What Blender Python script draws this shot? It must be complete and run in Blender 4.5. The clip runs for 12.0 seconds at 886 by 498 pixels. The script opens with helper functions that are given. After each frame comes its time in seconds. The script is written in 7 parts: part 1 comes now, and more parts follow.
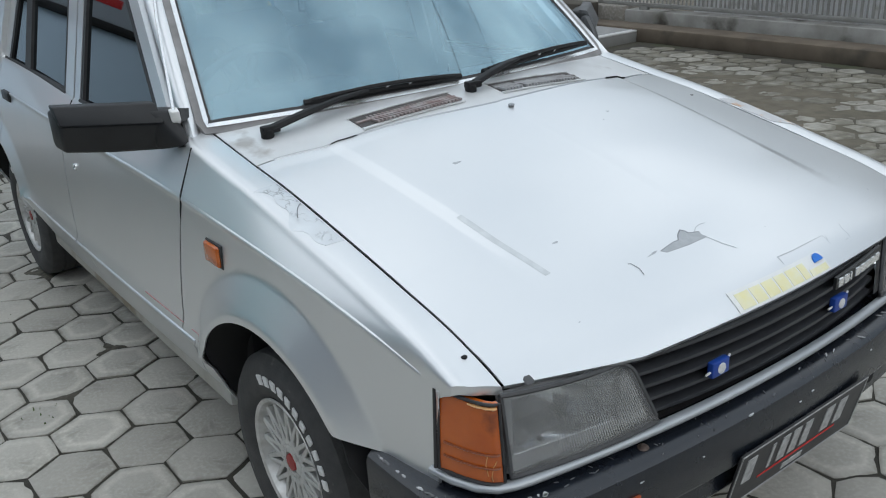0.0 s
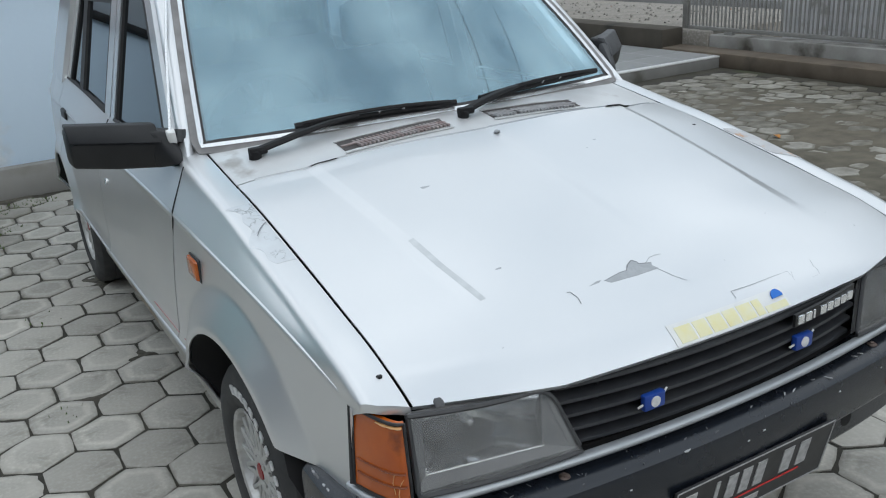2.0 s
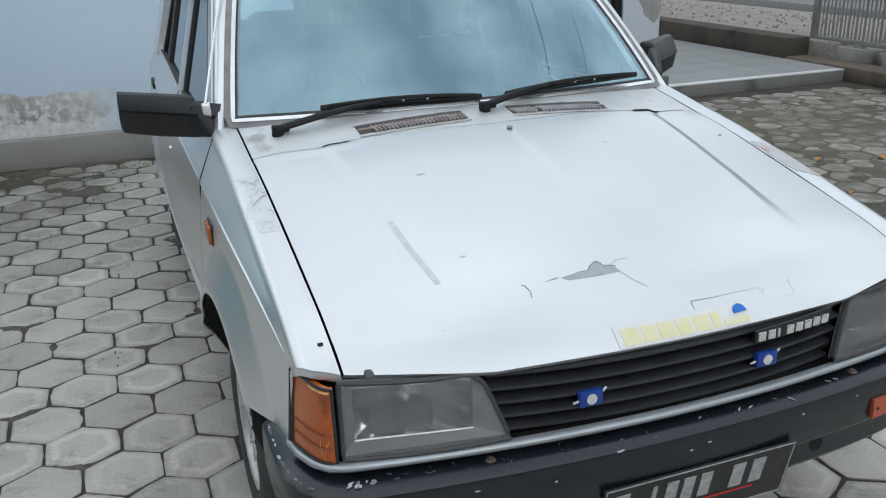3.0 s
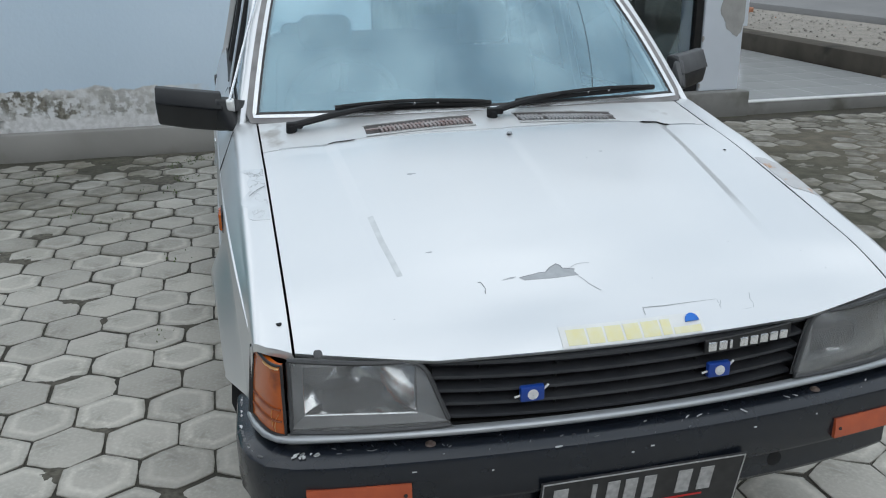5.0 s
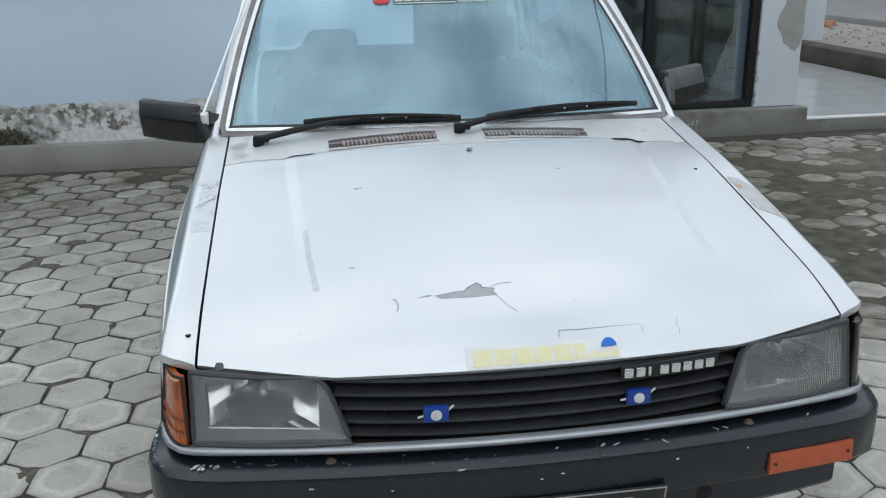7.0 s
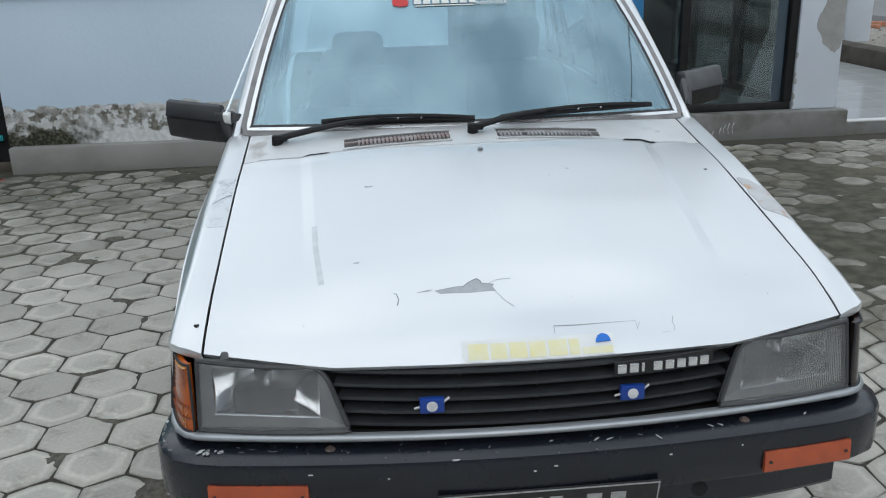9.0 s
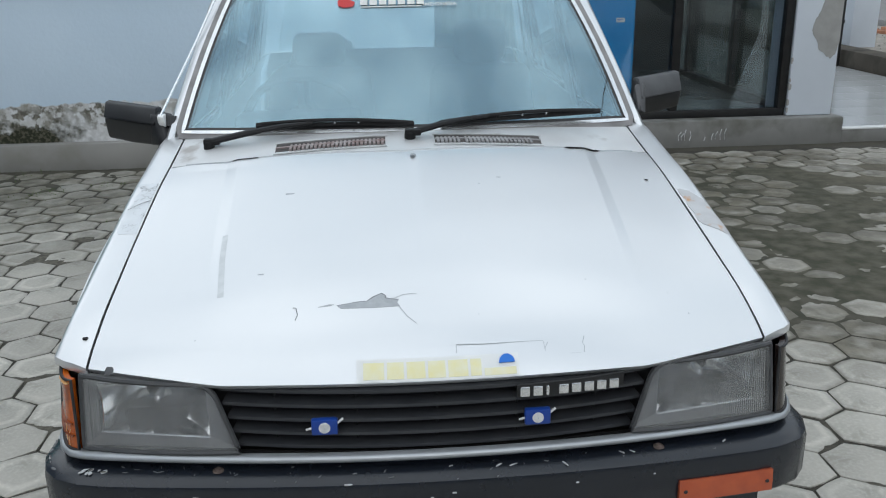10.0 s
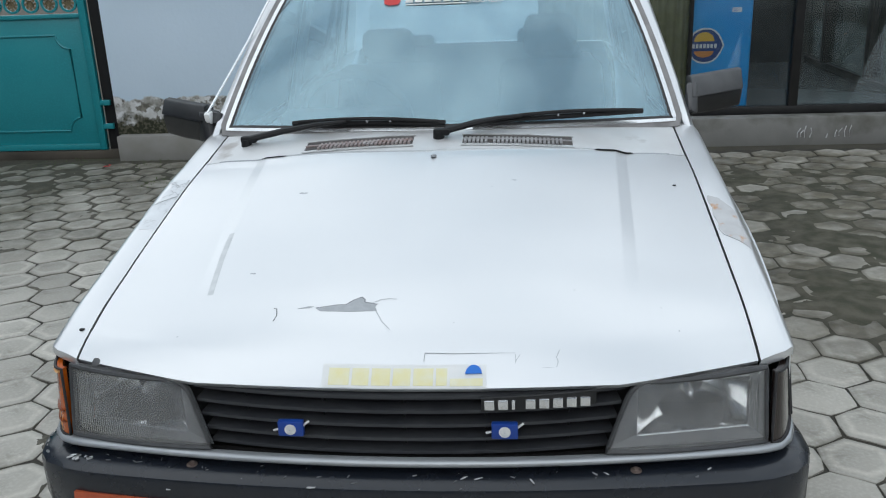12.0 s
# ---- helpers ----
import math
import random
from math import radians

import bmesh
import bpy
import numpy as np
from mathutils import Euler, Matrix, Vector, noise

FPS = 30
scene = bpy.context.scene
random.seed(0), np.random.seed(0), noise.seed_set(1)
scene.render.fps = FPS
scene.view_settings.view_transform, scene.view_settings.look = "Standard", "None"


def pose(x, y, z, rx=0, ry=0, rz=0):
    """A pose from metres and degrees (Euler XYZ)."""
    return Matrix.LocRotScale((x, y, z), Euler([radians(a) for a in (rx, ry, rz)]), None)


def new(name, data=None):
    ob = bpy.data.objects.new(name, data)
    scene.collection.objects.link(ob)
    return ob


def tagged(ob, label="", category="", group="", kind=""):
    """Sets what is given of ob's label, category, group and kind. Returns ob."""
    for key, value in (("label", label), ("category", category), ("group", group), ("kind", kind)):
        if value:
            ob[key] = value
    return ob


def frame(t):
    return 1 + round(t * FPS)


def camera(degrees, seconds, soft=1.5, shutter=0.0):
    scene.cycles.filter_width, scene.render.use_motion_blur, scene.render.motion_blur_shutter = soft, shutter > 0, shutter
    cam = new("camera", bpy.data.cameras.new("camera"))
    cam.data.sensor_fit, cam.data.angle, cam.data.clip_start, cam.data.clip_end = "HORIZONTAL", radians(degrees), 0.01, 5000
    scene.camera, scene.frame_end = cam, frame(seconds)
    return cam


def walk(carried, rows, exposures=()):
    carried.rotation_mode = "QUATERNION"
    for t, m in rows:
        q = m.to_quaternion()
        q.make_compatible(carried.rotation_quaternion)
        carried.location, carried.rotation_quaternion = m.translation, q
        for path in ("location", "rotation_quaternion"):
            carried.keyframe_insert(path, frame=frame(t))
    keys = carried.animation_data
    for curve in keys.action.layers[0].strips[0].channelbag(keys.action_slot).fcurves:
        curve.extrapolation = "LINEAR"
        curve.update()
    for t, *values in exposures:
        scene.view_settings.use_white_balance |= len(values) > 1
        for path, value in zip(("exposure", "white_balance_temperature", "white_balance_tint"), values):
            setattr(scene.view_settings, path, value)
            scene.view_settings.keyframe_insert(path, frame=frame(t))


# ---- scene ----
cam = camera(53.7, 12.0, soft=1.1)
PATH = [
    (0.0, -1.4076, -0.7722, 1.4034, 68.209, 3.006, -37.405),
    (0.5, -1.3855, -0.7935, 1.4009, 68.311, 2.941, -36.462),
    (1.0, -1.3882, -0.8223, 1.4055, 68.417, 3.336, -35.412),
    (1.5, -1.3422, -0.8928, 1.4105, 68.592, 3.484, -34.469),
    (2.0, -1.1835, -0.9652, 1.4033, 70.008, 3.504, -30.528),
    (2.5, -1.0489, -1.0337, 1.4113, 70.17, 0.523, -28.534),
    (3.0, -0.946, -1.1689, 1.4056, 69.893, 1.307, -21.118),
    (5.0, -0.7228, -1.3415, 1.4148, 70.392, 0.448, -14.015),
    (5.5, -0.61, -1.3104, 1.4199, 70.879, 0.412, -13.753),
    (6.0, -0.5189, -1.3103, 1.4213, 71.341, 0.771, -13.17),
    (6.5, -0.4371, -1.3533, 1.4132, 71.414, 0.674, -11.84),
    (7.0, -0.3931, -1.3857, 1.4116, 71.315, 0.982, -8.423),
    (9.0, -0.3113, -1.4435, 1.4132, 71.509, 1.351, -5.504),
    (9.5, -0.2279, -1.434, 1.4053, 71.556, 1.611, -5.206),
    (10.0, -0.089, -1.3766, 1.4063, 71.587, 0.873, -4.407),
    (10.5, 0.0116, -1.351, 1.4096, 71.524, 0.981, -1.781),
    (11.0, 0.1311, -1.3395, 1.4054, 71.224, 1.123, 1.786),
    (11.5, 0.1954, -1.3382, 1.4068, 70.927, 1.736, 3.946),
    (12.0, 0.2199, -1.3371, 1.4168, 71.207, 2.184, 4.79),
]
walk(cam, [(t, pose(*p)) for t, *p in PATH])

# ---- world, sun, exposure ----
world = bpy.data.worlds.new("overcast_sky")
scene.world = world
world.use_nodes = True
wn, wl = world.node_tree.nodes, world.node_tree.links
wn.clear()
w_out = wn.new("ShaderNodeOutputWorld")
w_bg = wn.new("ShaderNodeBackground")
w_sky = wn.new("ShaderNodeTexSky")
w_sky.sky_type, w_sky.sun_disc = "NISHITA", False
w_sky.sun_elevation, w_sky.sun_rotation = radians(37), radians(180)
w_map = wn.new("ShaderNodeMapping")
w_co = wn.new("ShaderNodeTexCoord")
w_noise = wn.new("ShaderNodeTexNoise")
w_noise.inputs["Scale"].default_value = 2.9
w_noise.inputs["Detail"].default_value = 3
w_ramp = wn.new("ShaderNodeValToRGB")
w_ramp.color_ramp.elements[0].position, w_ramp.color_ramp.elements[0].color = 0.34, (4.5, 5.35, 6.15, 1)
w_ramp.color_ramp.elements[1].position, w_ramp.color_ramp.elements[1].color = 0.64, (10.65, 11.3, 11.75, 1)
w_mix = wn.new("ShaderNodeMixRGB")
w_mix.inputs[0].default_value = 0.88
w_map.inputs["Scale"].default_value = (1, 1, 1.6)
wl.new(w_co.outputs["Generated"], w_map.inputs["Vector"])
wl.new(w_map.outputs[0], w_noise.inputs["Vector"])
wl.new(w_noise.outputs["Fac"], w_ramp.inputs[0])
wl.new(w_sky.outputs[0], w_mix.inputs[1])
wl.new(w_ramp.outputs[0], w_mix.inputs[2])
wl.new(w_mix.outputs[0], w_bg.inputs["Color"])
w_bg.inputs["Strength"].default_value = 0.141
wl.new(w_bg.outputs[0], w_out.inputs[0])

sun_data = bpy.data.lights.new("sun", "SUN")
sun_data.energy, sun_data.angle, sun_data.color = 0.42, radians(36), (1.0, 0.97, 0.93)
sun = new("sun", sun_data)
sun.matrix_world = pose(0, 0, 10, 53, 0, 0)


# ---- materials ----
def material(name, color, rough=0.6, metal=0.0, var=None, scale=6.0, fine=None, fine_scale=120.0, bump=0.0, bump_scale=60.0,
             coat=0.0, rough_var=0.0, stain=None, stain_scale=1.5, stain_at=0.55, spec=0.5, island=False, per_object=0.0, space="Object"):
    """Procedural surface: colour varied at two scales, optional stains, roughness variation and fine relief."""
    m = bpy.data.materials.new(name)
    m.use_nodes = True
    n, l = m.node_tree.nodes, m.node_tree.links
    b = n["Principled BSDF"]
    co = n.new("ShaderNodeTexCoord").outputs[space]

    def tex(s, detail=4):
        t = n.new("ShaderNodeTexNoise")
        t.inputs["Scale"].default_value, t.inputs["Detail"].default_value = s, detail
        l.new(co, t.inputs["Vector"])
        return t.outputs["Fac"]

    def ramp(fac, a, bb):
        r = n.new("ShaderNodeMapRange")
        r.inputs[1].default_value, r.inputs[2].default_value = a, bb
        l.new(fac, r.inputs[0])
        return r.outputs[0]

    def mix(fac, a, bcol):
        x = n.new("ShaderNodeMixRGB")
        if isinstance(fac, float):
            x.inputs[0].default_value = fac
        else:
            l.new(fac, x.inputs[0])
        for i, c in ((1, a), (2, bcol)):
            if isinstance(c, tuple):
                x.inputs[i].default_value = (*c, 1)
            else:
                l.new(c, x.inputs[i])
        return x.outputs[0]

    col = tuple(color)
    if var:
        col = mix(ramp(tex(scale), 0.3, 0.7), col, tuple(var))
    if fine:
        col = mix(ramp(tex(fine_scale, 2), 0.45, 0.75), col, tuple(fine))
    if stain:
        col = mix(ramp(tex(stain_scale, 6), stain_at, stain_at + 0.12), col, tuple(stain))
    if per_object or island:
        src = n.new("ShaderNodeNewGeometry").outputs["Random Per Island"] if island else n.new("ShaderNodeObjectInfo").outputs["Random"]
        r = n.new("ShaderNodeMapRange")
        r.inputs[3].default_value, r.inputs[4].default_value = 1 - per_object, 1 + per_object
        l.new(src, r.inputs[0])
        hs = n.new("ShaderNodeHueSaturation")
        l.new(r.outputs[0], hs.inputs["Value"])
        if isinstance(col, tuple):
            hs.inputs["Color"].default_value = (*col, 1)
        else:
            l.new(col, hs.inputs["Color"])
        col = hs.outputs[0]
    if isinstance(col, tuple):
        b.inputs["Base Color"].default_value = (*col, 1)
    else:
        l.new(col, b.inputs["Base Color"])
    b.inputs["Metallic"].default_value = metal
    b.inputs["Roughness"].default_value = rough
    b.inputs["Specular IOR Level"].default_value = spec
    if rough_var:
        r = n.new("ShaderNodeMapRange")
        r.inputs[3].default_value, r.inputs[4].default_value = max(0.02, rough - rough_var), rough + rough_var
        l.new(tex(scale * 2.3), r.inputs[0])
        l.new(r.outputs[0], b.inputs["Roughness"])
    if coat:
        b.inputs["Coat Weight"].default_value, b.inputs["Coat Roughness"].default_value = coat, 0.08
    if bump:
        bp = n.new("ShaderNodeBump")
        bp.inputs["Strength"].default_value, bp.inputs["Distance"].default_value = bump, 0.004
        l.new(tex(bump_scale, 5), bp.inputs["Height"])
        l.new(bp.outputs[0], b.inputs["Normal"])
    return m


def glass_material(name, tint, mirror, film_rough=0.02, haze=0.0, haze_color=(0.6, 0.65, 0.7), color=(0.9, 0.96, 1.0)):
    """Coated window glass: a see-through tinted pane with Fresnel gloss over a faint reflecting film."""
    m = bpy.data.materials.new(name)
    m.use_nodes = True
    n, l = m.node_tree.nodes, m.node_tree.links
    n.clear()
    out = n.new("ShaderNodeOutputMaterial")
    tr = n.new("ShaderNodeBsdfTransparent")
    tr.inputs[0].default_value = (*tint, 1)
    gl = n.new("ShaderNodeBsdfGlossy")
    gl.inputs["Roughness"].default_value = film_rough
    gl.inputs["Color"].default_value = (*color, 1)
    fr = n.new("ShaderNodeLayerWeight")
    fr.inputs[0].default_value = 0.5
    pw = n.new("ShaderNodeMath")
    pw.operation = "POWER"
    pw.inputs[1].default_value = 4.0
    l.new(fr.outputs["Facing"], pw.inputs[0])
    add = n.new("ShaderNodeMath")
    add.operation, add.use_clamp = "MULTIPLY_ADD", True
    add.inputs[1].default_value, add.inputs[2].default_value = 0.9 - mirror, 0.045 + mirror
    l.new(pw.outputs[0], add.inputs[0])
    mx = n.new("ShaderNodeMixShader")
    l.new(add.outputs[0], mx.inputs[0])
    base = tr.outputs[0]
    if haze:
        df = n.new("ShaderNodeBsdfDiffuse")
        df.inputs[0].default_value = (*haze_color, 1)
        hz = n.new("ShaderNodeMixShader")
        hz.inputs[0].default_value = haze
        l.new(tr.outputs[0], hz.inputs[1])
        l.new(df.outputs[0], hz.inputs[2])
        base = hz.outputs[0]
    l.new(base, mx.inputs[1])
    l.new(gl.outputs[0], mx.inputs[2])
    l.new(mx.outputs[0], out.inputs[0])
    return m


def lens_material():
    """Moulded lamp glass with a mottled pale haze mixed in to brighten the lamp."""
    m = bpy.data.materials.new("hazed_lamp_lens")
    m.use_nodes = True
    n, l = m.node_tree.nodes, m.node_tree.links
    n.clear()
    out = n.new("ShaderNodeOutputMaterial")
    tr = n.new("ShaderNodeBsdfTransparent")
    tr.inputs[0].default_value = (0.95, 0.96, 0.965, 1)
    gl = n.new("ShaderNodeBsdfGlossy")
    gl.inputs["Roughness"].default_value = 0.10
    fr = n.new("ShaderNodeFresnel")
    fr.inputs["IOR"].default_value = 1.5
    d = n.new("ShaderNodeBsdfDiffuse")
    d.inputs[0].default_value = (0.55, 0.56, 0.57, 1)
    t = n.new("ShaderNodeTexNoise")
    t.inputs["Scale"].default_value = 26
    co = n.new("ShaderNodeTexCoord")
    l.new(co.outputs["Object"], t.inputs["Vector"])
    r = n.new("ShaderNodeMapRange")
    for k, v in ((1, 0.3), (2, 0.7), (3, 0.09), (4, 0.20)):
        r.inputs[k].default_value = v
    l.new(t.outputs["Fac"], r.inputs[0])
    hz, mx = n.new("ShaderNodeMixShader"), n.new("ShaderNodeMixShader")
    l.new(r.outputs[0], hz.inputs[0])
    l.new(tr.outputs[0], hz.inputs[1])
    l.new(d.outputs[0], hz.inputs[2])
    l.new(fr.outputs[0], mx.inputs[0])
    l.new(hz.outputs[0], mx.inputs[1])
    l.new(gl.outputs[0], mx.inputs[2])
    l.new(mx.outputs[0], out.inputs[0])
    return m


M_SILVER = material("silver_paint", (0.736, 0.752, 0.768), 0.31, 0.74, var=(0.758, 0.772, 0.784), scale=3.0, coat=0.40, rough_var=0.05)
M_SILL = material("dirt_splashed_silver", (0.50, 0.50, 0.48), 0.55, 0.3, var=(0.36, 0.34, 0.30), scale=9, stain=(0.24, 0.20, 0.15), stain_scale=5, stain_at=0.52, bump=0.1, bump_scale=120)
M_FADEDRED = material("faded_red_stripe", (0.45, 0.16, 0.17), 0.6, var=(0.55, 0.36, 0.37), scale=30)
M_COWL = material("dirty_silver_cowl", (0.62, 0.625, 0.63), 0.45, 0.5, var=(0.73, 0.745, 0.75), scale=7, coat=0.15, stain=(0.42, 0.40, 0.385), stain_scale=9, stain_at=0.60, rough_var=0.08)
M_PRIMER = material("bare_primer", (0.42, 0.44, 0.46), 0.6, var=(0.36, 0.38, 0.40), scale=60, bump=0.2, bump_scale=150)
M_RUST = material("rust_patch", (0.55, 0.56, 0.57), 0.7, var=(0.47, 0.47, 0.48), scale=25, stain=(0.5, 0.27, 0.13), stain_scale=28, stain_at=0.6)
M_MIRRORCASE = material("weathered_mirror_plastic", (0.012, 0.0125, 0.0135), 0.44, var=(0.019, 0.0195, 0.021), scale=11, bump=0.12, bump_scale=350, rough_var=0.08, spec=0.38)
M_FADED = material("sun_greyed_plastic", (0.085, 0.087, 0.091), 0.5, var=(0.065, 0.067, 0.071), scale=25, bump=0.1, bump_scale=300)
M_AMBERDARK = material("dark_amber_moulding", (0.20, 0.045, 0.008), 0.35)
M_AMBERPALE = material("pale_amber_chip", (0.72, 0.40, 0.16), 0.45)
M_CRACK = material("paint_crack", (0.16, 0.17, 0.18), 0.8, var=(0.3, 0.31, 0.32), scale=80)
M_GAP = material("dark_cavity", (0.012, 0.012, 0.013), 0.9)
M_RUBBER = material("black_rubber", (0.022, 0.022, 0.024), 0.55, var=(0.035, 0.035, 0.037), scale=20, bump=0.1, bump_scale=300)
M_BUMPER = material("painted_black_bumper", (0.0085, 0.0115, 0.018), 0.25, var=(0.012, 0.016, 0.024), scale=9, fine=(0.011, 0.013, 0.017), fine_scale=160,
                    rough_var=0.12, stain=(0.022, 0.026, 0.032), stain_scale=22, stain_at=0.72, bump=0.06, bump_scale=180, spec=0.6)
M_BOLT = material("rusty_bolt", (0.085, 0.06, 0.05), 0.7, 0.3, var=(0.22, 0.17, 0.15), scale=90)
M_LAMPBODY = material("dull_lamp_inner", (0.22, 0.225, 0.23), 0.42, 0.4, var=(0.18, 0.185, 0.19), scale=18)
M_SLAT = material("grille_plastic", (0.028, 0.030, 0.035), 0.40, var=(0.042, 0.044, 0.048), scale=20, rough_var=0.08)
M_SCUFF = material("pale_scuff", (0.62, 0.63, 0.64), 0.7, var=(0.4, 0.4, 0.41), scale=90)
M_GREYSCUFF = material("grey_scratch", (0.20, 0.205, 0.21), 0.6, var=(0.11, 0.115, 0.12), scale=60)
M_PLASTIC = material("faded_black_plastic", (0.008, 0.0085, 0.0095), 0.46, var=(0.014, 0.0145, 0.016), scale=14, bump=0.15, bump_scale=400, rough_var=0.08)
M_GREYPLASTIC = material("grey_bezel_plastic", (0.065, 0.067, 0.07), 0.5, var=(0.045, 0.047, 0.05), scale=30)
M_CHROME = material("bright_trim", (0.86, 0.87, 0.88), 0.24, 0.8, var=(0.80, 0.81, 0.82), scale=20, rough_var=0.05)
M_DULLTRIM = material("dull_metal_moulding", (0.42, 0.44, 0.46), 0.38, 0.6, var=(0.38, 0.40, 0.42), scale=20, rough_var=0.1)
M_SEAL = material("weathered_seal", (0.17, 0.165, 0.165), 0.6, var=(0.27, 0.265, 0.265), scale=18)
M_ORANGE = material("amber_lens", (0.56, 0.125, 0.010), 0.22, var=(0.42, 0.08, 0.008), scale=12, stain=(0.24, 0.05, 0.008), stain_scale=16, stain_at=0.56, coat=0.6, bump=0.15, bump_scale=140)
M_ORANGE2 = material("faded_amber_lens", (0.50, 0.10, 0.035), 0.35, var=(0.40, 0.075, 0.03), scale=30, coat=0.3)
M_DARKLENS = material("smoked_dark_lens", (0.022, 0.014, 0.012), 0.18, coat=0.6)
# The windscreen's blue-grey haze is a painted veil that lifts its brightness.
M_WSGLASS = glass_material("tinted_windscreen_glass", (0.74, 0.83, 0.85), 0.17, color=(0.64, 0.88, 1.0), haze=0.09, haze_color=(0.50, 0.64, 0.70))
M_SIDEGLASS = glass_material("dark_filmed_side_glass", (0.10, 0.115, 0.13), 0.07)
M_REARGLASS = glass_material("clear_rear_glass", (0.93, 0.95, 0.95), 0.0)
M_SHOPGLASS = glass_material("shop_front_glass", (0.82, 0.86, 0.87), 0.012)
M_SHOPSIDE = glass_material("grey_filmed_shop_glass", (0.44, 0.48, 0.48), 0.04)
M_LENS = lens_material()
M_REFLECTOR = material("lamp_reflector", (0.93, 0.935, 0.94), 0.10, 1.0, var=(0.86, 0.865, 0.87), scale=25, rough_var=0.03)
M_TYRE = material("tyre_rubber", (0.040, 0.040, 0.041), 0.75, var=(0.062, 0.061, 0.060), scale=25, stain=(0.13, 0.125, 0.12), stain_scale=35, stain_at=0.66, bump=0.3, bump_scale=160)
M_RIM = material("alloy_rim", (0.64, 0.64, 0.63), 0.40, 0.5, var=(0.46, 0.45, 0.43), scale=40, rough_var=0.1)
M_WHITE = material("white_lettering", (0.78, 0.78, 0.77), 0.6, var=(0.6, 0.6, 0.6), scale=90)
M_RED = material("red_print", (0.55, 0.03, 0.03), 0.5)
M_BLUE = material("blue_badge", (0.012, 0.055, 0.30), 0.35)
M_BLUEPRINT = material("blue_print", (0.01, 0.16, 0.62), 0.45)
M_STICKER = material("white_sticker", (0.80, 0.81, 0.80), 0.45, var=(0.74, 0.75, 0.74), scale=30, coat=0.2)
M_YELLOW = material("faded_yellow_print", (0.80, 0.745, 0.40), 0.5, var=(0.80, 0.785, 0.60), scale=40)
M_PLATEPALE = material("worn_plate_paint", (0.50, 0.50, 0.50), 0.6, var=(0.30, 0.30, 0.30), scale=70)
M_PLATE = material("black_number_plate", (0.018, 0.018, 0.02), 0.45, var=(0.035, 0.035, 0.036), scale=40)
M_SEAT = material("grey_seat_cloth", (0.045, 0.048, 0.052), 0.9, var=(0.07, 0.073, 0.078), scale=30, bump=0.3, bump_scale=500)
M_DASH = material("dashboard_vinyl", (0.022, 0.024, 0.026), 0.7, var=(0.032, 0.034, 0.036), scale=12)
M_VENTRED = material("weathered_vent_plastic", (0.20, 0.125, 0.115), 0.6, var=(0.36, 0.34, 0.335), scale=30)
M_VENTBACK = material("dusty_vent_recess", (0.095, 0.085, 0.082), 0.8, var=(0.05, 0.048, 0.047), scale=20)
M_VENTGREY = material("greyed_vent_plastic", (0.34, 0.345, 0.35), 0.6, var=(0.22, 0.21, 0.21), scale=25)


# ---- mesh helpers ----
def mesh_from(name, verts, faces, sharp=35):
    me = bpy.data.meshes.new(name)
    me.from_pydata([tuple(map(float, v)) for v in verts], [], faces)
    bm = bmesh.new()
    bm.from_mesh(me)
    bmesh.ops.remove_doubles(bm, verts=bm.verts, dist=1e-6)
    bmesh.ops.recalc_face_normals(bm, faces=bm.faces)
    bm.to_mesh(me)
    bm.free()
    me.shade_smooth()
    me.set_sharp_from_angle(angle=radians(sharp))
    return me


def join(*pieces):
    """Several (verts, faces) lists as one."""
    verts, faces = [], []
    for v, f in pieces:
        k = len(verts)
        verts += list(v)
        faces += [tuple(i + k for i in q) for q in f]
    return verts, faces


def part(name, shape, mat, parent, label="", sharp=35):
    """One mesh object under a thing or part; shape is a mesh or (verts, faces) in world metres."""
    me = shape if isinstance(shape, bpy.types.Mesh) else mesh_from(name, *shape, sharp=sharp)
    ob = new(name, me)
    if not me.materials:
        me.materials.append(mat)
    if parent is not None:
        ob.parent = parent
        ob.matrix_parent_inverse = Matrix.Translation(parent.location).inverted() if parent.parent is None else Matrix.Identity(4)
    if label:
        ob["label"] = label
    return ob


def thing(name, at, label, category, group="", kind=""):
    ob = new(name)
    ob.empty_display_size = 0.1
    ob.location = at
    return tagged(ob, label, category, group, kind)


def solo(name, shape, mat, label, category="", group="", kind="", sharp=35):
    return tagged(part(name, shape, mat, None, sharp=sharp), label, category, group, kind)


def sheet(P, thick, flip=False):
    """A closed panel of a given thickness from a grid of points (rows, columns, 3)."""
    P = np.asarray(P, float)
    a, b = P.shape[:2]
    du, dv = np.gradient(P, axis=0), np.gradient(P, axis=1)
    nrm = np.cross(du, dv)
    nrm /= np.linalg.norm(nrm, axis=2, keepdims=True) + 1e-12
    Q = P + nrm * (thick if flip else -thick)
    idx = lambda i, j, k: k * a * b + i * b + j
    faces = []
    for i in range(a - 1):
        for j in range(b - 1):
            faces.append((idx(i, j, 0), idx(i + 1, j, 0), idx(i + 1, j + 1, 0), idx(i, j + 1, 0)))
            faces.append((idx(i, j, 1), idx(i, j + 1, 1), idx(i + 1, j + 1, 1), idx(i + 1, j, 1)))
    ring = [(i, 0) for i in range(a)] + [(a - 1, j) for j in range(1, b)] + [(i, b - 1) for i in range(a - 2, -1, -1)] + [(0, j) for j in range(b - 2, 0, -1)]
    for (i, j), (k, m) in zip(ring, ring[1:] + ring[:1]):
        faces.append((idx(i, j, 0), idx(k, m, 0), idx(k, m, 1), idx(i, j, 1)))
    return list(P.reshape(-1, 3)) + list(Q.reshape(-1, 3)), faces


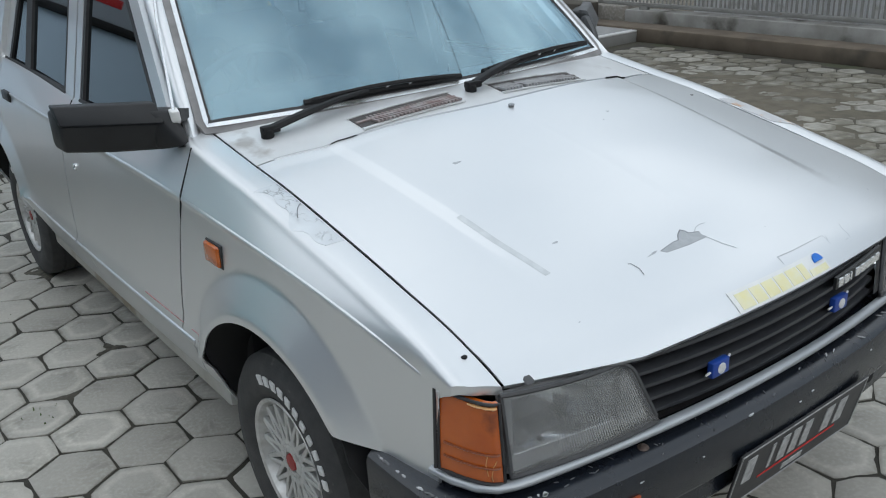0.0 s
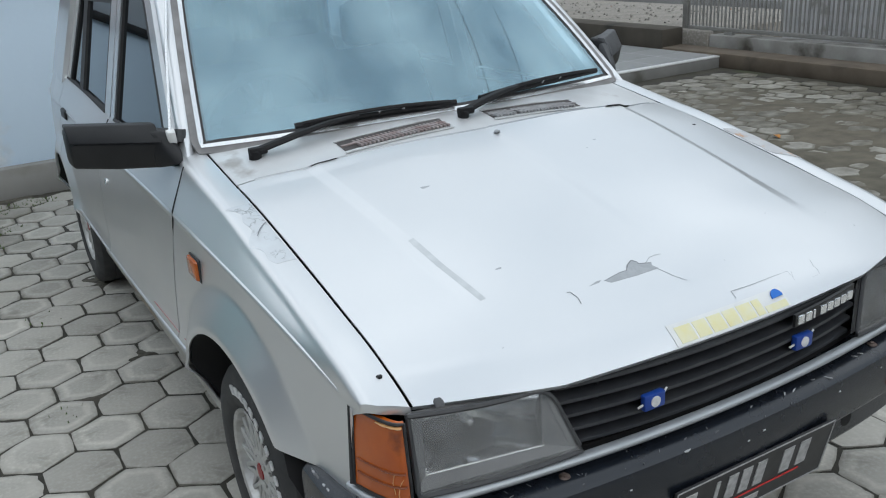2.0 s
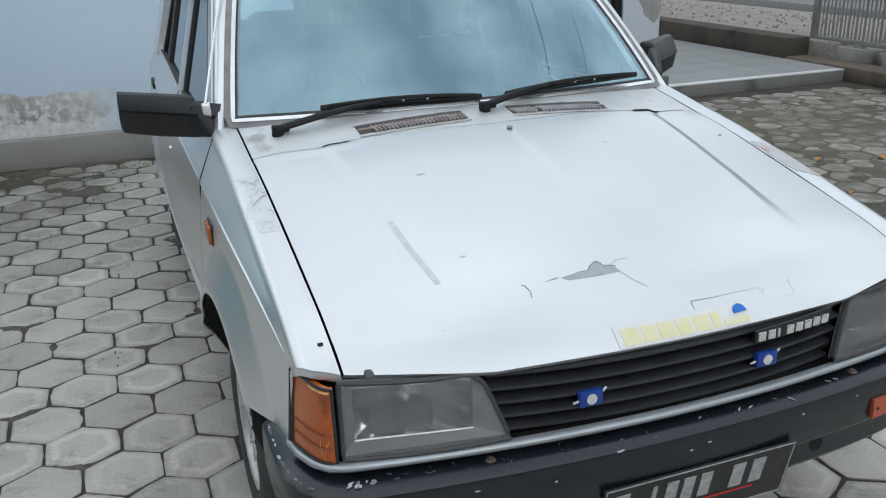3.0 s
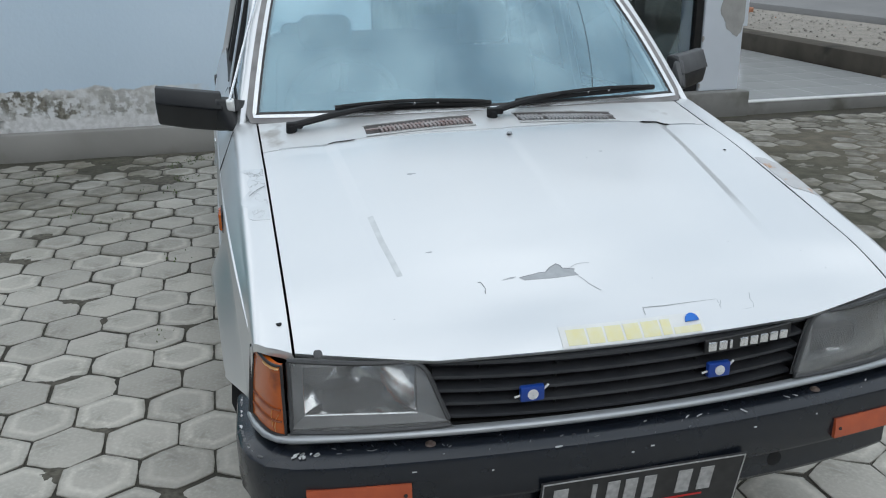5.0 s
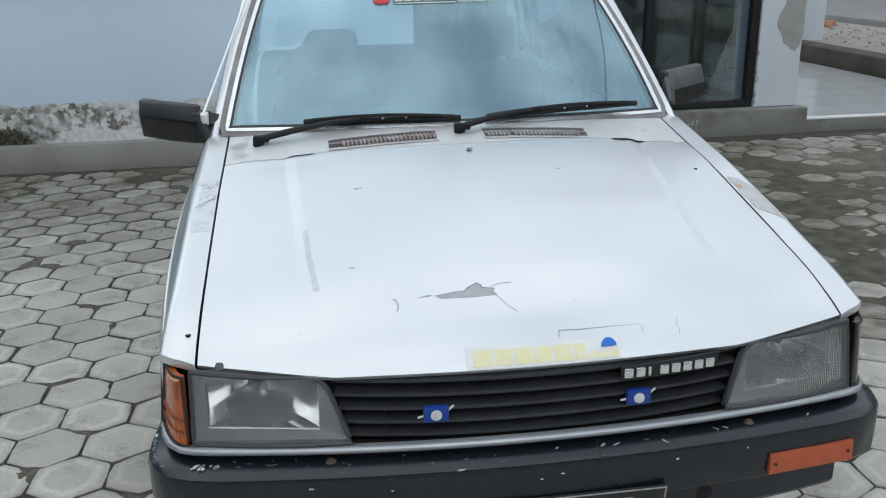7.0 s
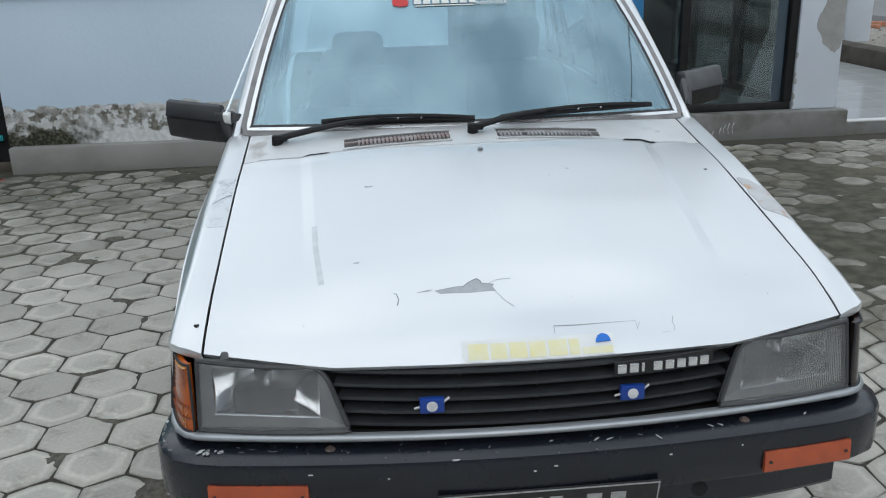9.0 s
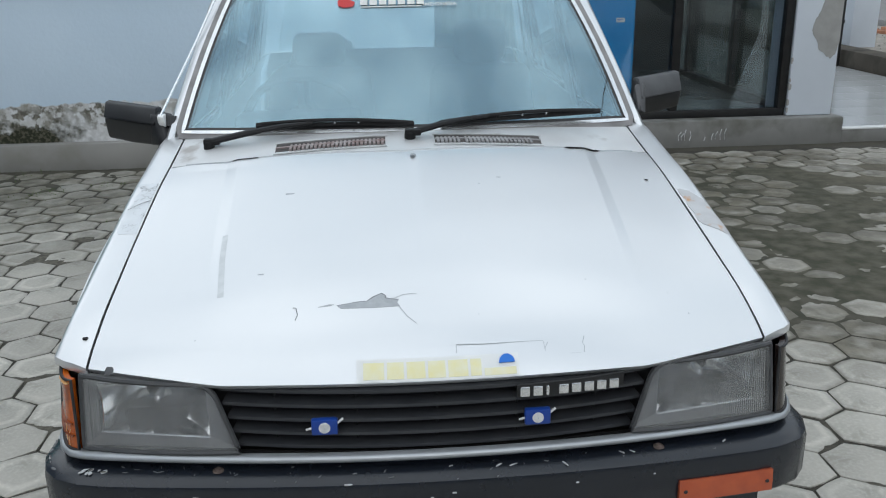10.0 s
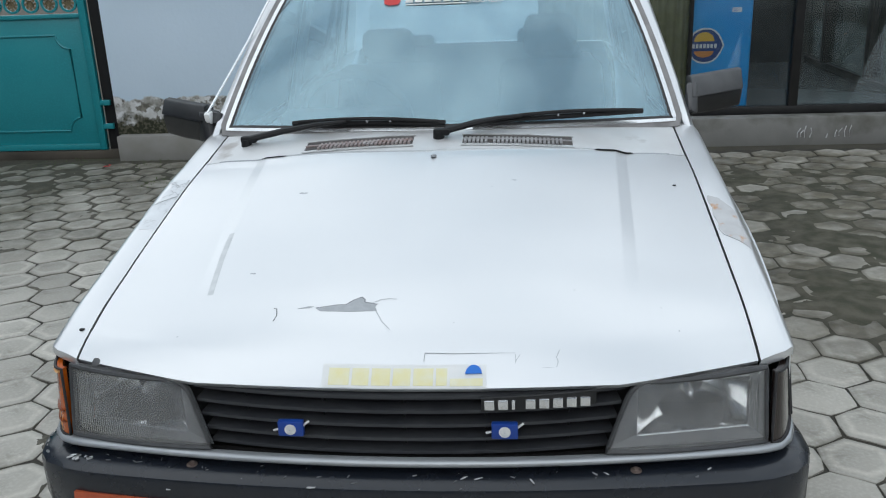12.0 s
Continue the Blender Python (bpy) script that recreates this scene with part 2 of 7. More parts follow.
def rbox(x0, x1, y0, y1, z0, z1, r=0.01, seg=2):
    """A box with rounded edges."""
    bm = bmesh.new()
    bmesh.ops.create_cube(bm, size=1)
    for v in bm.verts:
        v.co = ((x0 + x1) / 2 + v.co.x * (x1 - x0), (y0 + y1) / 2 + v.co.y * (y1 - y0), (z0 + z1) / 2 + v.co.z * (z1 - z0))
    r = min(r, abs(x1 - x0) * 0.45, abs(y1 - y0) * 0.45, abs(z1 - z0) * 0.45)
    bmesh.ops.bevel(bm, geom=bm.edges[:], offset=r, segments=seg, affect="EDGES", profile=0.5)
    out = [tuple(v.co) for v in bm.verts], [tuple(v.index for v in f.verts) for f in bm.faces]
    bm.verts.index_update()
    out = [tuple(v.co) for v in bm.verts], [tuple(v.index for v in f.verts) for f in bm.faces]
    bm.free()
    return out


def hull(points, r=0.0, seg=2):
    """The convex hull of points, with rounded edges."""
    bm = bmesh.new()
    for p in points:
        bm.verts.new(p)
    res = bmesh.ops.convex_hull(bm, input=bm.verts[:])
    loose = [v for v in bm.verts if not v.link_faces]
    bmesh.ops.delete(bm, geom=loose, context="VERTS")
    bmesh.ops.dissolve_limit(bm, angle_limit=radians(3), verts=bm.verts[:], edges=bm.edges[:])
    if r:
        bmesh.ops.bevel(bm, geom=bm.edges[:], offset=r, segments=seg, affect="EDGES", profile=0.5)
    bm.verts.index_update()
    out = [tuple(v.co) for v in bm.verts], [tuple(v.index for v in f.verts) for f in bm.faces]
    bm.free()
    return out


def tube(points, radius, n=8, flat=1.0):
    """A round rod along points; radius a number or one a point."""
    pts = [Vector(p) for p in points]
    rs = radius if isinstance(radius, (list, tuple)) else [radius] * len(pts)
    verts, faces = [], []
    for i, p in enumerate(pts):
        d = (pts[min(i + 1, len(pts) - 1)] - pts[max(i - 1, 0)]).normalized()
        s = d.cross(Vector((0, 0, 1)))
        s = s.normalized() if s.length > 1e-4 else Vector((1, 0, 0))
        u = s.cross(d).normalized()
        for k in range(n):
            a = 2 * math.pi * k / n
            verts.append(p + (s * math.cos(a) + u * math.sin(a) * flat) * rs[i])
    for i in range(len(pts) - 1):
        for k in range(n):
            faces.append((i * n + k, i * n + (k + 1) % n, (i + 1) * n + (k + 1) % n, (i + 1) * n + k))
    faces += [tuple(range(n))[::-1], tuple((len(pts) - 1) * n + k for k in range(n))]
    return verts, faces


def lathe(profile, n=32, axis="x", closed=False):
    """A turned shape: profile of (along the axis, radius)."""
    verts, faces = [], []
    for a, r in profile:
        for k in range(n):
            t = 2 * math.pi * k / n
            c, s = r * math.cos(t), r * math.sin(t)
            verts.append({"x": (a, c, s), "y": (c, a, s), "z": (c, s, a)}[axis])
    m = len(profile)
    for i in range(m if closed else m - 1):
        j = (i + 1) % m
        for k in range(n):
            faces.append((i * n + k, i * n + (k + 1) % n, j * n + (k + 1) % n, j * n + k))
    return verts, faces


def sweep(path, section):
    """A bar of constant section along a plan curve; section of (outward, up) about each path point, path of (x, y, z)."""
    P = np.asarray(path, float)
    d = np.gradient(P, axis=0)
    d[:, 2] = 0
    d /= np.linalg.norm(d, axis=1, keepdims=True)
    out = np.stack([d[:, 1], -d[:, 0], 0 * d[:, 0]], 1)
    m = len(section)
    verts = [P[i] + out[i] * s + np.array([0, 0, h]) for i in range(len(P)) for s, h in section]
    faces = [(i * m + k, i * m + (k + 1) % m, (i + 1) * m + (k + 1) % m, (i + 1) * m + k) for i in range(len(P) - 1) for k in range(m)]
    faces += [tuple(range(m)), tuple((len(P) - 1) * m + k for k in range(m))[::-1]]
    return verts, faces


def prism(poly, axis, a, b):
    """A flat outline given in the two other axes, drawn out from a to b along an axis."""
    mk = {"x": lambda p, q, t: (t, p, q), "y": lambda p, q, t: (p, t, q), "z": lambda p, q, t: (p, q, t)}[axis]
    n = len(poly)
    verts = [mk(p, q, a) for p, q in poly] + [mk(p, q, b) for p, q in poly]
    faces = [tuple(range(n)), tuple(range(2 * n - 1, n - 1, -1))] + [(i, (i + 1) % n, n + (i + 1) % n, n + i) for i in range(n)]
    return verts, faces


def curve(x, xs, ys):
    """Smooth interpolation through a few knots."""
    xs, ys = np.asarray(xs, float), np.asarray(ys, float)
    x = np.clip(np.asarray(x, float), xs[0], xs[-1])
    m = np.gradient(ys, xs)
    i = np.clip(np.searchsorted(xs, x) - 1, 0, len(xs) - 2)
    h = xs[i + 1] - xs[i]
    t = (x - xs[i]) / h
    return (ys[i] * (2 * t**3 - 3 * t**2 + 1) + ys[i + 1] * (3 * t**2 - 2 * t**3) + m[i] * h * (t**3 - 2 * t**2 + t) + m[i + 1] * h * (t**3 - t**2))


def smooth(t):
    t = np.clip(t, 0, 1)
    return t * t * (3 - 2 * t)


def mirrored(shape):
    v, f = shape
    return [(-p[0], p[1], p[2]) for p in v], [tuple(reversed(q)) for q in f]


def moved(shape, dx, dy, dz):
    v, f = shape
    return [(p[0] + dx, p[1] + dy, p[2] + dz) for p in v], f


# ---- setting: ground, walls, terrace, kerb, street ----
M_SOIL = material("dark_joint_soil", (0.070, 0.063, 0.048), 0.95, var=(0.046, 0.043, 0.032), scale=5, bump=0.5, bump_scale=90, stain=(0.06, 0.065, 0.035), stain_scale=2.2)
M_ROAD = material("worn_asphalt", (0.20, 0.20, 0.205), 0.9, var=(0.24, 0.24, 0.24), scale=1.2, fine=(0.14, 0.14, 0.14), fine_scale=70, bump=0.4, bump_scale=120)
M_VERGE = material("sandy_verge", (0.30, 0.275, 0.24), 0.95, var=(0.20, 0.185, 0.165), scale=4, fine=(0.38, 0.36, 0.33), fine_scale=40, bump=0.6, bump_scale=45)
M_BEAM = material("damp_concrete_kerb", (0.095, 0.083, 0.066), 0.85, var=(0.055, 0.048, 0.038), scale=3, bump=0.15, bump_scale=45, stain=(0.035, 0.032, 0.026), stain_scale=2.0, stain_at=0.56)
M_KERB = material("brown_damp_kerb", (0.17, 0.135, 0.10), 0.85, var=(0.105, 0.082, 0.06), scale=4, bump=0.15, bump_scale=45, stain=(0.07, 0.06, 0.048), stain_scale=2.2, stain_at=0.56)
M_CONCRETE = material("bare_concrete", (0.22, 0.22, 0.21), 0.85, var=(0.17, 0.17, 0.162), scale=3.5, bump=0.12, bump_scale=55,
                      stain=(0.105, 0.105, 0.09), stain_scale=2.6, stain_at=0.55)
M_PLINTH = material("cement_plinth", (0.30, 0.295, 0.28), 0.85, var=(0.25, 0.246, 0.232), scale=2.5, bump=0.08, bump_scale=70, stain=(0.23, 0.226, 0.205), stain_scale=3.0, stain_at=0.52)
M_TILE = material("pale_floor_tile", (0.32, 0.335, 0.345), 0.2, var=(0.27, 0.285, 0.295), scale=2.2, coat=0.3, rough_var=0.08)
M_TILEEDGE = material("white_tile_nosing", (0.74, 0.75, 0.75), 0.35, var=(0.62, 0.63, 0.63), scale=8)
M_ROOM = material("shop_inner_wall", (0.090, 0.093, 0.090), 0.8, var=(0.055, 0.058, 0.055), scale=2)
M_FRAME = material("dark_aluminium_frame", (0.012, 0.012, 0.013), 0.45, 0.1, var=(0.020, 0.020, 0.020), scale=12, spec=0.35)
M_PLAIN = material("plain_plaster_wall", (0.20, 0.235, 0.29), 0.85, var=(0.165, 0.195, 0.24), scale=1.4, bump=0.15, bump_scale=70)
M_FENCE = material("grey_painted_steel", (0.33, 0.325, 0.31), 0.5, 0.2, var=(0.24, 0.235, 0.22), scale=9, stain=(0.22, 0.16, 0.11), stain_scale=14, stain_at=0.68)
M_TEAL = material("teal_gate_paint", (0.008, 0.235, 0.27), 0.42, var=(0.006, 0.20, 0.235), scale=2.5, fine=(0.012, 0.26, 0.29), fine_scale=90, coat=0.15, rough_var=0.08)
M_OLIVE = material("olive_curtain", (0.20, 0.19, 0.09), 0.85, var=(0.15, 0.14, 0.07), scale=10)
M_FREEZER = material("blue_freezer_panel", (0.010, 0.34, 0.78), 0.4, var=(0.008, 0.30, 0.72), scale=4)


M_STONE = material("grey_rubble", (0.30, 0.285, 0.26), 0.9, var=(0.17, 0.16, 0.145), scale=9, bump=0.4, bump_scale=50, island=True, per_object=0.3)
M_BRICKBIT = material("orange_brick_bits", (0.42, 0.19, 0.11), 0.9, var=(0.30, 0.14, 0.09), scale=12, bump=0.4, bump_scale=50, island=True, per_object=0.2)


def wall_material():
    """Old pale-blue whitewash with a blackened, mouldy, flaking foot of an uneven outline."""
    m = bpy.data.materials.new("whitewashed_mouldy_wall")
    m.use_nodes = True
    n, l = m.node_tree.nodes, m.node_tree.links
    b = n["Principled BSDF"]
    b.inputs["Roughness"].default_value = 0.88
    co = n.new("ShaderNodeTexCoord").outputs["Object"]
    sep = n.new("ShaderNodeSeparateXYZ")
    l.new(co, sep.inputs[0])

    def noise_at(scale, detail=6, stretch=None):
        t = n.new("ShaderNodeTexNoise")
        t.inputs["Scale"].default_value, t.inputs["Detail"].default_value = scale, detail
        if stretch:
            mp = n.new("ShaderNodeMapping")
            mp.inputs["Scale"].default_value = stretch
            l.new(co, mp.inputs[0])
            l.new(mp.outputs[0], t.inputs["Vector"])
        else:
            l.new(co, t.inputs["Vector"])
        return t.outputs["Fac"]

    def math_node(op, a, c, clamp=False):
        x = n.new("ShaderNodeMath")
        x.operation, x.use_clamp = op, clamp
        for i, v in ((0, a), (1, c)):
            if isinstance(v, float):
                x.inputs[i].default_value = v
            else:
                l.new(v, x.inputs[i])
        return x.outputs[0]

    def ramp(fac, a, c):
        r = n.new("ShaderNodeMapRange")
        r.inputs[1].default_value, r.inputs[2].default_value = a, c
        l.new(fac, r.inputs[0])
        return r.outputs[0]

    def mix(fac, a, c):
        x = n.new("ShaderNodeMixRGB")
        l.new(fac, x.inputs[0])
        for i, v in ((1, a), (2, c)):
            if isinstance(v, tuple):
                x.inputs[i].default_value = (*v, 1)
            else:
                l.new(v, x.inputs[i])
        return x.outputs[0]

    base = mix(ramp(noise_at(1.1), 0.35, 0.65), (0.625, 0.765, 0.89), (0.58, 0.72, 0.845))
    edge = math_node("ADD", sep.outputs["Z"], math_node("MULTIPLY", math_node("SUBTRACT", noise_at(7.0, 8), 0.5), 0.13))
    foot = math_node("SUBTRACT", 1.0, ramp(edge, 0.455, 0.468), True)
    crust = mix(ramp(noise_at(14.0, 6), 0.40, 0.60), (0.74, 0.76, 0.775), (0.60, 0.61, 0.60))
    west = ramp(math_node("ADD", sep.outputs["X"], math_node("MULTIPLY", sep.outputs["Z"], 2.4)), 0.0, -1.0)
    patch = math_node("MULTIPLY", ramp(noise_at(24.0, 9), 0.43, 0.55), ramp(noise_at(4.2, 5), 0.36, 0.52), True)
    patch = math_node("MULTIPLY", patch, west, True)
    flake = mix(patch, crust, mix(ramp(noise_at(40.0, 4), 0.4, 0.6), (0.13, 0.125, 0.105), (0.25, 0.24, 0.205)))
    flake = mix(math_node("MULTIPLY", ramp(noise_at(9.0, 6, (1, 1, 0.4)), 0.52, 0.62), math_node("MULTIPLY", ramp(noise_at(30.0, 4), 0.35, 0.6), west), True), flake, (0.32, 0.315, 0.28))
    low = math_node("SUBTRACT", 1.0, ramp(math_node("ADD", sep.outputs["Z"], math_node("MULTIPLY", math_node("SUBTRACT", noise_at(11.0, 7), 0.5), 0.16)), 0.262, 0.280), True)
    flake = mix(math_node("MULTIPLY", low, 0.9), flake, mix(ramp(noise_at(30.0), 0.4, 0.6), (0.80, 0.81, 0.82), (0.66, 0.67, 0.67)))
    clump = math_node("MULTIPLY", ramp(math_node("ADD", sep.outputs["X"], math_node("MULTIPLY", math_node("SUBTRACT", noise_at(8.0, 7), 0.5), 1.1)), -2.15, -2.40),
                      math_node("SUBTRACT", 1.0, ramp(math_node("ADD", sep.outputs["Z"], math_node("MULTIPLY", math_node("SUBTRACT", noise_at(17.0, 7), 0.5), 0.30)), 0.27, 0.33)), True)
    flake = mix(clump, flake, mix(ramp(noise_at(45.0), 0.45, 0.6), (0.028, 0.032, 0.017), (0.11, 0.105, 0.075)))
    mould = math_node("MULTIPLY", foot, ramp(math_node("ADD", sep.outputs["X"], math_node("MULTIPLY", math_node("SUBTRACT", noise_at(9.0, 7), 0.5), 0.5)), -0.85, -1.10), True)
    l.new(mix(mould, base, flake), b.inputs["Base Color"])
    bp = n.new("ShaderNodeBump")
    bp.inputs["Strength"].default_value, bp.inputs["Distance"].default_value = 0.25, 0.006
    l.new(noise_at(40.0), bp.inputs["Height"])
    l.new(bp.outputs[0], b.inputs["Normal"])
    return m


M_WALL = wall_material()

solo("ground", ([(-900, -900, -0.012), (5.45, -900, -0.012), (5.45, 900, -0.012), (-900, 900, -0.012)], [(0, 1, 2, 3)]), M_SOIL,
     "dark damp soil with moss in the paving joints", "ground", kind="structure")
solo("street_ground", ([(5.45, -900, 0.09), (900, -900, 0.09), (900, 900, 0.09), (5.45, 900, 0.09)], [(0, 1, 2, 3)]), M_VERGE,
     "pale sandy rubble-strewn verge beside the street", "ground", kind="structure")
solo("road", rbox(9.2, 15.5, -200, 200, 0.0, 0.20, 0.02), M_ROAD, "worn grey asphalt street beyond the fence", "road", kind="structure")

solo("wall_north", rbox(-2.86, 0.34, 5.06, 5.22, 0, 2.95, 0.01), M_WALL, "pale blue whitewashed wall with a mouldy flaking foot", "wall", kind="structure")
solo("plinth", rbox(-2.84, 0.34, 4.97, 5.062, -0.02, 0.185, 0.012), M_PLINTH, "low grey cement plinth along the wall foot", "plinth", kind="structure")
# Added out of view: a tall blue-grey wall for the car's left flank to reflect.
solo("wall_west", rbox(-7.3, -7.1, -9, 5.3, 0, 5.4, 0.01), M_PLAIN, "added unseen blue-grey wall that darkens the car's flank reflection", "wall", kind="structure")

# Added above the view: gives the side windows a dark band and red reflection.
sign = thing("wall_sign", (-0.6, 5.055, 1.22), "added unseen pale board with a dark edge and red marks, for the side glass to reflect", "sign")
part("board", rbox(-2.75, 0.30, 5.030, 5.058, 1.275, 1.95, 0.003), material("sign_board", (0.42, 0.46, 0.50), 0.5, var=(0.36, 0.40, 0.44), scale=3), sign)
part("lower_edge", rbox(-2.77, 0.32, 5.022, 5.058, 1.22, 1.275, 0.004), M_FRAME, sign, "dark lower edge")
for k in range(5):
    part("red_mark", rbox(-2.25 + 0.55 * k, -1.95 + 0.55 * k, 5.026, 5.034, 1.375, 1.43, 0.003), M_RED, sign, "plain red block" if k == 0 else "")

# Added behind the camera, tall enough to darken reflections in the car's front.
solo("wall_south", rbox(-7.3, 5.3, -9.2, -9.0, 0, 4.6, 0.01), M_PLAIN, "added unseen wall that darkens what the car's front reflects", "wall", kind="structure")

# Added beyond the street: something dark for the right bonnet rib to reflect.
solo("wall_east", rbox(17.0, 17.4, -60, 80, 0, 7.5, 0.02), material("far_plain_facade", (0.17, 0.175, 0.17), 0.9, var=(0.11, 0.12, 0.105), scale=0.6, bump=0.1, bump_scale=8), "added dark wall beyond the street for the bonnet's right side to reflect", "wall", kind="structure")

# shop front: ledge, pillar, framed glass, room behind
solo("ledge", rbox(0.345, 3.50, 5.10, 5.30, -0.02, 0.195, 0.015), M_CONCRETE, "stained bare concrete ledge under the shop front", "ledge", kind="structure")
solo("shop_floor", rbox(0.34, 3.497, 5.302, 9.0, -0.02, 0.10, 0.005), M_TILE, "pale tiled shop floor", "floor", kind="structure")
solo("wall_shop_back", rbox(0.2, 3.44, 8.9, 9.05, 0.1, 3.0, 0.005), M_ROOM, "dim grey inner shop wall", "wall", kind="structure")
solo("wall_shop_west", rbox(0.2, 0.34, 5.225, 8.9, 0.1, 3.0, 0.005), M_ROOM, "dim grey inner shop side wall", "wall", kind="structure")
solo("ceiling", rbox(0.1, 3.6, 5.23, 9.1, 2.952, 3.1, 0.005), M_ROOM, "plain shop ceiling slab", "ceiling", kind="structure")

M_PILLAR = material("whitewashed_pillar", (0.60, 0.65, 0.71), 0.85, var=(0.55, 0.60, 0.66), scale=3, bump=0.08, bump_scale=50)
M_PEEL = material("bare_plaster_patch", (0.34, 0.34, 0.33), 0.9, var=(0.28, 0.28, 0.27), scale=12, bump=0.4, bump_scale=60)
pillar = thing("pillar", (3.25, 5.35, 0.195), "whitewashed square pillar with a flaked bare patch", "pillar", kind="structure")
part("shaft", rbox(3.08, 3.44, 5.20, 5.60, 0.195, 3.0, 0.012), M_PILLAR, pillar)
part("pillar_foot", rbox(3.083, 3.437, 5.303, 5.597, 0.10, 0.20, 0.006), M_PILLAR, pillar)


def blob(cx, cz, rx, rz, n, seed, rough=0.22):
    """An uneven closed outline."""
    rng = random.Random(seed)
    ph = [rng.uniform(0, 6.28) for _ in range(3)]
    out = []
    for i in range(n):
        a = 2 * math.pi * i / n
        k = 1 + rough * (0.6 * math.sin(2 * a + ph[0]) + 0.4 * math.sin(3 * a + ph[1]) + 0.35 * math.sin(7 * a + ph[2]))
        out.append((cx + rx * k * math.cos(a), cz + rz * k * math.sin(a)))
    return out


patch_rng = random.Random(4)
patch_line = [(3.380, 0.630), (3.408, 0.655), (3.428, 0.70), (3.4385, 0.76), (3.4385, 1.24), (3.37, 1.27), (3.305, 1.13), (3.264, 0.98), (3.238, 0.93), (3.212, 0.86), (3.224, 0.81), (3.262, 0.765), (3.282, 0.70), (3.335, 0.655)]
patch_edge = []
for (ax, az), (bx, bz) in zip(patch_line, patch_line[1:] + patch_line[:1]):
    for t in (0.0, 0.33, 0.67):
        patch_edge.append((min(3.4385, ax + (bx - ax) * t + patch_rng.uniform(-0.004, 0.004)), az + (bz - az) * t + patch_rng.uniform(-0.005, 0.005)))
part("bare_patch", prism(patch_edge, "y", 5.1965, 5.21), M_PEEL, pillar, "flaked patch of bare grey plaster")
for cz_, r_ in ((0.62, 0.014), (0.47, 0.010), (0.30, 0.016), (0.24, 0.012)):
    part("chip", prism(blob(3.083, cz_, r_ * 0.6, r_ * 1.6, 12, int(cz_ * 100)), "y", 5.1969, 5.21), M_PEEL, pillar)
part("chip", prism(blob(3.085, 0.42, 0.012, 0.03, 12, 7), "y", 5.1968, 5.21), M_PEEL, pillar, "small chip")

shopfront = thing("shop_front", (2.1, 5.26, 0.195), "black aluminium framed glass shop front with a fixed pane and a door", "shop window", kind="structure")
for name, a in (("bottom_rail", (0.345, 3.07, 5.22, 5.28, 0.197, 0.255)), ("frame_post", (3.01, 3.075, 5.215, 5.285, 0.255, 2.6)), ("mullion", (2.15, 2.215, 5.22, 5.28, 0.255, 2.6)),
                ("top_rail", (0.345, 3.07, 5.22, 5.28, 2.6, 2.66)), ("frame_post", (1.42, 1.445, 5.22, 5.28, 0.255, 2.6)), ("frame_post", (0.345, 0.385, 5.22, 5.28, 0.255, 2.6))):
    part(name, rbox(*a, 0.004), M_FRAME, shopfront)
for a, b in ((0.385, 1.42), (1.445, 2.15), (2.215, 3.01)):
    g = part("pane", rbox(a, b, 5.247, 5.253, 0.255, 2.6, 0.001), M_SHOPGLASS, shopfront)
    g.visible_shadow = False
solo("wall_shop_upper", rbox(0.342, 3.46, 5.21, 5.5, 2.662, 4.6, 0.01), M_PILLAR, "whitewashed wall above the shop front", "wall", kind="structure")

side_window = thing("window_side", (3.4, 7.0, 0.19), "dark framed glazed side wall of the shop", "window", kind="structure")
for name, a in (("bottom_rail", (3.36, 3.42, 5.602, 8.9, 0.10, 0.165)), ("frame_post", (3.33, 3.44, 6.98, 7.07, 0.165, 2.88)), ("frame_post", (3.34, 3.43, 5.602, 5.68, 0.165, 2.88)), ("frame_post", (3.33, 3.44, 8.2, 8.29, 0.165, 2.88)),
                ("top_rail", (3.36, 3.42, 5.602, 8.9, 2.88, 2.95))):
    part(name, rbox(*a, 0.004), M_FRAME, side_window)
for a, b in ((5.68, 6.98), (7.07, 8.2), (8.29, 8.9)):
    g = part("pane", rbox(3.387, 3.393, a, b, 0.165, 2.88, 0.001), M_SHOPSIDE, side_window)
    g.visible_shadow = False

# wavy curtain beside the freezer
cx = np.linspace(0.40, 1.43, 150)
solo("curtain", sheet([[(x, 5.31 + 0.014 * math.sin(x * 95), z) for x in cx] for z in (0.14, 1.2, 2.5)], 0.004), M_OLIVE, "olive curtain hanging behind the shop glass", "curtain")

freezer = thing("freezer", (1.66, 5.75, 0.10), "bright blue upright ice-cream freezer standing behind the shop glass", "freezer")
part("cabinet", rbox(1.45, 1.885, 5.33, 5.88, 0.115, 1.75, 0.02, 3), M_FREEZER, freezer)
def lemon(cx_, cz_, a, b, n=40):
    """A rounded outline drawn out to a point at either side."""
    out = []
    for k in range(n):
        q = 2 * math.pi * k / n
        out.append((cx_ + a * math.cos(q), cz_ + b * math.copysign(abs(math.sin(q)) ** (1.0 + 0.9 * abs(math.cos(q)) ** 3), math.sin(q))))
    return out


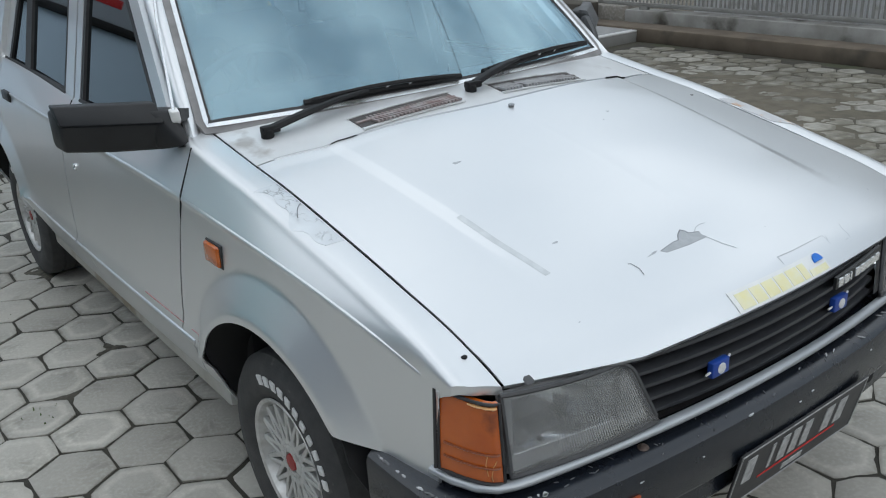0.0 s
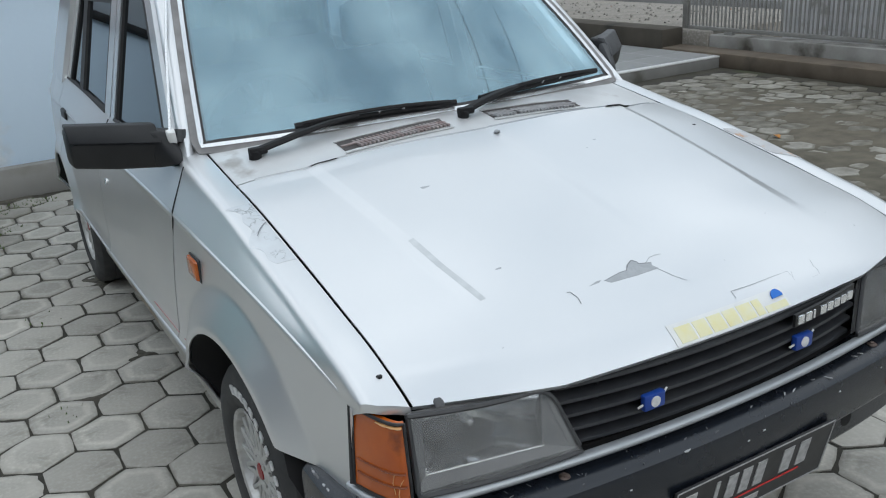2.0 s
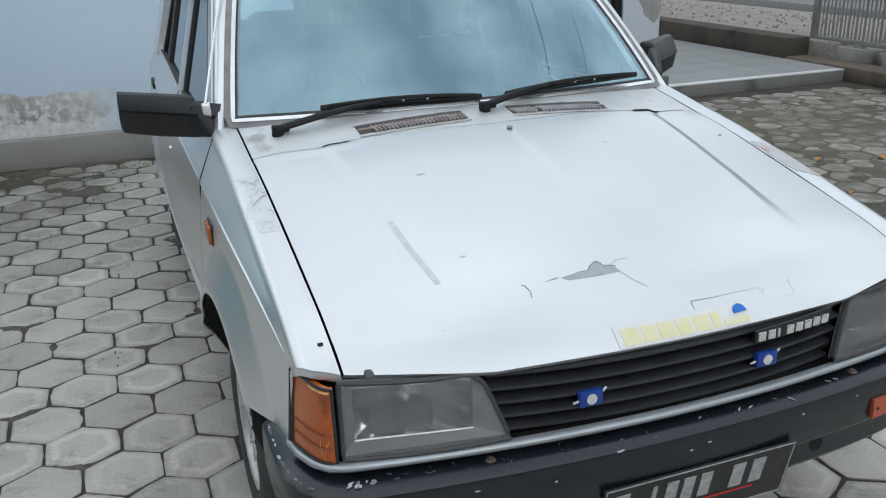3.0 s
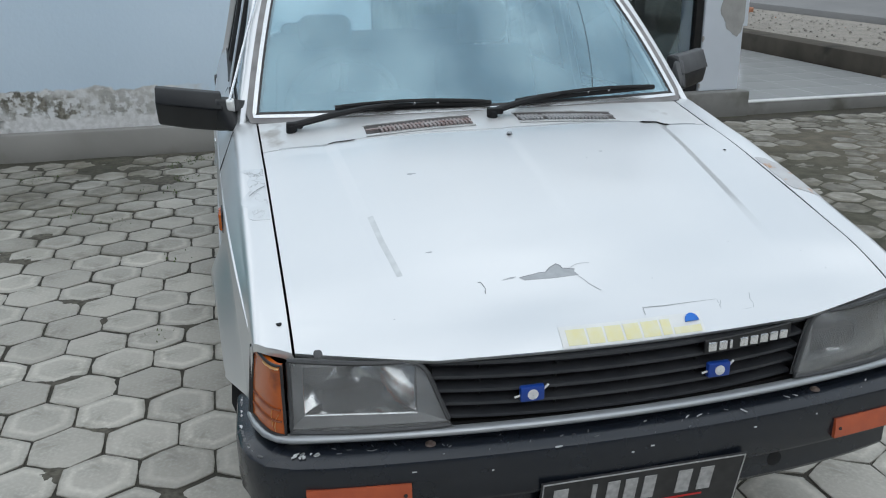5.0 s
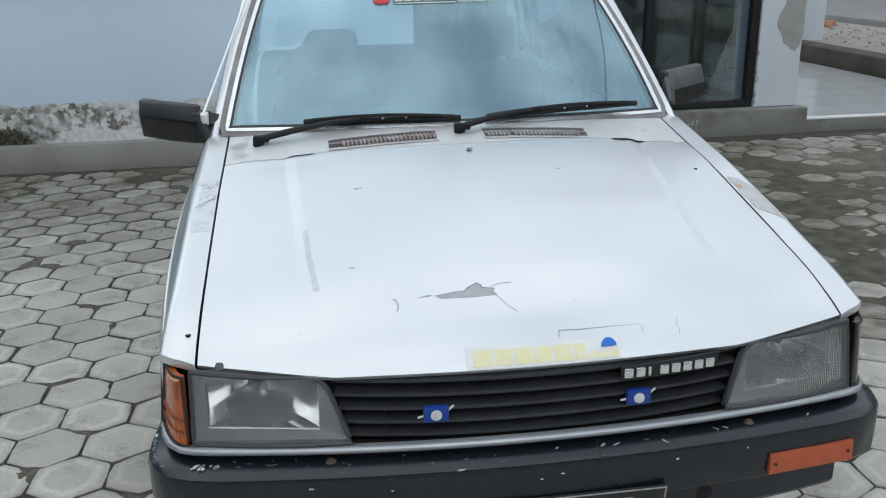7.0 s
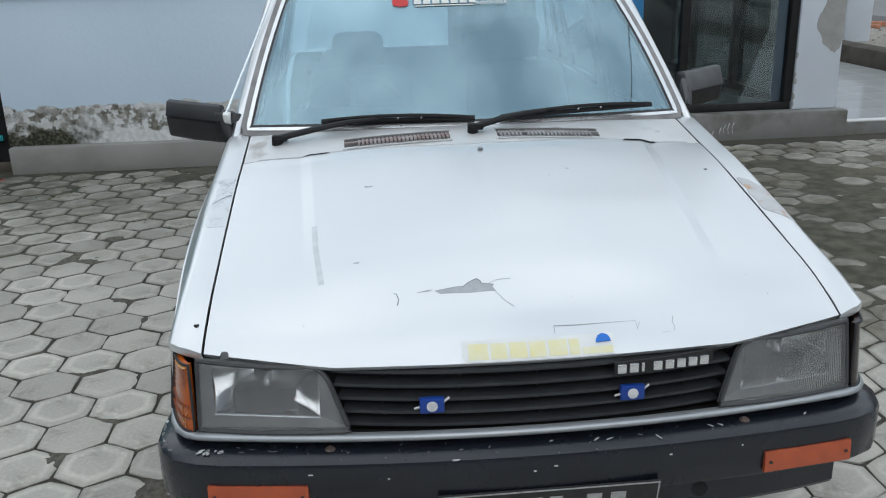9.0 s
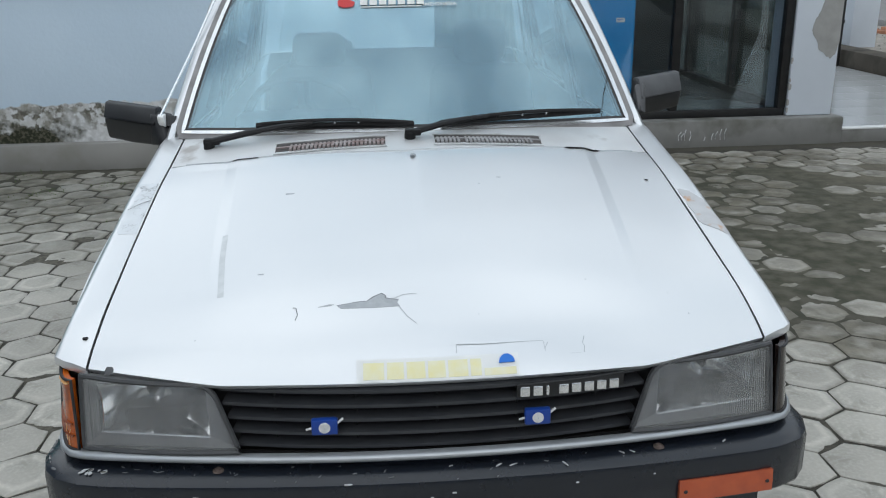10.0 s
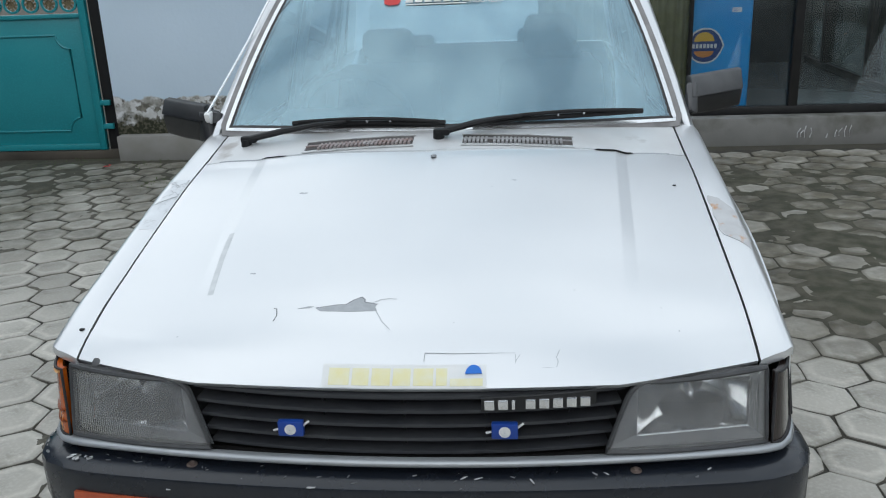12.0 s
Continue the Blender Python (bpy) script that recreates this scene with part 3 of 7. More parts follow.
M_NAVY = material("emblem_navy", (0.015, 0.05, 0.20), 0.5)
part("emblem_border", prism(lemon(1.555, 0.690, 0.138, 0.128), "y", 5.3262, 5.34), M_WHITE, freezer, "white emblem border")
part("emblem_field", prism(lemon(1.555, 0.690, 0.126, 0.116), "y", 5.3250, 5.34), M_NAVY, freezer, "navy emblem field")
part("emblem_sun", prism([(1.548 + 0.072 * math.cos(a), 0.722 + 0.066 * math.sin(a)) for a in np.linspace(0, math.pi, 16)], "y", 5.3240, 5.34),
     material("emblem_yellow", (0.78, 0.46, 0.05), 0.5), freezer, "yellow half disc")
part("emblem_base", prism([(1.548 + 0.070 * math.cos(a), 0.652 + 0.046 * math.sin(a)) for a in np.linspace(math.pi, 2 * math.pi, 16)], "y", 5.3240, 5.34),
     material("emblem_orange", (0.66, 0.24, 0.05), 0.5), freezer, "orange half disc")
for k in range(7):
    part("emblem_bar", rbox(1.464 + 0.026 * k, 1.482 + 0.026 * k, 5.3236, 5.33, 0.674, 0.703, 0.001), M_WHITE, freezer, "plain white block" if k == 0 else "")
part("paper_label", rbox(1.735, 1.80, 5.3245, 5.332, 0.922, 0.955, 0.001), M_STICKER, freezer, "small white label")
for k in range(2):
    part("print_line", rbox(1.742, 1.79 - 0.02 * k, 5.3235, 5.3245, 0.942 - 0.012 * k, 0.946 - 0.012 * k, 0.0004), M_BLUEPRINT, freezer)
for sx in (1.49, 1.82):
    part("foot", moved(lathe([(0.10, 0.001), (0.10, 0.018), (0.118, 0.018)], 10, "z"), sx, 5.40, 0), M_FRAME, freezer)

# tiled terrace beside the shop
solo("terrace", rbox(3.50, 5.44, 5.13, 14.0, -0.02, 0.09, 0.006), M_CONCRETE, "low concrete terrace slab", "terrace", kind="structure")
M_GROUT = material("pale_tile_grout", (0.42, 0.43, 0.435), 0.7, var=(0.36, 0.37, 0.375), scale=6)
terrace_floor = tagged(part("terrace_floor", rbox(3.50, 5.44, 5.20, 14.0, 0.09, 0.100, 0.001), M_GROUT, None), "grey grout bed under pale terrace tiles", "floor", kind="structure")
nosing = rbox(3.50, 5.44, 5.128, 5.198, 0.088, 0.102, 0.004)
part("nosing", nosing, M_TILEEDGE, terrace_floor, "white glazed tile nosing")
tile_me = mesh_from("tile", *rbox(-0.1988, 0.1988, -0.1988, 0.1988, 0, 0.009, 0.0012, 1))
tile_me.materials.append(material("terrace_tile", (0.56, 0.575, 0.585), 0.16, var=(0.49, 0.505, 0.515), scale=2.2, coat=0.3, rough_var=0.12, per_object=0.02, stain=(0.40, 0.41, 0.41), stain_scale=3.5, stain_at=0.62))
for i in range(5):
    for j in range(22):
        t_ob = new("tile", tile_me)
        t_ob.parent = terrace_floor
        t_ob.location = (3.50 + 0.2 + 0.4 * i * 0.97, 5.40 + 0.4 * j, 0.0935)
        t_ob.scale = (0.97, 1, 1)

# kerb and beam towards the street
solo("kerb", rbox(5.445, 5.74, -12, 5.93, -0.02, 0.125, 0.02), M_KERB, "brown damp concrete kerb along the yard", "kerb", kind="structure")
solo("fence_footing", rbox(5.78, 5.98, -12, 5.6, 0.0, 0.235, 0.012), material("flaking_white_footing", (0.40, 0.39, 0.37), 0.85, var=(0.22, 0.21, 0.19), scale=4, stain=(0.075, 0.065, 0.052),
     stain_scale=2.4, stain_at=0.57, bump=0.2, bump_scale=40), "flaking white-painted fence footing", "footing", kind="structure")
solo("threshold_beam", rbox(5.46, 5.76, 5.94, 30, 0.0, 0.30, 0.02), M_BEAM, "dark damp concrete beam between terrace and street", "kerb", kind="structure")
solo("verge_slab", rbox(5.76, 7.2, 5.6, 30, 0.0, 0.27, 0.03), M_VERGE, "pale concrete slab behind the beam", "pavement", kind="structure")


# white post on the verge and a dark pipe at the terrace's edge
street_post = thing("street_post", (5.93, 9.46, 0.27), "thick white-plastered gate post on the verge", "post")
part("shaft", rbox(5.765, 6.10, 9.29, 9.62, 0.265, 2.9, 0.012), M_PILLAR, street_post)
pipe = thing("drain_pipe", (5.405, 8.88, 0.10), "dark weathered upright drain pipe beside the beam", "pipe")
part("tube", tube([(5.405, 8.88, 0.10), (5.405, 8.88, 1.6), (5.405, 8.88, 3.0)], 0.032, 14), M_FRAME, pipe)
for z in (0.62, 1.9):
    part("clamp", moved(lathe([(-0.02, 0.034), (-0.02, 0.043), (0.02, 0.043), (0.02, 0.034)], 14, "z"), 5.405, 8.88, z), M_FRAME, pipe)
for bx, by, turn, size in ((8.16, 12.80, 0.3, 1.0), (8.36, 12.92, 1.1, 0.8), (8.62, 13.3, 2.0, 1.1), (8.30, 13.15, 0.7, 0.9)):
    brick_piece = solo("broken_brick", rbox(-0.10 * size, 0.10 * size, -0.055, 0.055, 0.0, 0.075 * size, 0.010), M_BRICKBIT, "broken orange brick lying on the verge", "brick", group="broken bricks")
    brick_piece.matrix_world = Matrix.Translation((bx, by, 0.092)) @ Matrix.Rotation(turn, 4, "Z")

# stones and brick crumbs along the verge
rv_ = random.Random(41)
verts, faces, red_v, red_f = [], [], [], []
for k in range(900):
    x, y, r_ = rv_.uniform(6.0, 9.0), rv_.uniform(6.5, 16.0), 0.008 + 0.022 * rv_.random() ** 2
    zb = 0.272 if x < 7.2 else 0.092
    v_, f_ = (red_v, red_f) if k % 220 == 0 else (verts, faces)
    k0 = len(v_)
    ring_ = [(x + r_ * rv_.uniform(0.7, 1.2) * math.cos(a), y + r_ * rv_.uniform(0.7, 1.2) * math.sin(a)) for a in np.linspace(0, 5.2, 6)]
    v_ += [(p, q_, zb - 0.01) for p, q_ in ring_] + [(x + (p - x) * 0.6, y + (q_ - y) * 0.6, zb + r_ * rv_.uniform(0.4, 0.9)) for p, q_ in ring_]
    f_ += [tuple(range(k0 + 6, k0 + 12))] + [(k0 + i, k0 + (i + 1) % 6, k0 + 6 + (i + 1) % 6, k0 + 6 + i) for i in range(6)]
for nm, v_, f_, mat_, lab_ in (("rubble", verts, faces, M_STONE, "loose grey stones scattered on the verge"), ("brick_rubble", red_v, red_f, M_BRICKBIT, "broken orange brick pieces on the verge")):
    me = bpy.data.meshes.new(nm)
    me.from_pydata(v_, [], f_)
    me.materials.append(mat_)
    tagged(new(nm, me), lab_, "rubble", kind="stuff")


# ---- steel fence ----
fence = thing("fence", (5.85, 2.0, 0.27), "grey steel sliding fence of upright bars on a bottom rail", "fence")
FX = 5.86
part("bottom_rail", rbox(FX - 0.02, FX + 0.02, -6.0, 6.0, 0.265, 0.305, 0.004), M_FENCE, fence)
part("middle_rail", rbox(FX - 0.015, FX + 0.015, -6.0, 6.0, 0.70, 0.73, 0.004), M_FENCE, fence)
part("top_rail", rbox(FX - 0.02, FX + 0.02, -6.0, 6.0, 1.55, 1.59, 0.004), M_FENCE, fence)
bar_me = mesh_from("bar", *rbox(-0.007, 0.007, -0.006, 0.006, 0, 0.415, 0.002, 1))
bar_me.materials.append(M_FENCE)
long_me = mesh_from("long_bar", *rbox(-0.009, 0.009, -0.010, 0.010, 0, 1.25, 0.002, 1))
long_me.materials.append(M_FENCE)
for i in range(150):
    o = new("bar", long_me if i % 2 == 0 else bar_me)
    o.parent, o.matrix_parent_inverse = fence, Matrix.Translation(fence.location).inverted()
    o.location = (FX, 5.96 - 0.0495 * i, 0.30)
part("end_post", rbox(FX - 0.03, FX + 0.03, 5.97, 6.03, 0.24, 1.6, 0.005), M_FENCE, fence)
for y in (5.40, 1.6, -2.4):
    part("roller_bracket", rbox(FX - 0.03, FX + 0.03, y - 0.05, y + 0.05, 0.10 if y > 5 else 0.232, 0.27, 0.006), M_FENCE, fence)

ys_ = np.arange(5.20, -7.0, -0.019)
solo("corrugated_sheet", sheet([[(FX + 0.55 + 0.009 * math.sin(k * 1.571), y, z) for k, y in enumerate(ys_)] for z in (0.085, 0.9, 1.75)], 0.0015, False),
     material("weathered_corrugated_sheet", (0.66, 0.66, 0.67), 0.6, 0.0, var=(0.54, 0.54, 0.545), scale=3.0, stain=(0.32, 0.31, 0.28), stain_scale=5.0, stain_at=0.57, bump=0.1, bump_scale=60),
     "weathered pale grey corrugated sheet standing behind the fence", "sheet")

# ---- teal gate ----
gate = thing("gate", (-4.4, 5.12, 0.05), "teal sheet-steel gate with raised mouldings and pierced ring band", "gate")
GX0, GX1 = -6.6, -2.985
part("sheet_panel", rbox(GX0, GX1 - 0.05, 5.120, 5.130, 0.07, 1.08, 0.002), M_TEAL, gate)
for n_, a in (("side_rail", (GX1 - 0.055, GX1, 5.095, 5.14, 0.06, 2.1)), ("bottom_rail", (GX0, GX1 - 0.055, 5.10, 5.135, 0.06, 0.105)), ("middle_rail", (GX0, GX1 - 0.055, 5.098, 5.137, 1.055, 1.085)),
              ("upper_rail", (GX0, GX1 - 0.055, 5.098, 5.137, 1.235, 1.265)), ("top_rail", (GX0, GX1 - 0.055, 5.098, 5.137, 2.06, 2.1)), ("mid_post", (-4.85, -4.80, 5.097, 5.138, 0.105, 2.06))):
    part(n_, rbox(*a, 0.004), M_TEAL, gate)
part("upper_sheet", rbox(GX0, GX1 - 0.055, 5.120, 5.128, 1.265, 2.06, 0.002), M_TEAL, gate)


def panel_outline(x0, x1, z0, z1, c):
    """A rectangle with notched, quarter-round corners."""
    pts = []
    for cx_, cz_, a0 in ((x1, z0, 180), (x1, z1, 270), (x0, z1, 0), (x0, z0, 90)):
        for k in range(7):
            a = radians(a0 - k * 15)
            pts.append((cx_ + c * math.cos(a), cz_ + c * math.sin(a)))
    return pts


for x0, x1 in ((-4.72, -3.16), (-6.5, -4.93)):
    o_ = panel_outline(x0, x1, 0.21, 0.93, 0.10)
    loop = [(p, 5.117, q) for p, q in o_]
    part("raised_moulding", tube(loop + loop[:1], 0.009, 6), M_TEAL, gate)
ring_me = mesh_from("ring", *lathe([(0.0, 0.066), (0.014, 0.066), (0.014, 0.05), (0.0, 0.05)], 24, "y", True))
ring_me.materials.append(M_TEAL)
disc_me = mesh_from("rosette", *join(lathe([(0.0, 0.026), (0.012, 0.026), (0.014, 0.001)], 14, "y"),
                                     *[([(0.036 * math.cos(a) + 0.011 * math.cos(b), 0.006, 0.036 * math.sin(a) + 0.011 * math.sin(b)) for b in np.linspace(0, 5.5, 8)], [tuple(range(8))]) for a in np.linspace(0, 5.5, 8)]))
disc_me.materials.append(material("rosette_brown", (0.13, 0.10, 0.055), 0.6, var=(0.2, 0.17, 0.1), scale=40))
for i in range(24):
    x = GX1 - 0.055 - 0.075 - 0.146 * i
    for me in (ring_me, disc_me):
        o = new(me.name.split(".")[0], me)
        o.parent, o.matrix_parent_inverse = gate, Matrix.Translation(gate.location).inverted()
        o.location = (x, 5.11, 1.16)
for z in (0.42, 0.24):
    part("hinge", rbox(GX1 - 0.01, GX1 + 0.075, 5.10, 5.13, z - 0.02, z + 0.02, 0.004), M_TEAL, gate)
solo("gate_post", rbox(-2.985, -2.865, 5.15, 5.24, -0.02, 3.0, 0.006), M_GAP, "black steel gate post", "post", kind="structure")
solo("gate_sill", rbox(-6.6, -2.87, 5.10, 5.24, -0.02, 0.055, 0.01), M_BEAM, "dark concrete sill below the gate", "sill", kind="structure")

# ---- power lines along the street ----
for x, r in ((4.95, 0.013), (6.45, 0.008)):
    pts = [(x, y, 7.0 + 0.25 * ((y - 2) / 20) ** 2) for y in np.linspace(-40, 44, 43)]
    solo("power_cable", tube(pts, r, 6), M_GAP, "black overhead power cable strung along the street", "cable", "overhead cables")
for y in (-40.0, 44.0):
    pole = thing("utility_pole", (5.95, y, 0.09), "grey concrete utility pole carrying the cables", "pole", "utility poles")
    part("shaft", moved(lathe([(0.09, 0.14), (8.6, 0.09), (8.62, 0.001)], 14, "z"), 5.95, y, 0), M_PLAIN, pole)
    part("cross_arm", rbox(4.8, 6.7, y - 0.04, y + 0.04, 8.02, 8.12, 0.01), M_BEAM, pole)

# chalky scrawl on the ledge
scrawl = thing("scrawl", (2.35, 5.098, 0.06), "faint white chalk scrawl on the concrete ledge", "scrawl")
rs = random.Random(8)
for i, (x, z, h) in enumerate(((2.20, 0.045, 0.07), (2.225, 0.05, 0.05), (2.25, 0.045, 0.085), (2.285, 0.045, 0.07), (2.40, 0.04, 0.03), (2.46, 0.045, 0.05), (2.49, 0.05, 0.06), (2.53, 0.045, 0.08), (2.565, 0.045, 0.085))):
    part("stroke", tube([(x, 5.0985, z), (x + rs.uniform(-0.008, 0.012), 5.0985, z + h * 0.5), (x + rs.uniform(0.0, 0.02), 5.0985, z + h)], 0.004, 5), M_SCUFF, scrawl)


# ---- the car ----
car = thing("car", (0, 1.75, 0), "old silver five-door hatchback, peeling paint, scuffed black bumper", "car")


def bow(x):
    return 0.098 * (np.abs(x) / 0.64) ** 2.2


def lip(x):
    """The bonnet's front edge."""
    return np.maximum(0.036 + bow(x), 0.051 + 0.118 * x * x)


def hood_crown(y):
    return curve(y, (0.036, 0.055, 0.085, 0.133, 0.234, 0.4, 0.6, 0.829, 0.95, 1.05, 1.2), (0.660, 0.683, 0.709, 0.739, 0.780, 0.823, 0.869, 0.917, 0.936, 0.953, 0.978))


def rib_x(y):
    return 0.444 + 0.062 * (y - 0.30)


def hood_z(x, y, ribs=True):
    z = hood_crown(y) - 0.107 * x * x
    if ribs:
        z = z + np.where(np.asarray(x) < 0, 0.0060, 0.0078) * smooth((y - 0.20) / 0.34) * np.clip((rib_x(y) + 0.004 - np.abs(x)) / 0.028, 0, 1)
    return z


def hood_rear(x):
    a = np.abs(x)
    return 0.868 + 0.03 * smooth(a / 0.42) + 0.035 * smooth((a - 0.42) / 0.2)


def dents(x, y):
    return 0.0016 * math.sin(5.1 * x + 3.3 * y + 0.7) * math.sin(4.3 * y - 2.2 * x) + 0.0007 * math.sin(13 * x + 2) * math.sin(11 * y + 1)


GAP = 0.0026
HALF = list(np.linspace(0, 0.41, 34)[:-1]) + list(np.linspace(0.41, 0.49, 30)[:-1]) + list(np.linspace(0.49, 0.6435 - GAP, 13))
ACROSS = np.array([-x for x in HALF[:0:-1]] + HALF)
XG = 0.6435
# bonnet
rows = []
ts = np.concatenate([np.linspace(0, 0.12, 10)[:-1], np.linspace(0.12, 1, 44)])
for t in ts:
    row = []
    for x in ACROSS:
        y0, y1 = lip(x), hood_rear(x)
        y = y0 + t * (y1 - y0)
        row.append((x, y, hood_z(x, y) + (dents(x, y) if 0.08 < t < 0.97 else 0)))
    rows.append(row)
for back, drop in ((0.004, 0.008), (0.012, 0.012)):
    rows.insert(0, [(x, lip(x) + back, float(hood_z(x, lip(x), False)) - drop) for x in ACROSS])
rows.append([(x, y + 0.002, z - 0.010) for x, y, z in rows[-1]])
hood = part("bonnet", sheet(rows, 0.004, True), M_SILVER, car, "dented silver bonnet with cracked, peeling paint", sharp=50)


def ws_point(u, v):
    """A place on the windscreen: u from -1 to 1 across, v from 0 to 1 up."""
    bx, by, bz = 0.648 * u, 1.168 - 0.122 * (1 - u * u), 0.952 - 0.012 * u * u
    tx, ty, tz = 0.528 * u, 1.625 - 0.105 * (1 - u * u), 1.352 - 0.022 * u * u
    s = 4 * v * (1 - v)
    return (bx + (tx - bx) * v + 0.006 * u * s, by + (ty - by) * v - 0.010 * s, bz + (tz - bz) * v + 0.010 * s)


# cowl between bonnet and windscreen
rows = []
for t in np.linspace(0, 1, 14):
    row = []
    for x in np.linspace(-(XG - GAP), XG - GAP, 81):
        y0 = hood_rear(x) + 0.007
        y1 = ws_point(x / 0.648, 0)[1] - 0.022
        y = y0 + t * (y1 - y0)
        row.append((x, y, float(hood_z(x, y, False)) - 0.001 * (1 - t)))
    rows.append(row)
rows.append([(x, y + 0.012, z + 0.002) for x, y, z in rows[-1]])
part("cowl_panel", sheet(rows, 0.003, True), M_COWL, car, "silver cowl panel with creased edges", sharp=50)

# weathered seal strip in the gap behind the bonnet
part("bonnet_seal", tube([(x, float(hood_rear(x)) + 0.0045, float(hood_z(x, hood_rear(x))) - 0.0005) for x in np.linspace(-0.60, 0.60, 90)], 0.0034, 6), M_DULLTRIM, car, "grey weathered seal behind the bonnet")
# Black strips drawn over the seal as the shade of a wider gap.
for xa, xb in ((-0.475, -0.405), (0.405, 0.505)):
    part("open_gap", tube([(x, float(hood_rear(x)) + 0.002, float(hood_z(x, hood_rear(x))) + 0.0020) for x in np.linspace(xa, xb, 12)], [0.0006] + [0.0014 if xa < 0 else 0.0026] * 10 + [0.0006], 6), M_GAP, car, "black strip for the shade in the gap behind the bonnet")

# body sides
def crease_z(y):
    return curve(y, (0.15, 0.25, 0.35, 0.5, 0.7, 0.9, 1.1, 2.0, 3.6), (0.672, 0.697, 0.721, 0.748, 0.772, 0.788, 0.799, 0.815, 0.825))


def taper(y):
    return curve(y, (0.12, 0.21, 0.35, 0.5, 0.7, 0.95, 1.1, 2.9, 3.3, 3.55), (0.925, 0.938, 0.952, 0.968, 0.984, 0.996, 1, 1, 0.985, 0.95))


ARCHES = ((0.732, 0.278, 0.340), (3.075, 0.268, 0.335))


def side_x(y, z):
    """The body's half width below the crease, with the flared wheel arches."""
    base = curve(z, (0.22, 0.30, 0.385, 0.412, 0.424, 0.438, 0.456, 0.52, 0.60, 0.68, 0.74, 0.80, 0.84), (0.690, 0.724, 0.750, 0.762, 0.7765, 0.7785, 0.7725, 0.7705, 0.7685, 0.7645, 0.760, 0.753, 0.746))
    x = base * taper(y)
    for cy, cz, r in ARCHES:
        d = np.hypot(y - cy, z - cz)
        up = smooth((z - cz) / np.maximum(d, 1e-6) / 0.75)
        wide = np.where(y < cy, 0.107, 0.050 + 0.057 * up) if cy < 1 else 0.097
        s = np.clip(1 - (d - r) / wide, 0, 1)
        lift = 0.042 if cy < 1 else 0.026
        ramp_s = np.where(s < 0.16, s * s / 0.32, s - 0.08) / 0.92
        fade = (np.where(y < cy, 1.0, smooth((z - 0.20) / 0.34)) * smooth((1.114 + 0.24 * np.maximum(0.0, 0.80 - z) - y) / 0.07)) if cy < 1 else smooth((z - 0.26) / 0.16)
        x = x + lift * ramp_s * fade - 0.008 * smooth(1 - (d - r) / 0.014) * fade
    x = x + 0.0040 * np.exp(-((z - crease_z(y)) / 0.007) ** 2) * smooth((y - 0.2) / 0.2)
    return x


def arch_bottom(y, floor_z):
    z = np.full_like(np.asarray(y, float), floor_z)
    for cy, cz, r in ARCHES:
        inside = np.abs(y - cy) < r
        z = np.where(inside, np.maximum(z, cz + np.sqrt(np.maximum(0, r * r - (y - cy) ** 2))), z)
    return z


def door_line(z):
    return 1.118 + 0.24 * max(0.0, 0.80 - z)


def knots(y0, y1, n, extra=()):
    """Even places along y, thickened round the given ones."""
    ys = list(np.linspace(y0, y1, n))
    for c in extra:
        ys += [c + s * d for d in (0.002, 0.006, 0.012, 0.02, 0.03, 0.045) for s in (-1, 1)]
    return sorted(y for y in set(ys) if y0 <= y <= y1)


def shoulder(t, xc, cz, zg):
    """From the crease (t = 0) over the rounded shoulder to the bonnet gap (t = 1)."""
    xs, xg = min(0.706, xc - 0.010), XG + GAP
    h = max(0.006, zg - cz)
    a, c, b = (xs + 0.010, zg - min(0.020, h * 0.45)), (xs + 0.003, zg - 0.001), (xs - 0.014, zg + 0.0005)
    if t < 0.4:
        k = t / 0.4
        return xc + (a[0] - xc) * k, cz + (a[1] - cz) * k
    if t < 0.75:
        k = (t - 0.4) / 0.35
        return tuple((1 - k) ** 2 * a[i] + 2 * k * (1 - k) * c[i] + k * k * b[i] for i in (0, 1))
    k = (t - 0.75) / 0.25
    return b[0] + (xg - b[0]) * k, b[1] + (zg - b[1]) * k + 0.001 * math.sin(math.pi * k)


def fender():
    ends = (ARCHES[0][0] - ARCHES[0][2], ARCHES[0][0] + ARCHES[0][2])
    us = [(y - 0.208) / (1.118 - 0.208) for y in knots(0.208, 1.118, 62, ends)]
    rows = []
    for u in us:
        y = 0.208 + u * 0.910
        zb = float(arch_bottom(y, 0.50 if y < 0.6 else 0.235))
        cz = float(crease_z(y))
        row = []
        for t in 1 - (1 - np.linspace(0, 1, 34)) ** 1.7:
            z = zb + t * (cz - zb)
            yy = y + min(1.0, max(0.0, (y - 1.070) / 0.048)) * (door_line(z) - 1.118)
            row.append((float(side_x(yy, z)), yy, z))
        xc = row[-1][0]
        for t in np.linspace(0, 1, 22)[1:]:
            front = 0.208 - 0.072 * t
            yy = front + u * (1.118 - front) + u ** 3 * 0.085 * smooth((t - 0.35) / 0.65)
            x, z = shoulder(t, xc, cz, float(hood_z(XG + GAP, yy, False)))
            row.append((x, yy, z))
        row.append((XG + GAP, row[-1][1], row[-1][2] - 0.012))
        rows.append(row)
    for drop, back in ((0.007, -0.0025), (0.016, -0.001)):
        rows.insert(0, [(x - 0.001, y + back, z - (drop if j >= 33 else 0)) for j, (x, y, z) in enumerate(rows[0] if drop < 0.01 else rows[1])])
    return sheet(rows, 0.004)


def belt_z(y):
    return float(curve(y, (1.1, 1.5, 2.0, 2.6, 3.0, 3.5), (0.915, 0.895, 0.888, 0.912, 0.922, 0.925)))


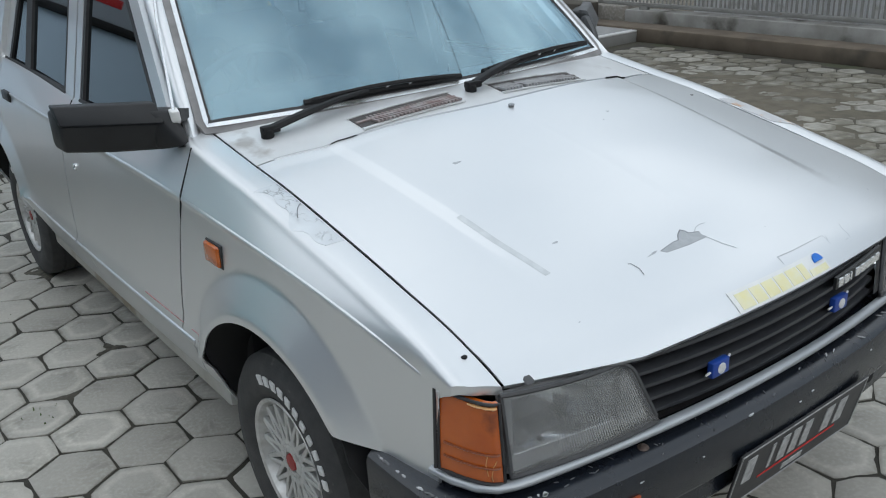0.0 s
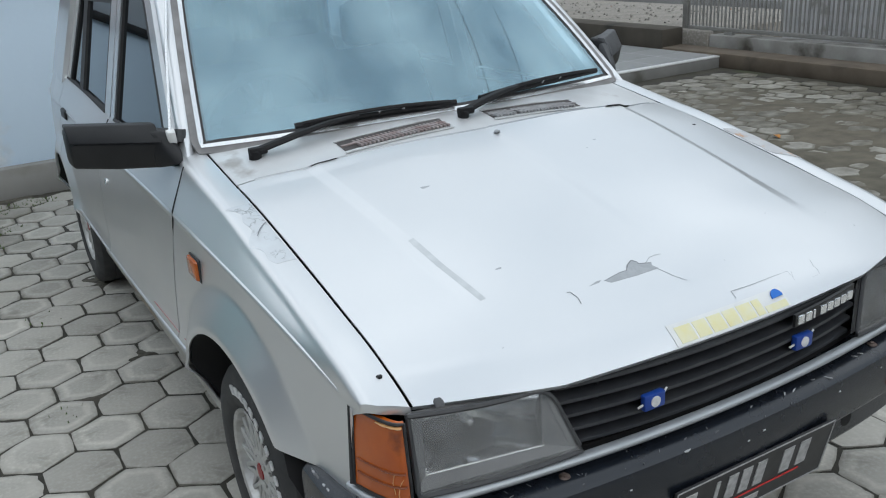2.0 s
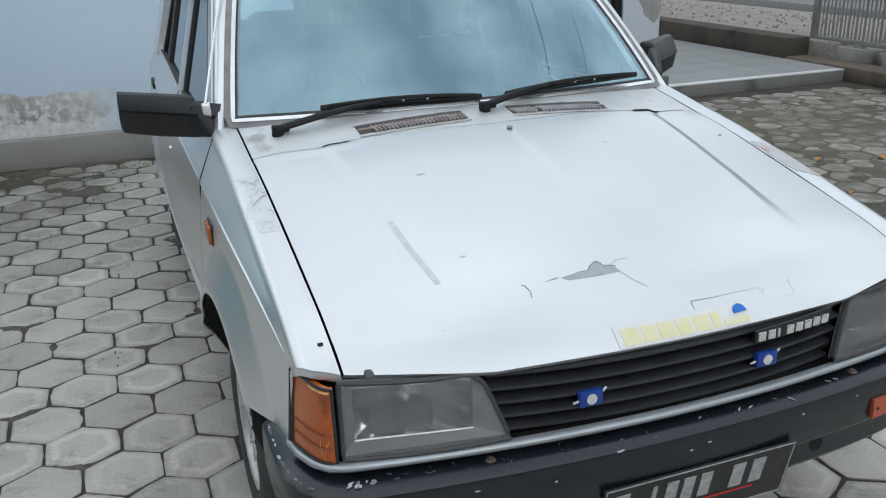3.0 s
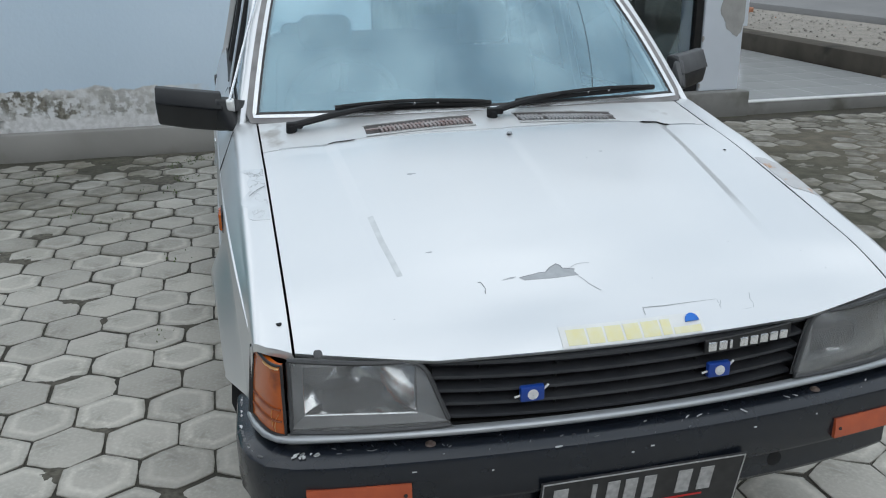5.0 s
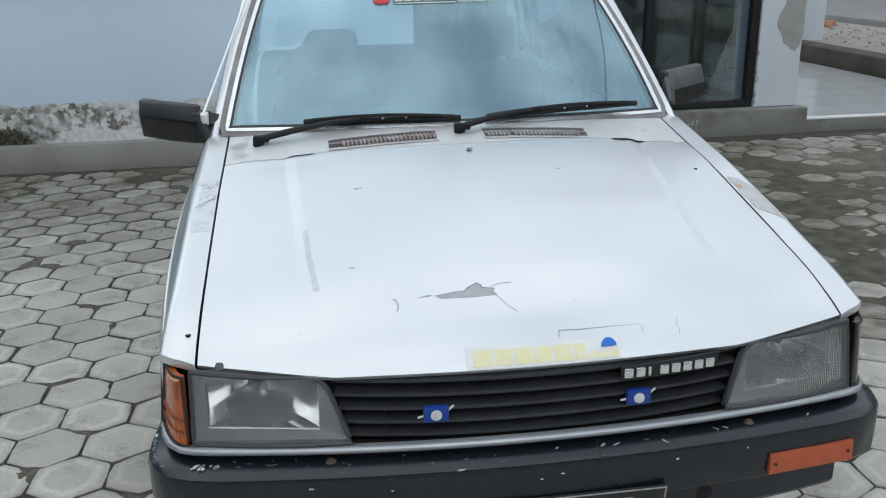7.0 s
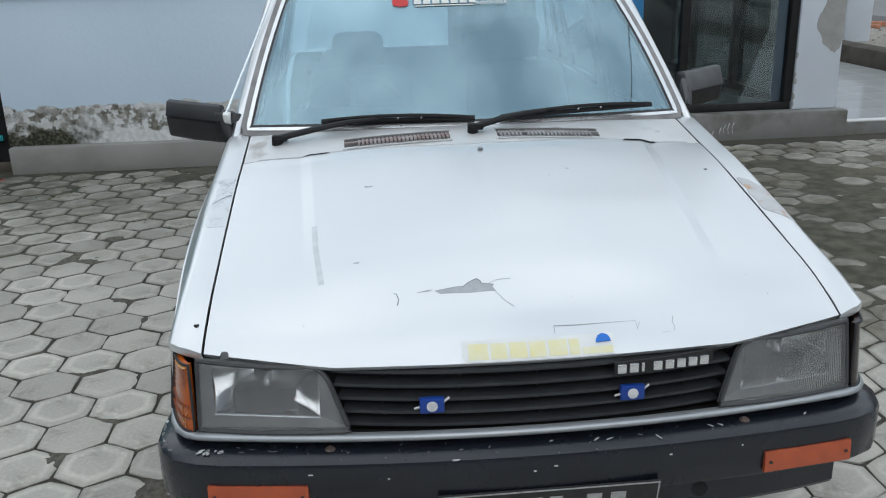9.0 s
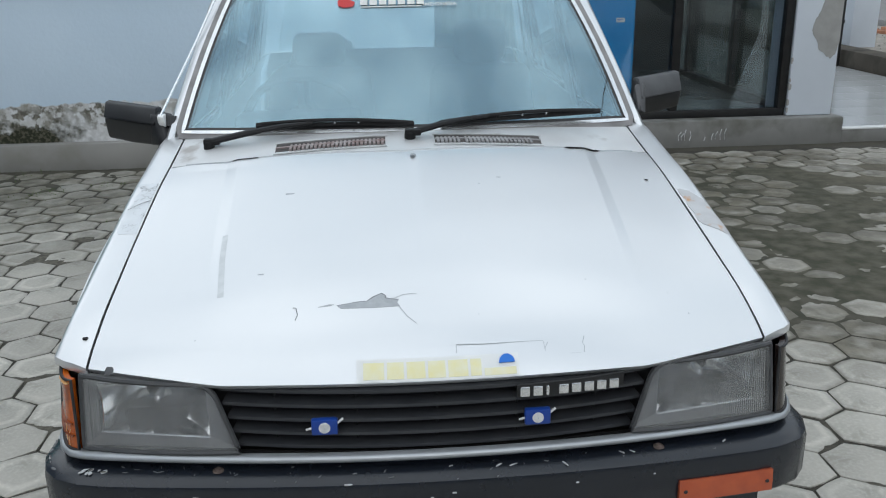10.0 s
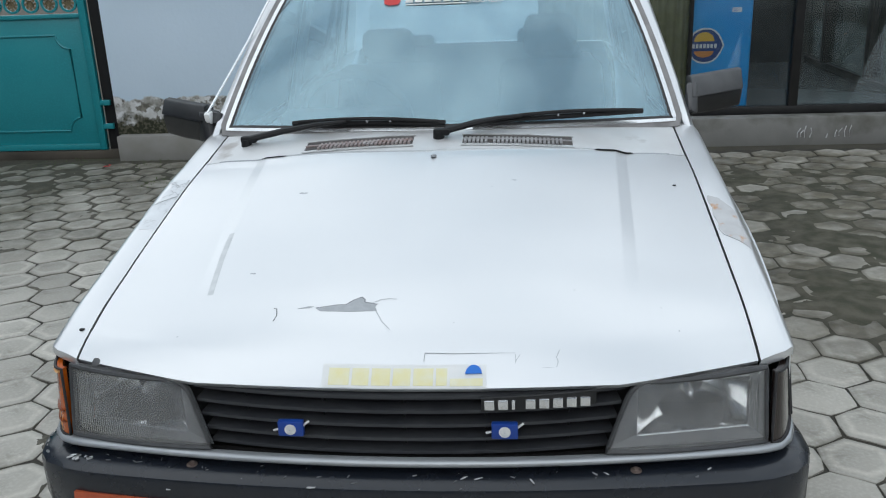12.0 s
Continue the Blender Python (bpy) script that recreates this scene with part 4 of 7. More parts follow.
def door_top(y, x, z):
    """Points of the panel between the crease and the belt."""
    b = belt_z(y)
    return [(x + (0.708 - x) * (t + 0.30 * t * (1 - t) * (t - 0.4)), y, z + (b - z) * t) for t in np.linspace(0, 1, 9)[1:]]


def side_panel(y0, y1, floor_z, lean0=0.0, lean1=0.0, n=28, extra=()):
    rows = []
    for y in knots(y0, y1, n, extra):
        u = (y - y0) / (y1 - y0)
        zb, cz = float(arch_bottom(y, floor_z)), float(crease_z(y))
        row = []
        for t in 1 - (1 - np.linspace(0, 1, 34)) ** 1.7:
            z = zb + t * (cz - zb)
            k = max(0.0, 0.80 - z)
            yy = y + (1 - u) ** 6 * lean0 * k + u ** 6 * lean1 * k
            row.append((float(side_x(yy, z)), yy, z))
        f = float(taper(y))
        row += [(p[0] if f > 0.99 else row[-1][0] + (0.708 * f - row[-1][0]) * (p[2] - cz) / (belt_z(y) - cz), p[1], p[2]) for p in door_top(y, *row[-1][::2])]
        row.append((row[-1][0] - 0.004, y, row[-1][2] + 0.004))
        row.append((row[-1][0] - 0.018, y, row[-1][2] + 0.001))
        rows.append(row)
    return sheet(rows, 0.004)


def glass_x(z, y=2.0):
    return 0.697 - (z - 0.905) * 0.245 - 0.05 * max(0, y - 2.9) ** 1.5


def on_side(poly, out, thick):
    """A flat outline in (y, z) laid on the leaning side of the cabin."""
    n = len(poly)
    v = [(glass_x(z, y) + out, y, z) for y, z in poly] + [(glass_x(z, y) + out - thick, y, z) for y, z in poly]
    return v, [tuple(range(n)), tuple(range(2 * n - 1, n - 1, -1))] + [(i, (i + 1) % n, n + (i + 1) % n, n + i) for i in range(n)]


def inset(poly, d):
    """A convex outline drawn in by d."""
    n = len(poly)
    c = Vector((sum(p[0] for p in poly) / n, sum(p[1] for p in poly) / n))
    lines = []
    for i in range(n):
        a, b = Vector(poly[i]), Vector(poly[(i + 1) % n])
        t = (b - a).normalized()
        nrm = Vector((-t.y, t.x))
        if (c - a).dot(nrm) < 0:
            nrm = -nrm
        lines.append((a + nrm * d, t))
    out = []
    for i in range(n):
        (p, t), (q, s) = lines[i - 1], lines[i]
        k = ((q - p).x * s.y - (q - p).y * s.x) / (t.x * s.y - t.y * s.x)
        out.append(tuple(p + t * k))
    return out


def side_ring(poly, d0, d1, out, thick):
    """A frame on the cabin's side between two insets of an outline."""
    a, b = (inset(poly, d0) if d0 else poly), inset(poly, d1)
    n = len(poly)
    v = []
    for o in (out, out - thick):
        v += [(glass_x(z, y) + o, y, z) for y, z in a] + [(glass_x(z, y) + o, y, z) for y, z in b]
    f = []
    for i in range(n):
        j = (i + 1) % n
        f += [(i, j, n + j, n + i), (2 * n + i, 3 * n + i, 3 * n + j, 2 * n + j), (i, 2 * n + i, 2 * n + j, j), (n + i, n + j, 3 * n + j, 3 * n + i)]
    return v, f


FRONT_WIN = [(1.127, 0.80), (1.657, 1.30), (1.72, 1.345), (2.068, 1.345), (2.062, 0.80)]
REAR_WIN = [(2.080, 0.795), (2.080, 1.355), (2.84, 1.345), (3.066, 0.822)]
HATCH_QUARTER = [(2.862, 1.32), (2.925, 1.32), (3.135, 0.935), (3.035, 0.935)]


def both(name, shape, mat, parent_l, parent_r, label=""):
    a = part(name, mirrored(shape), mat, parent_l, label)
    b = part(name, shape, mat, parent_r, label)
    return a, b


fl, fr_ = both("front_wing", fender(), M_SILVER, car, car)
fl["label"] = "silver front wing with flared arch and cracked paint"
fr_["label"] = "silver front wing with a bare rusting patch"
dl, dr = both("front_door", side_panel(1.125, 2.075, 0.245, 0.24, 0.0, 26), M_SILVER, car, car)
rl, rr = both("rear_door", side_panel(2.082, 2.985, 0.245, 0.0, 0.0, 34, (ARCHES[1][0] - ARCHES[1][2],)), M_SILVER, car, car)
ql, qr = both("rear_quarter_panel", side_panel(2.992, 3.50, 0.30, 0, 0, 34, (ARCHES[1][0] + ARCHES[1][2],)), M_SILVER, car, car)
for (pl, pr), poly, fw in (((dl, dr), FRONT_WIN, 0.050), ((rl, rr), REAR_WIN, 0.084)):
    both("window_frame", side_ring(poly, 0, fw, 0.005, 0.03), M_SILVER, pl, pr, "silver window frame")
    both("window_seal", side_ring(poly, fw - 0.002, fw + 0.024, 0.003, 0.02), M_RUBBER, pl, pr, "black rubber window seal")
    both("window_glass", on_side(inset(poly, fw + 0.022), -0.006, 0.005), M_SIDEGLASS, pl, pr, "dark filmed side window")
    yb = np.linspace(poly[0][0] + fw, poly[-1][0] - fw, 9)
    both("belt_seal", tube([(glass_x(belt_z(y) + 0.004) + 0.003, y, belt_z(y) + 0.005) for y in yb], 0.006, 6), M_RUBBER, pl, pr, "black belt seal")
both("window_divider", on_side([(2.610, 0.90), (2.612, 1.30), (2.690, 1.30), (2.685, 0.90)], 0.004, 0.02), M_RUBBER, rl, rr, "black window divider")
both("window_seal", side_ring(HATCH_QUARTER, 0, 0.012, 0.008, 0.025), M_RUBBER, ql, qr, "black rubber window seal")
both("window_glass", on_side(inset(HATCH_QUARTER, 0.011), 0.0, 0.005), M_SIDEGLASS, ql, qr, "dark rear quarter glass")
# pressed ridge lines along the flanks
for pl, pr, ya, yb in ((fl, fr_, 0.235, 1.112), (dl, dr, 1.128, 2.072), (rl, rr, 2.086, 2.98)):
    ys = np.linspace(ya, yb, 40)
    both("pressed_ridge", tube([(float(side_x(y, float(crease_z(y)))) - 0.0026, y, float(crease_z(y)) + 0.0012) for y in ys], [0.001] + [0.0044] * 38 + [0.001 if pl is fl else 0.0044], 8), M_SILVER, pl, pr)
    lo = [y for y in ys if not any(abs(y - cy) < r + 0.035 for cy, _, r in ARCHES)]
    if pl is not fl:
        both("pressed_ridge", tube([(float(side_x(y, 0.436)) - 0.0030, y, 0.437) for y in lo], 0.0056, 8), M_SILVER, pl, pr)
# shut lines: black strips stand in for the shade inside the door gaps
for pl, pr, line in ((dl, dr, lambda z: door_line(z) + 0.0035), (rl, rr, lambda z: 2.0785)):
    zs = np.linspace(0.40, belt_z(line(0.9)) - 0.004, 26)
    xs = [min(float(side_x(line(z), min(z, 0.80))), 0.757 - 0.049 * max(0, z - 0.80) / (belt_z(line(z)) - 0.80)) - 0.0005 for z in zs]
    both("shut_line", tube([(x, line(z), z) for x, z in zip(xs, zs)], 0.0036, 5), M_GAP, pl, pr, "black strip for the shade in the shut line")
# faded red pinstripe above the lower ridge
for y0, y1, own_ in ((1.075, 1.150, fl), (1.20, 1.46, dl)):
    part("red_stripe", tube([(-float(side_x(y, 0.462)) - 0.0006, y, 0.462) for y in np.linspace(y0, y1, 10)], 0.0017, 5), M_FADEDRED, own_, "faded red pinstripe")
# handles and locks
for (pl, pr), y in (((dl, dr), 1.93), ((rl, rr), 2.81)):
    xs = float(side_x(y, 0.80)) - 0.006
    both("door_handle", rbox(xs - 0.02, xs + 0.016, y - 0.055, y + 0.055, 0.790, 0.828, 0.008, 3), M_PLASTIC, pl, pr, "black flush door handle")
lock = mirrored(moved(lathe([(-0.01, 0.011), (0.004, 0.011), (0.006, 0.008), (0.002, 0.0005)], 14, "x"), float(side_x(1.95, 0.712)), 1.949, 0.712))
part("key_lock", lock, M_CHROME, dl, "chrome key lock")

# roof, pillars, tail
rows = []
for t in np.linspace(0, 1, 26):
    row = []
    for u in np.linspace(-1, 1, 33):
        tp = ws_point(u, 1)
        y0 = tp[1] + 0.02
        y = y0 + t * (3.16 - y0)
        zc = curve(t, (0, 0.15, 0.5, 0.85, 1), (1.358, 1.385, 1.398, 1.375, 1.335))
        row.append((u * (0.560 + 0.012 * math.sin(math.pi * t)), y, float(zc) - 0.030 * abs(u) ** 2.6 + 0.0))
    rows.append(row)
roof = part("roof", sheet(rows, 0.006, True), M_SILVER, car, "silver roof")
gut = [(-0.584, y, z) for y, z in ((1.66, 1.345), (1.9, 1.352), (2.4, 1.355), (2.9, 1.335), (3.14, 1.30))]
for s in (1, -1):
    part("roof_gutter", tube([(p[0] * s, p[1], p[2]) for p in gut], 0.016, 8), M_SILVER, roof)
    side = [ws_point(s, v) for v in np.linspace(-0.14, 1, 14)]
    rows = []
    for v, p in zip(np.linspace(-0.14, 1, 14), side):
        ox, oy, oz = 0.690 - 0.105 * v, 1.205 + 0.475 * v, 0.930 + 0.415 * v
        a, b = Vector((p[0] + s * 0.026, p[1] + 0.010, p[2] + 0.004)), Vector((ox * s, oy, oz))
        c, d = a.lerp(b, 0.4) + Vector((s * 0.004, -0.012, 0.008)), a.lerp(b, 0.75) + Vector((s * 0.010, -0.008, 0.004))
        e = b + Vector((-s * 0.01, 0.03, 0))
        rows.append([a + Vector((-s * 0.004, 0.016, -0.004)), a, c, d, b, e])
    part("windscreen_pillar", sheet([[tuple(q) for q in r] for r in rows], 0.004, s < 0), M_SILVER, car, "silver windscreen pillar", sharp=60)
    # rear pillar skin
    part("rear_pillar", sheet([[(glass_x(z, y) * s + s * 0.004, y, z) for y in np.linspace(yl + 0.0, yh, 6)] for z, yl, yh in
                               ((0.90, 3.02, 3.42), (1.05, 2.96, 3.35), (1.15, 2.92, 3.28), (1.25, 2.875, 3.21), (1.335, 2.84, 3.15))], 0.02, s < 0), M_SILVER, car, "silver rear pillar")
rows = []
for v, (y, z, w) in zip(range(6), ((3.17, 1.325, 0.52), (3.46, 0.94, 0.64), (3.52, 0.90, 0.665), (3.535, 0.75, 0.70), (3.53, 0.55, 0.715), (3.50, 0.42, 0.70))):
    if v == 0:
        continue
    rows.append([(u * w, y - 0.05 * abs(u) ** 3, z) for u in np.linspace(-1, 1, 21)])
tail = part("tailgate", sheet(rows, 0.006), M_SILVER, car, "silver tailgate")
part("rear_window", sheet([[(u * w, y - 0.05 * abs(u) ** 3, z) for u in np.linspace(-1, 1, 15)] for y, z, w in ((3.18, 1.315, 0.50), (3.33, 1.13, 0.555), (3.455, 0.955, 0.60))], 0.004), M_REARGLASS, tail, "clear rear window").visible_shadow = False
part("rear_bumper", sweep([(-0.69, 3.40, 0.43), (-0.685, 3.47, 0.43), (-0.65, 3.54, 0.43), (0, 3.57, 0.43), (0.65, 3.54, 0.43), (0.685, 3.47, 0.43), (0.69, 3.40, 0.43)],
                          [(0, -0.06), (-0.02, 0.06), (0.03, 0.07), (0.03, -0.07)]), M_BUMPER, car, "black rear bumper")

# windscreen, its bright trim and seal
ws = part("windscreen", sheet([[ws_point(u, v) for u in np.linspace(-0.985, 0.985, 37)] for v in np.linspace(0.012, 0.99, 19)], 0.005, True), M_WSGLASS, car, "blue-tinted windscreen reflecting clouds")
ws.visible_shadow = False


def ws_strip(d0, d1, up, thick):
    """A frame round the windscreen from d0 to d1 metres outside its edge."""
    loop = [(u, 0.0) for u in np.linspace(-1, 1, 41)] + [(1.0, v) for v in np.linspace(0.02, 0.98, 20)] + [(u, 1.0) for u in np.linspace(1, -1, 41)] + [(-1.0, v) for v in np.linspace(0.98, 0.02, 20)]
    n = len(loop)
    c = Vector((0, 1.33, 1.15))
    nrm = Vector((0, -0.66, 0.75))
    v = []
    for lift in (up, up - thick):
        for d in (d0, d1):
            for i, (u, w) in enumerate(loop):
                p = Vector(ws_point(u, w))
                t = (Vector(ws_point(*loop[(i + 1) % n])) - Vector(ws_point(*loop[i - 1]))).normalized()
                o = t.cross(nrm).normalized()
                if (p - c).dot(o) < 0:
                    o = -o
                v.append(p + o * d + nrm * lift)
    f = []
    for i in range(n):
        j = (i + 1) % n
        f += [(i, j, n + j, n + i), (2 * n + i, 3 * n + i, 3 * n + j, 2 * n + j), (i, 2 * n + i, 2 * n + j, j), (n + i, n + j, 3 * n + j, 3 * n + i)]
    return v, f


part("bright_trim", ws_strip(-0.004, 0.0075, 0.006, 0.008), M_CHROME, ws, "bright windscreen trim strip", sharp=60)
part("rubber_seal", ws_strip(-0.016, -0.004, 0.003, 0.006), M_RUBBER, ws, "black rubber edge", sharp=60)
part("outer_seal", ws_strip(0.0065, 0.025, 0.002, 0.010), M_SEAL, ws, "weathered grey windscreen seal", sharp=60)


def ws_patch(u0, u1, v0, v1, lift=0.003):
    nrm = Vector((0, -0.66, 0.75))
    return sheet([[tuple(Vector(ws_point(u, v)) + nrm * lift) for u in np.linspace(u0, u1, 5)] for v in (v0, (v0 + v1) / 2, v1)], 0.0015, True)


# dark carcass under the panels
carcass = part("carcass", join(rbox(-0.60, 0.60, 0.16, 1.05, 0.28, 0.60, 0.02), rbox(-0.62, 0.62, 0.95, 3.40, 0.20, 0.50, 0.02),
                               hull([(s * 0.62, y, z) for s in (-1, 1) for y, z in ((0.20, 0.55), (0.20, 0.66), (0.5, 0.76), (0.95, 0.84), (0.95, 0.5))]),
                               rbox(-0.68, 0.68, 1.02, 1.12, 0.35, 0.88, 0.02), rbox(-0.70, 0.70, 1.2, 2.7, 0.245, 0.30, 0.01)), M_GAP, car, "dark underbody")
for s in (-1, 1):
    part("sill", rbox(*sorted((s * 0.64, s * 0.715)), 1.13, 2.76, 0.215, 0.36, 0.02), M_SILL, car, "silver door sill splashed with brown dirt")
    for cy, cz, r in ARCHES:
        v, f = [], []
        for i, a in enumerate(np.linspace(-0.06, math.pi - 0.05, 28)):
            ly, lz = cy + (r + 0.006) * math.cos(a), cz + (r + 0.006) * math.sin(a)
            for xx in (0.45, float(side_x(ly, lz)) - 0.010):
                v.append((s * xx, ly, lz))
        f = [(2 * i, 2 * i + 2, 2 * i + 3, 2 * i + 1) for i in range(27)]
        part("arch_liner", sheet(np.array(v).reshape(28, 2, 3), 0.004, s > 0), M_GAP, car, "black wheel-arch liner")

# lamps at the front
def lens_grid(q, n=13, belly=0.010, ribs=0.0, turn=0.0):
    """A bulged four-cornered lens: q is inner-top, outer-top, outer-bottom, inner-bottom."""
    it, ot, ob, ib = [np.array(p) for p in q]
    rows = []
    for v in (np.linspace(0, 1, min(n, 13)) if not turn else np.concatenate([np.linspace(0, 0.22, 8)[:-1], np.linspace(0.22, 1, 10)])):
        a, b = it + (ib - it) * v, ot + (ob - ot) * v
        if turn and v < 0.22:
            a = a + (b - a) * turn * (1 - math.sqrt(1 - (1 - v / 0.22) ** 2))
        rows.append([tuple(a + (b - a) * u + np.array([0, -belly * 4 * u * (1 - u) + ribs * math.sin(u * 380) * (0.05 < u < 0.95) * (0.1 < v < 0.9), 0])) for u in np.linspace(0, 1, n)])
    return rows


HEAD = ((0.412, 0.084, 0.675), (0.655, 0.130, 0.686), (0.658, 0.105, 0.550), (0.366, 0.055, 0.553))
for s in (-1, 1):
    q = [(p[0] * s, p[1], p[2]) for p in HEAD]
    lamp = part("headlamp", sheet(lens_grid(q, 281, ribs=0.00026, turn=0.10), 0.004, s > 0), M_LENS, car, "rectangular headlamp with ribbed glass under a brightening haze")
    lamp.visible_shadow = False
    cx, cz = s * 0.527, 0.618
    # a parabolic mirror cut off by flat shelves, in a grey surround
    rows = [[(cx + s * dx, 0.203 - (dx * dx + dz * dz) / 0.145 + 0.2 * dx, cz + dz) for dx in np.linspace(-0.104, 0.104, 41)] for dz in np.linspace(-0.049, 0.049, 21)]
    part("reflector", sheet(rows, 0.002, s < 0), M_REFLECTOR, lamp, "silvered parabolic reflector", sharp=60)
    for zz, nm in ((cz - 0.050, "lower_shelf"), (cz + 0.050, "upper_shelf")):
        part(nm, sheet([[(cx + s * dx, 0.205 - (dx * dx + 0.0024) / 0.145 + 0.2 * dx + (0.108 + 0.2 * dx - (0.205 - (dx * dx + 0.0024) / 0.145 + 0.2 * dx)) * k, zz + 0.002 * k * (1 if zz > cz else -1)) for dx in np.linspace(-0.104, 0.104, 25)] for k in (0, 0.5, 1)], 0.0015, s > 0), M_REFLECTOR, lamp)
    part("shelf_lip", tube([(cx + s * dx, 0.107 + 0.2 * dx, cz - 0.0505) for dx in np.linspace(-0.104, 0.104, 9)], 0.0026, 6), M_CHROME, lamp, "bright lower reflector lip")
    part("bulb", moved(lathe([(0.185, 0.009), (0.160, 0.009), (0.150, 0.0065), (0.146, 0.0005)], 14, "y"), cx, 0, cz), M_CHROME, lamp, "small bulb with a bright cap")
    surround = lens_grid([(cx - s * 0.104, 0.0885, cz + 0.050), (cx + s * 0.104, 0.1285, cz + 0.050), (cx + s * 0.104, 0.1285, cz - 0.050), (cx - s * 0.104, 0.0885, cz - 0.050)], 25, 0.0, turn=0.0001)
    back = lens_grid([(p[0], p[1] + 0.010, p[2]) for p in q], 25, 0.0, turn=0.10)
    loop_of = lambda g_: g_[0] + [r_[-1] for r_ in g_[1:]] + g_[-1][-2::-1] + [r_[0] for r_ in g_[-2:0:-1]]
    la, lb = loop_of(back), loop_of(surround)
    part("lamp_housing", sheet([la + la[:1], lb + lb[:1]], 0.002, s < 0), M_LAMPBODY, lamp, "grey lamp housing")
    g = lens_grid(q, 25, turn=0.10)
    edge = g[0] + [r[-1] for r in g[1:]] + g[-1][-2::-1] + [r[0] for r in g[-2:0:-1]]
    part("bezel", tube([(p[0], p[1] - 0.002, p[2]) for p in edge + edge[:2]], 0.0048, 6), M_GREYPLASTIC, lamp, "thin grey bezel")
    # corner indicator
    top, bot = 0.683, 0.545
    outer = []
    for z, k in ((bot, 1.0), ((top + bot) / 2, 0.55), (top, 0.0)):
        outer.append([(s * (0.668 + (0.708 + 0.014 * k - 0.664) * t ** 0.75), 0.116 - 0.010 * k + (0.208 - 0.112) * t ** 1.7, z + 0.003 * t) for t in np.linspace(0, 1, 10)])
    ind = part("indicator", sheet(outer, 0.012, s > 0), M_ORANGE if s < 0 else M_DARKLENS, car,
               "cracked amber corner indicator with a chipped upper edge" if s < 0 else "dark smoked corner indicator")

    def lens_at(t, h):
        """A place on the indicator: t round the corner, h from bottom to top."""
        k = 1 - h
        return Vector((s * (0.668 + (0.708 + 0.014 * k - 0.664) * t ** 0.75), 0.116 - 0.010 * k + 0.096 * t ** 1.7, bot + (top - bot) * h + 0.003 * t))

    rim = [lens_at(t, 1.0) for t in np.linspace(1, 0, 10)] + [lens_at(0, h) for h in (0.75, 0.5, 0.25, 0)] + [lens_at(t, 0) for t in np.linspace(0.1, 1, 10)] + [lens_at(1, h) for h in (0.25, 0.5, 0.75, 1)]
    part("black_frame", tube([p + Vector((s * 0.001, -0.0005, 0)) for p in rim], 0.0030, 6), M_RUBBER, ind, "black indicator frame")
    part("rear_edge", tube([lens_at(1, h) + Vector((s * 0.004, 0.004, 0)) for h in (0, 0.5, 1)], 0.004, 6), M_RUBBER, ind)
    if s < 0:
        off = Vector((-0.001, -0.001, 0))
        for h in (0.20, 0.37):
            part("moulded_bar", tube([lens_at(t, h) + off for t in np.linspace(0.06, 0.94, 12)], 0.0030, 6, 0.6), M_AMBERDARK, ind)
        for chain in (((0.12, 0.30), (0.20, 0.22), (0.24, 0.10), (0.22, 0.04)), ((0.30, 0.36), (0.34, 0.24), (0.30, 0.10))):
            part("lens_crack", tube([lens_at(t, h) + off for t, h in chain], 0.0007, 5), M_AMBERPALE, ind)
        part("chip", tube([lens_at(t, 0.955) + off for t in np.linspace(0.05, 0.6, 8)], [0.003, 0.0045, 0.003, 0.004, 0.0025, 0.004, 0.003, 0.002], 6, 0.6), M_AMBERPALE, ind, "pale chipped edge")

# grille
def front_y(x, base=0.036):
    return base + float(bow(x))


grille = part("grille", sheet([[(x, front_y(x, 0.085), z) for x in np.linspace(-0.42, 0.42, 25)] for z in (0.545, 0.60, 0.684)], 0.004), M_PLASTIC, car, "black plastic grille with level slats")
for i, z in enumerate((0.661, 0.632, 0.604, 0.576, 0.549)):
    w = 0.400 - 0.010 * i * 0.7 - (0.0 if i else 0.002)
    xs = np.linspace(-w, w, 33)
    sec = [(-0.030, 0.002), (-0.030, 0.007), (-0.002, 0.0045), (0.002, 0.0030), (0.003, -0.0025), (0.0, -0.0042)]
    part("slat", sweep([(x, front_y(x, 0.052), z + 0.012 * (abs(x) / 0.4) ** 2 * 0.5) for x in xs], sec), M_SLAT, grille)
for i in range(5):
    x = -0.30 + 0.15 * i
    part("upright", rbox(x - 0.002, x + 0.002, front_y(x, 0.072), front_y(x, 0.085), 0.552, 0.668, 0.001), M_PLASTIC, grille)
# bright badge: eight plain blocks
bx = np.linspace(0.149, 0.342, 9)
badge = part("badge", sweep([(x, front_y(x, 0.034), 0.654 + 0.006 * (x / 0.3) ** 2) for x in np.linspace(0.143, 0.346, 9)], [(-0.004, -0.013), (-0.004, 0.013), (0.002, 0.013), (0.002, -0.013)]), M_PLASTIC, grille, "dark badge bar with plain silver blocks")
for i in range(8):
    xa, xb = bx[i], bx[i] + 0.0178 if i != 2 else bx[i] + 0.006
    y = front_y((xa + xb) / 2, 0.030)
    part("badge_block", rbox(xa, xb, y - 0.002, y + 0.004, 0.6465, 0.6650, 0.0015), M_CHROME, badge)
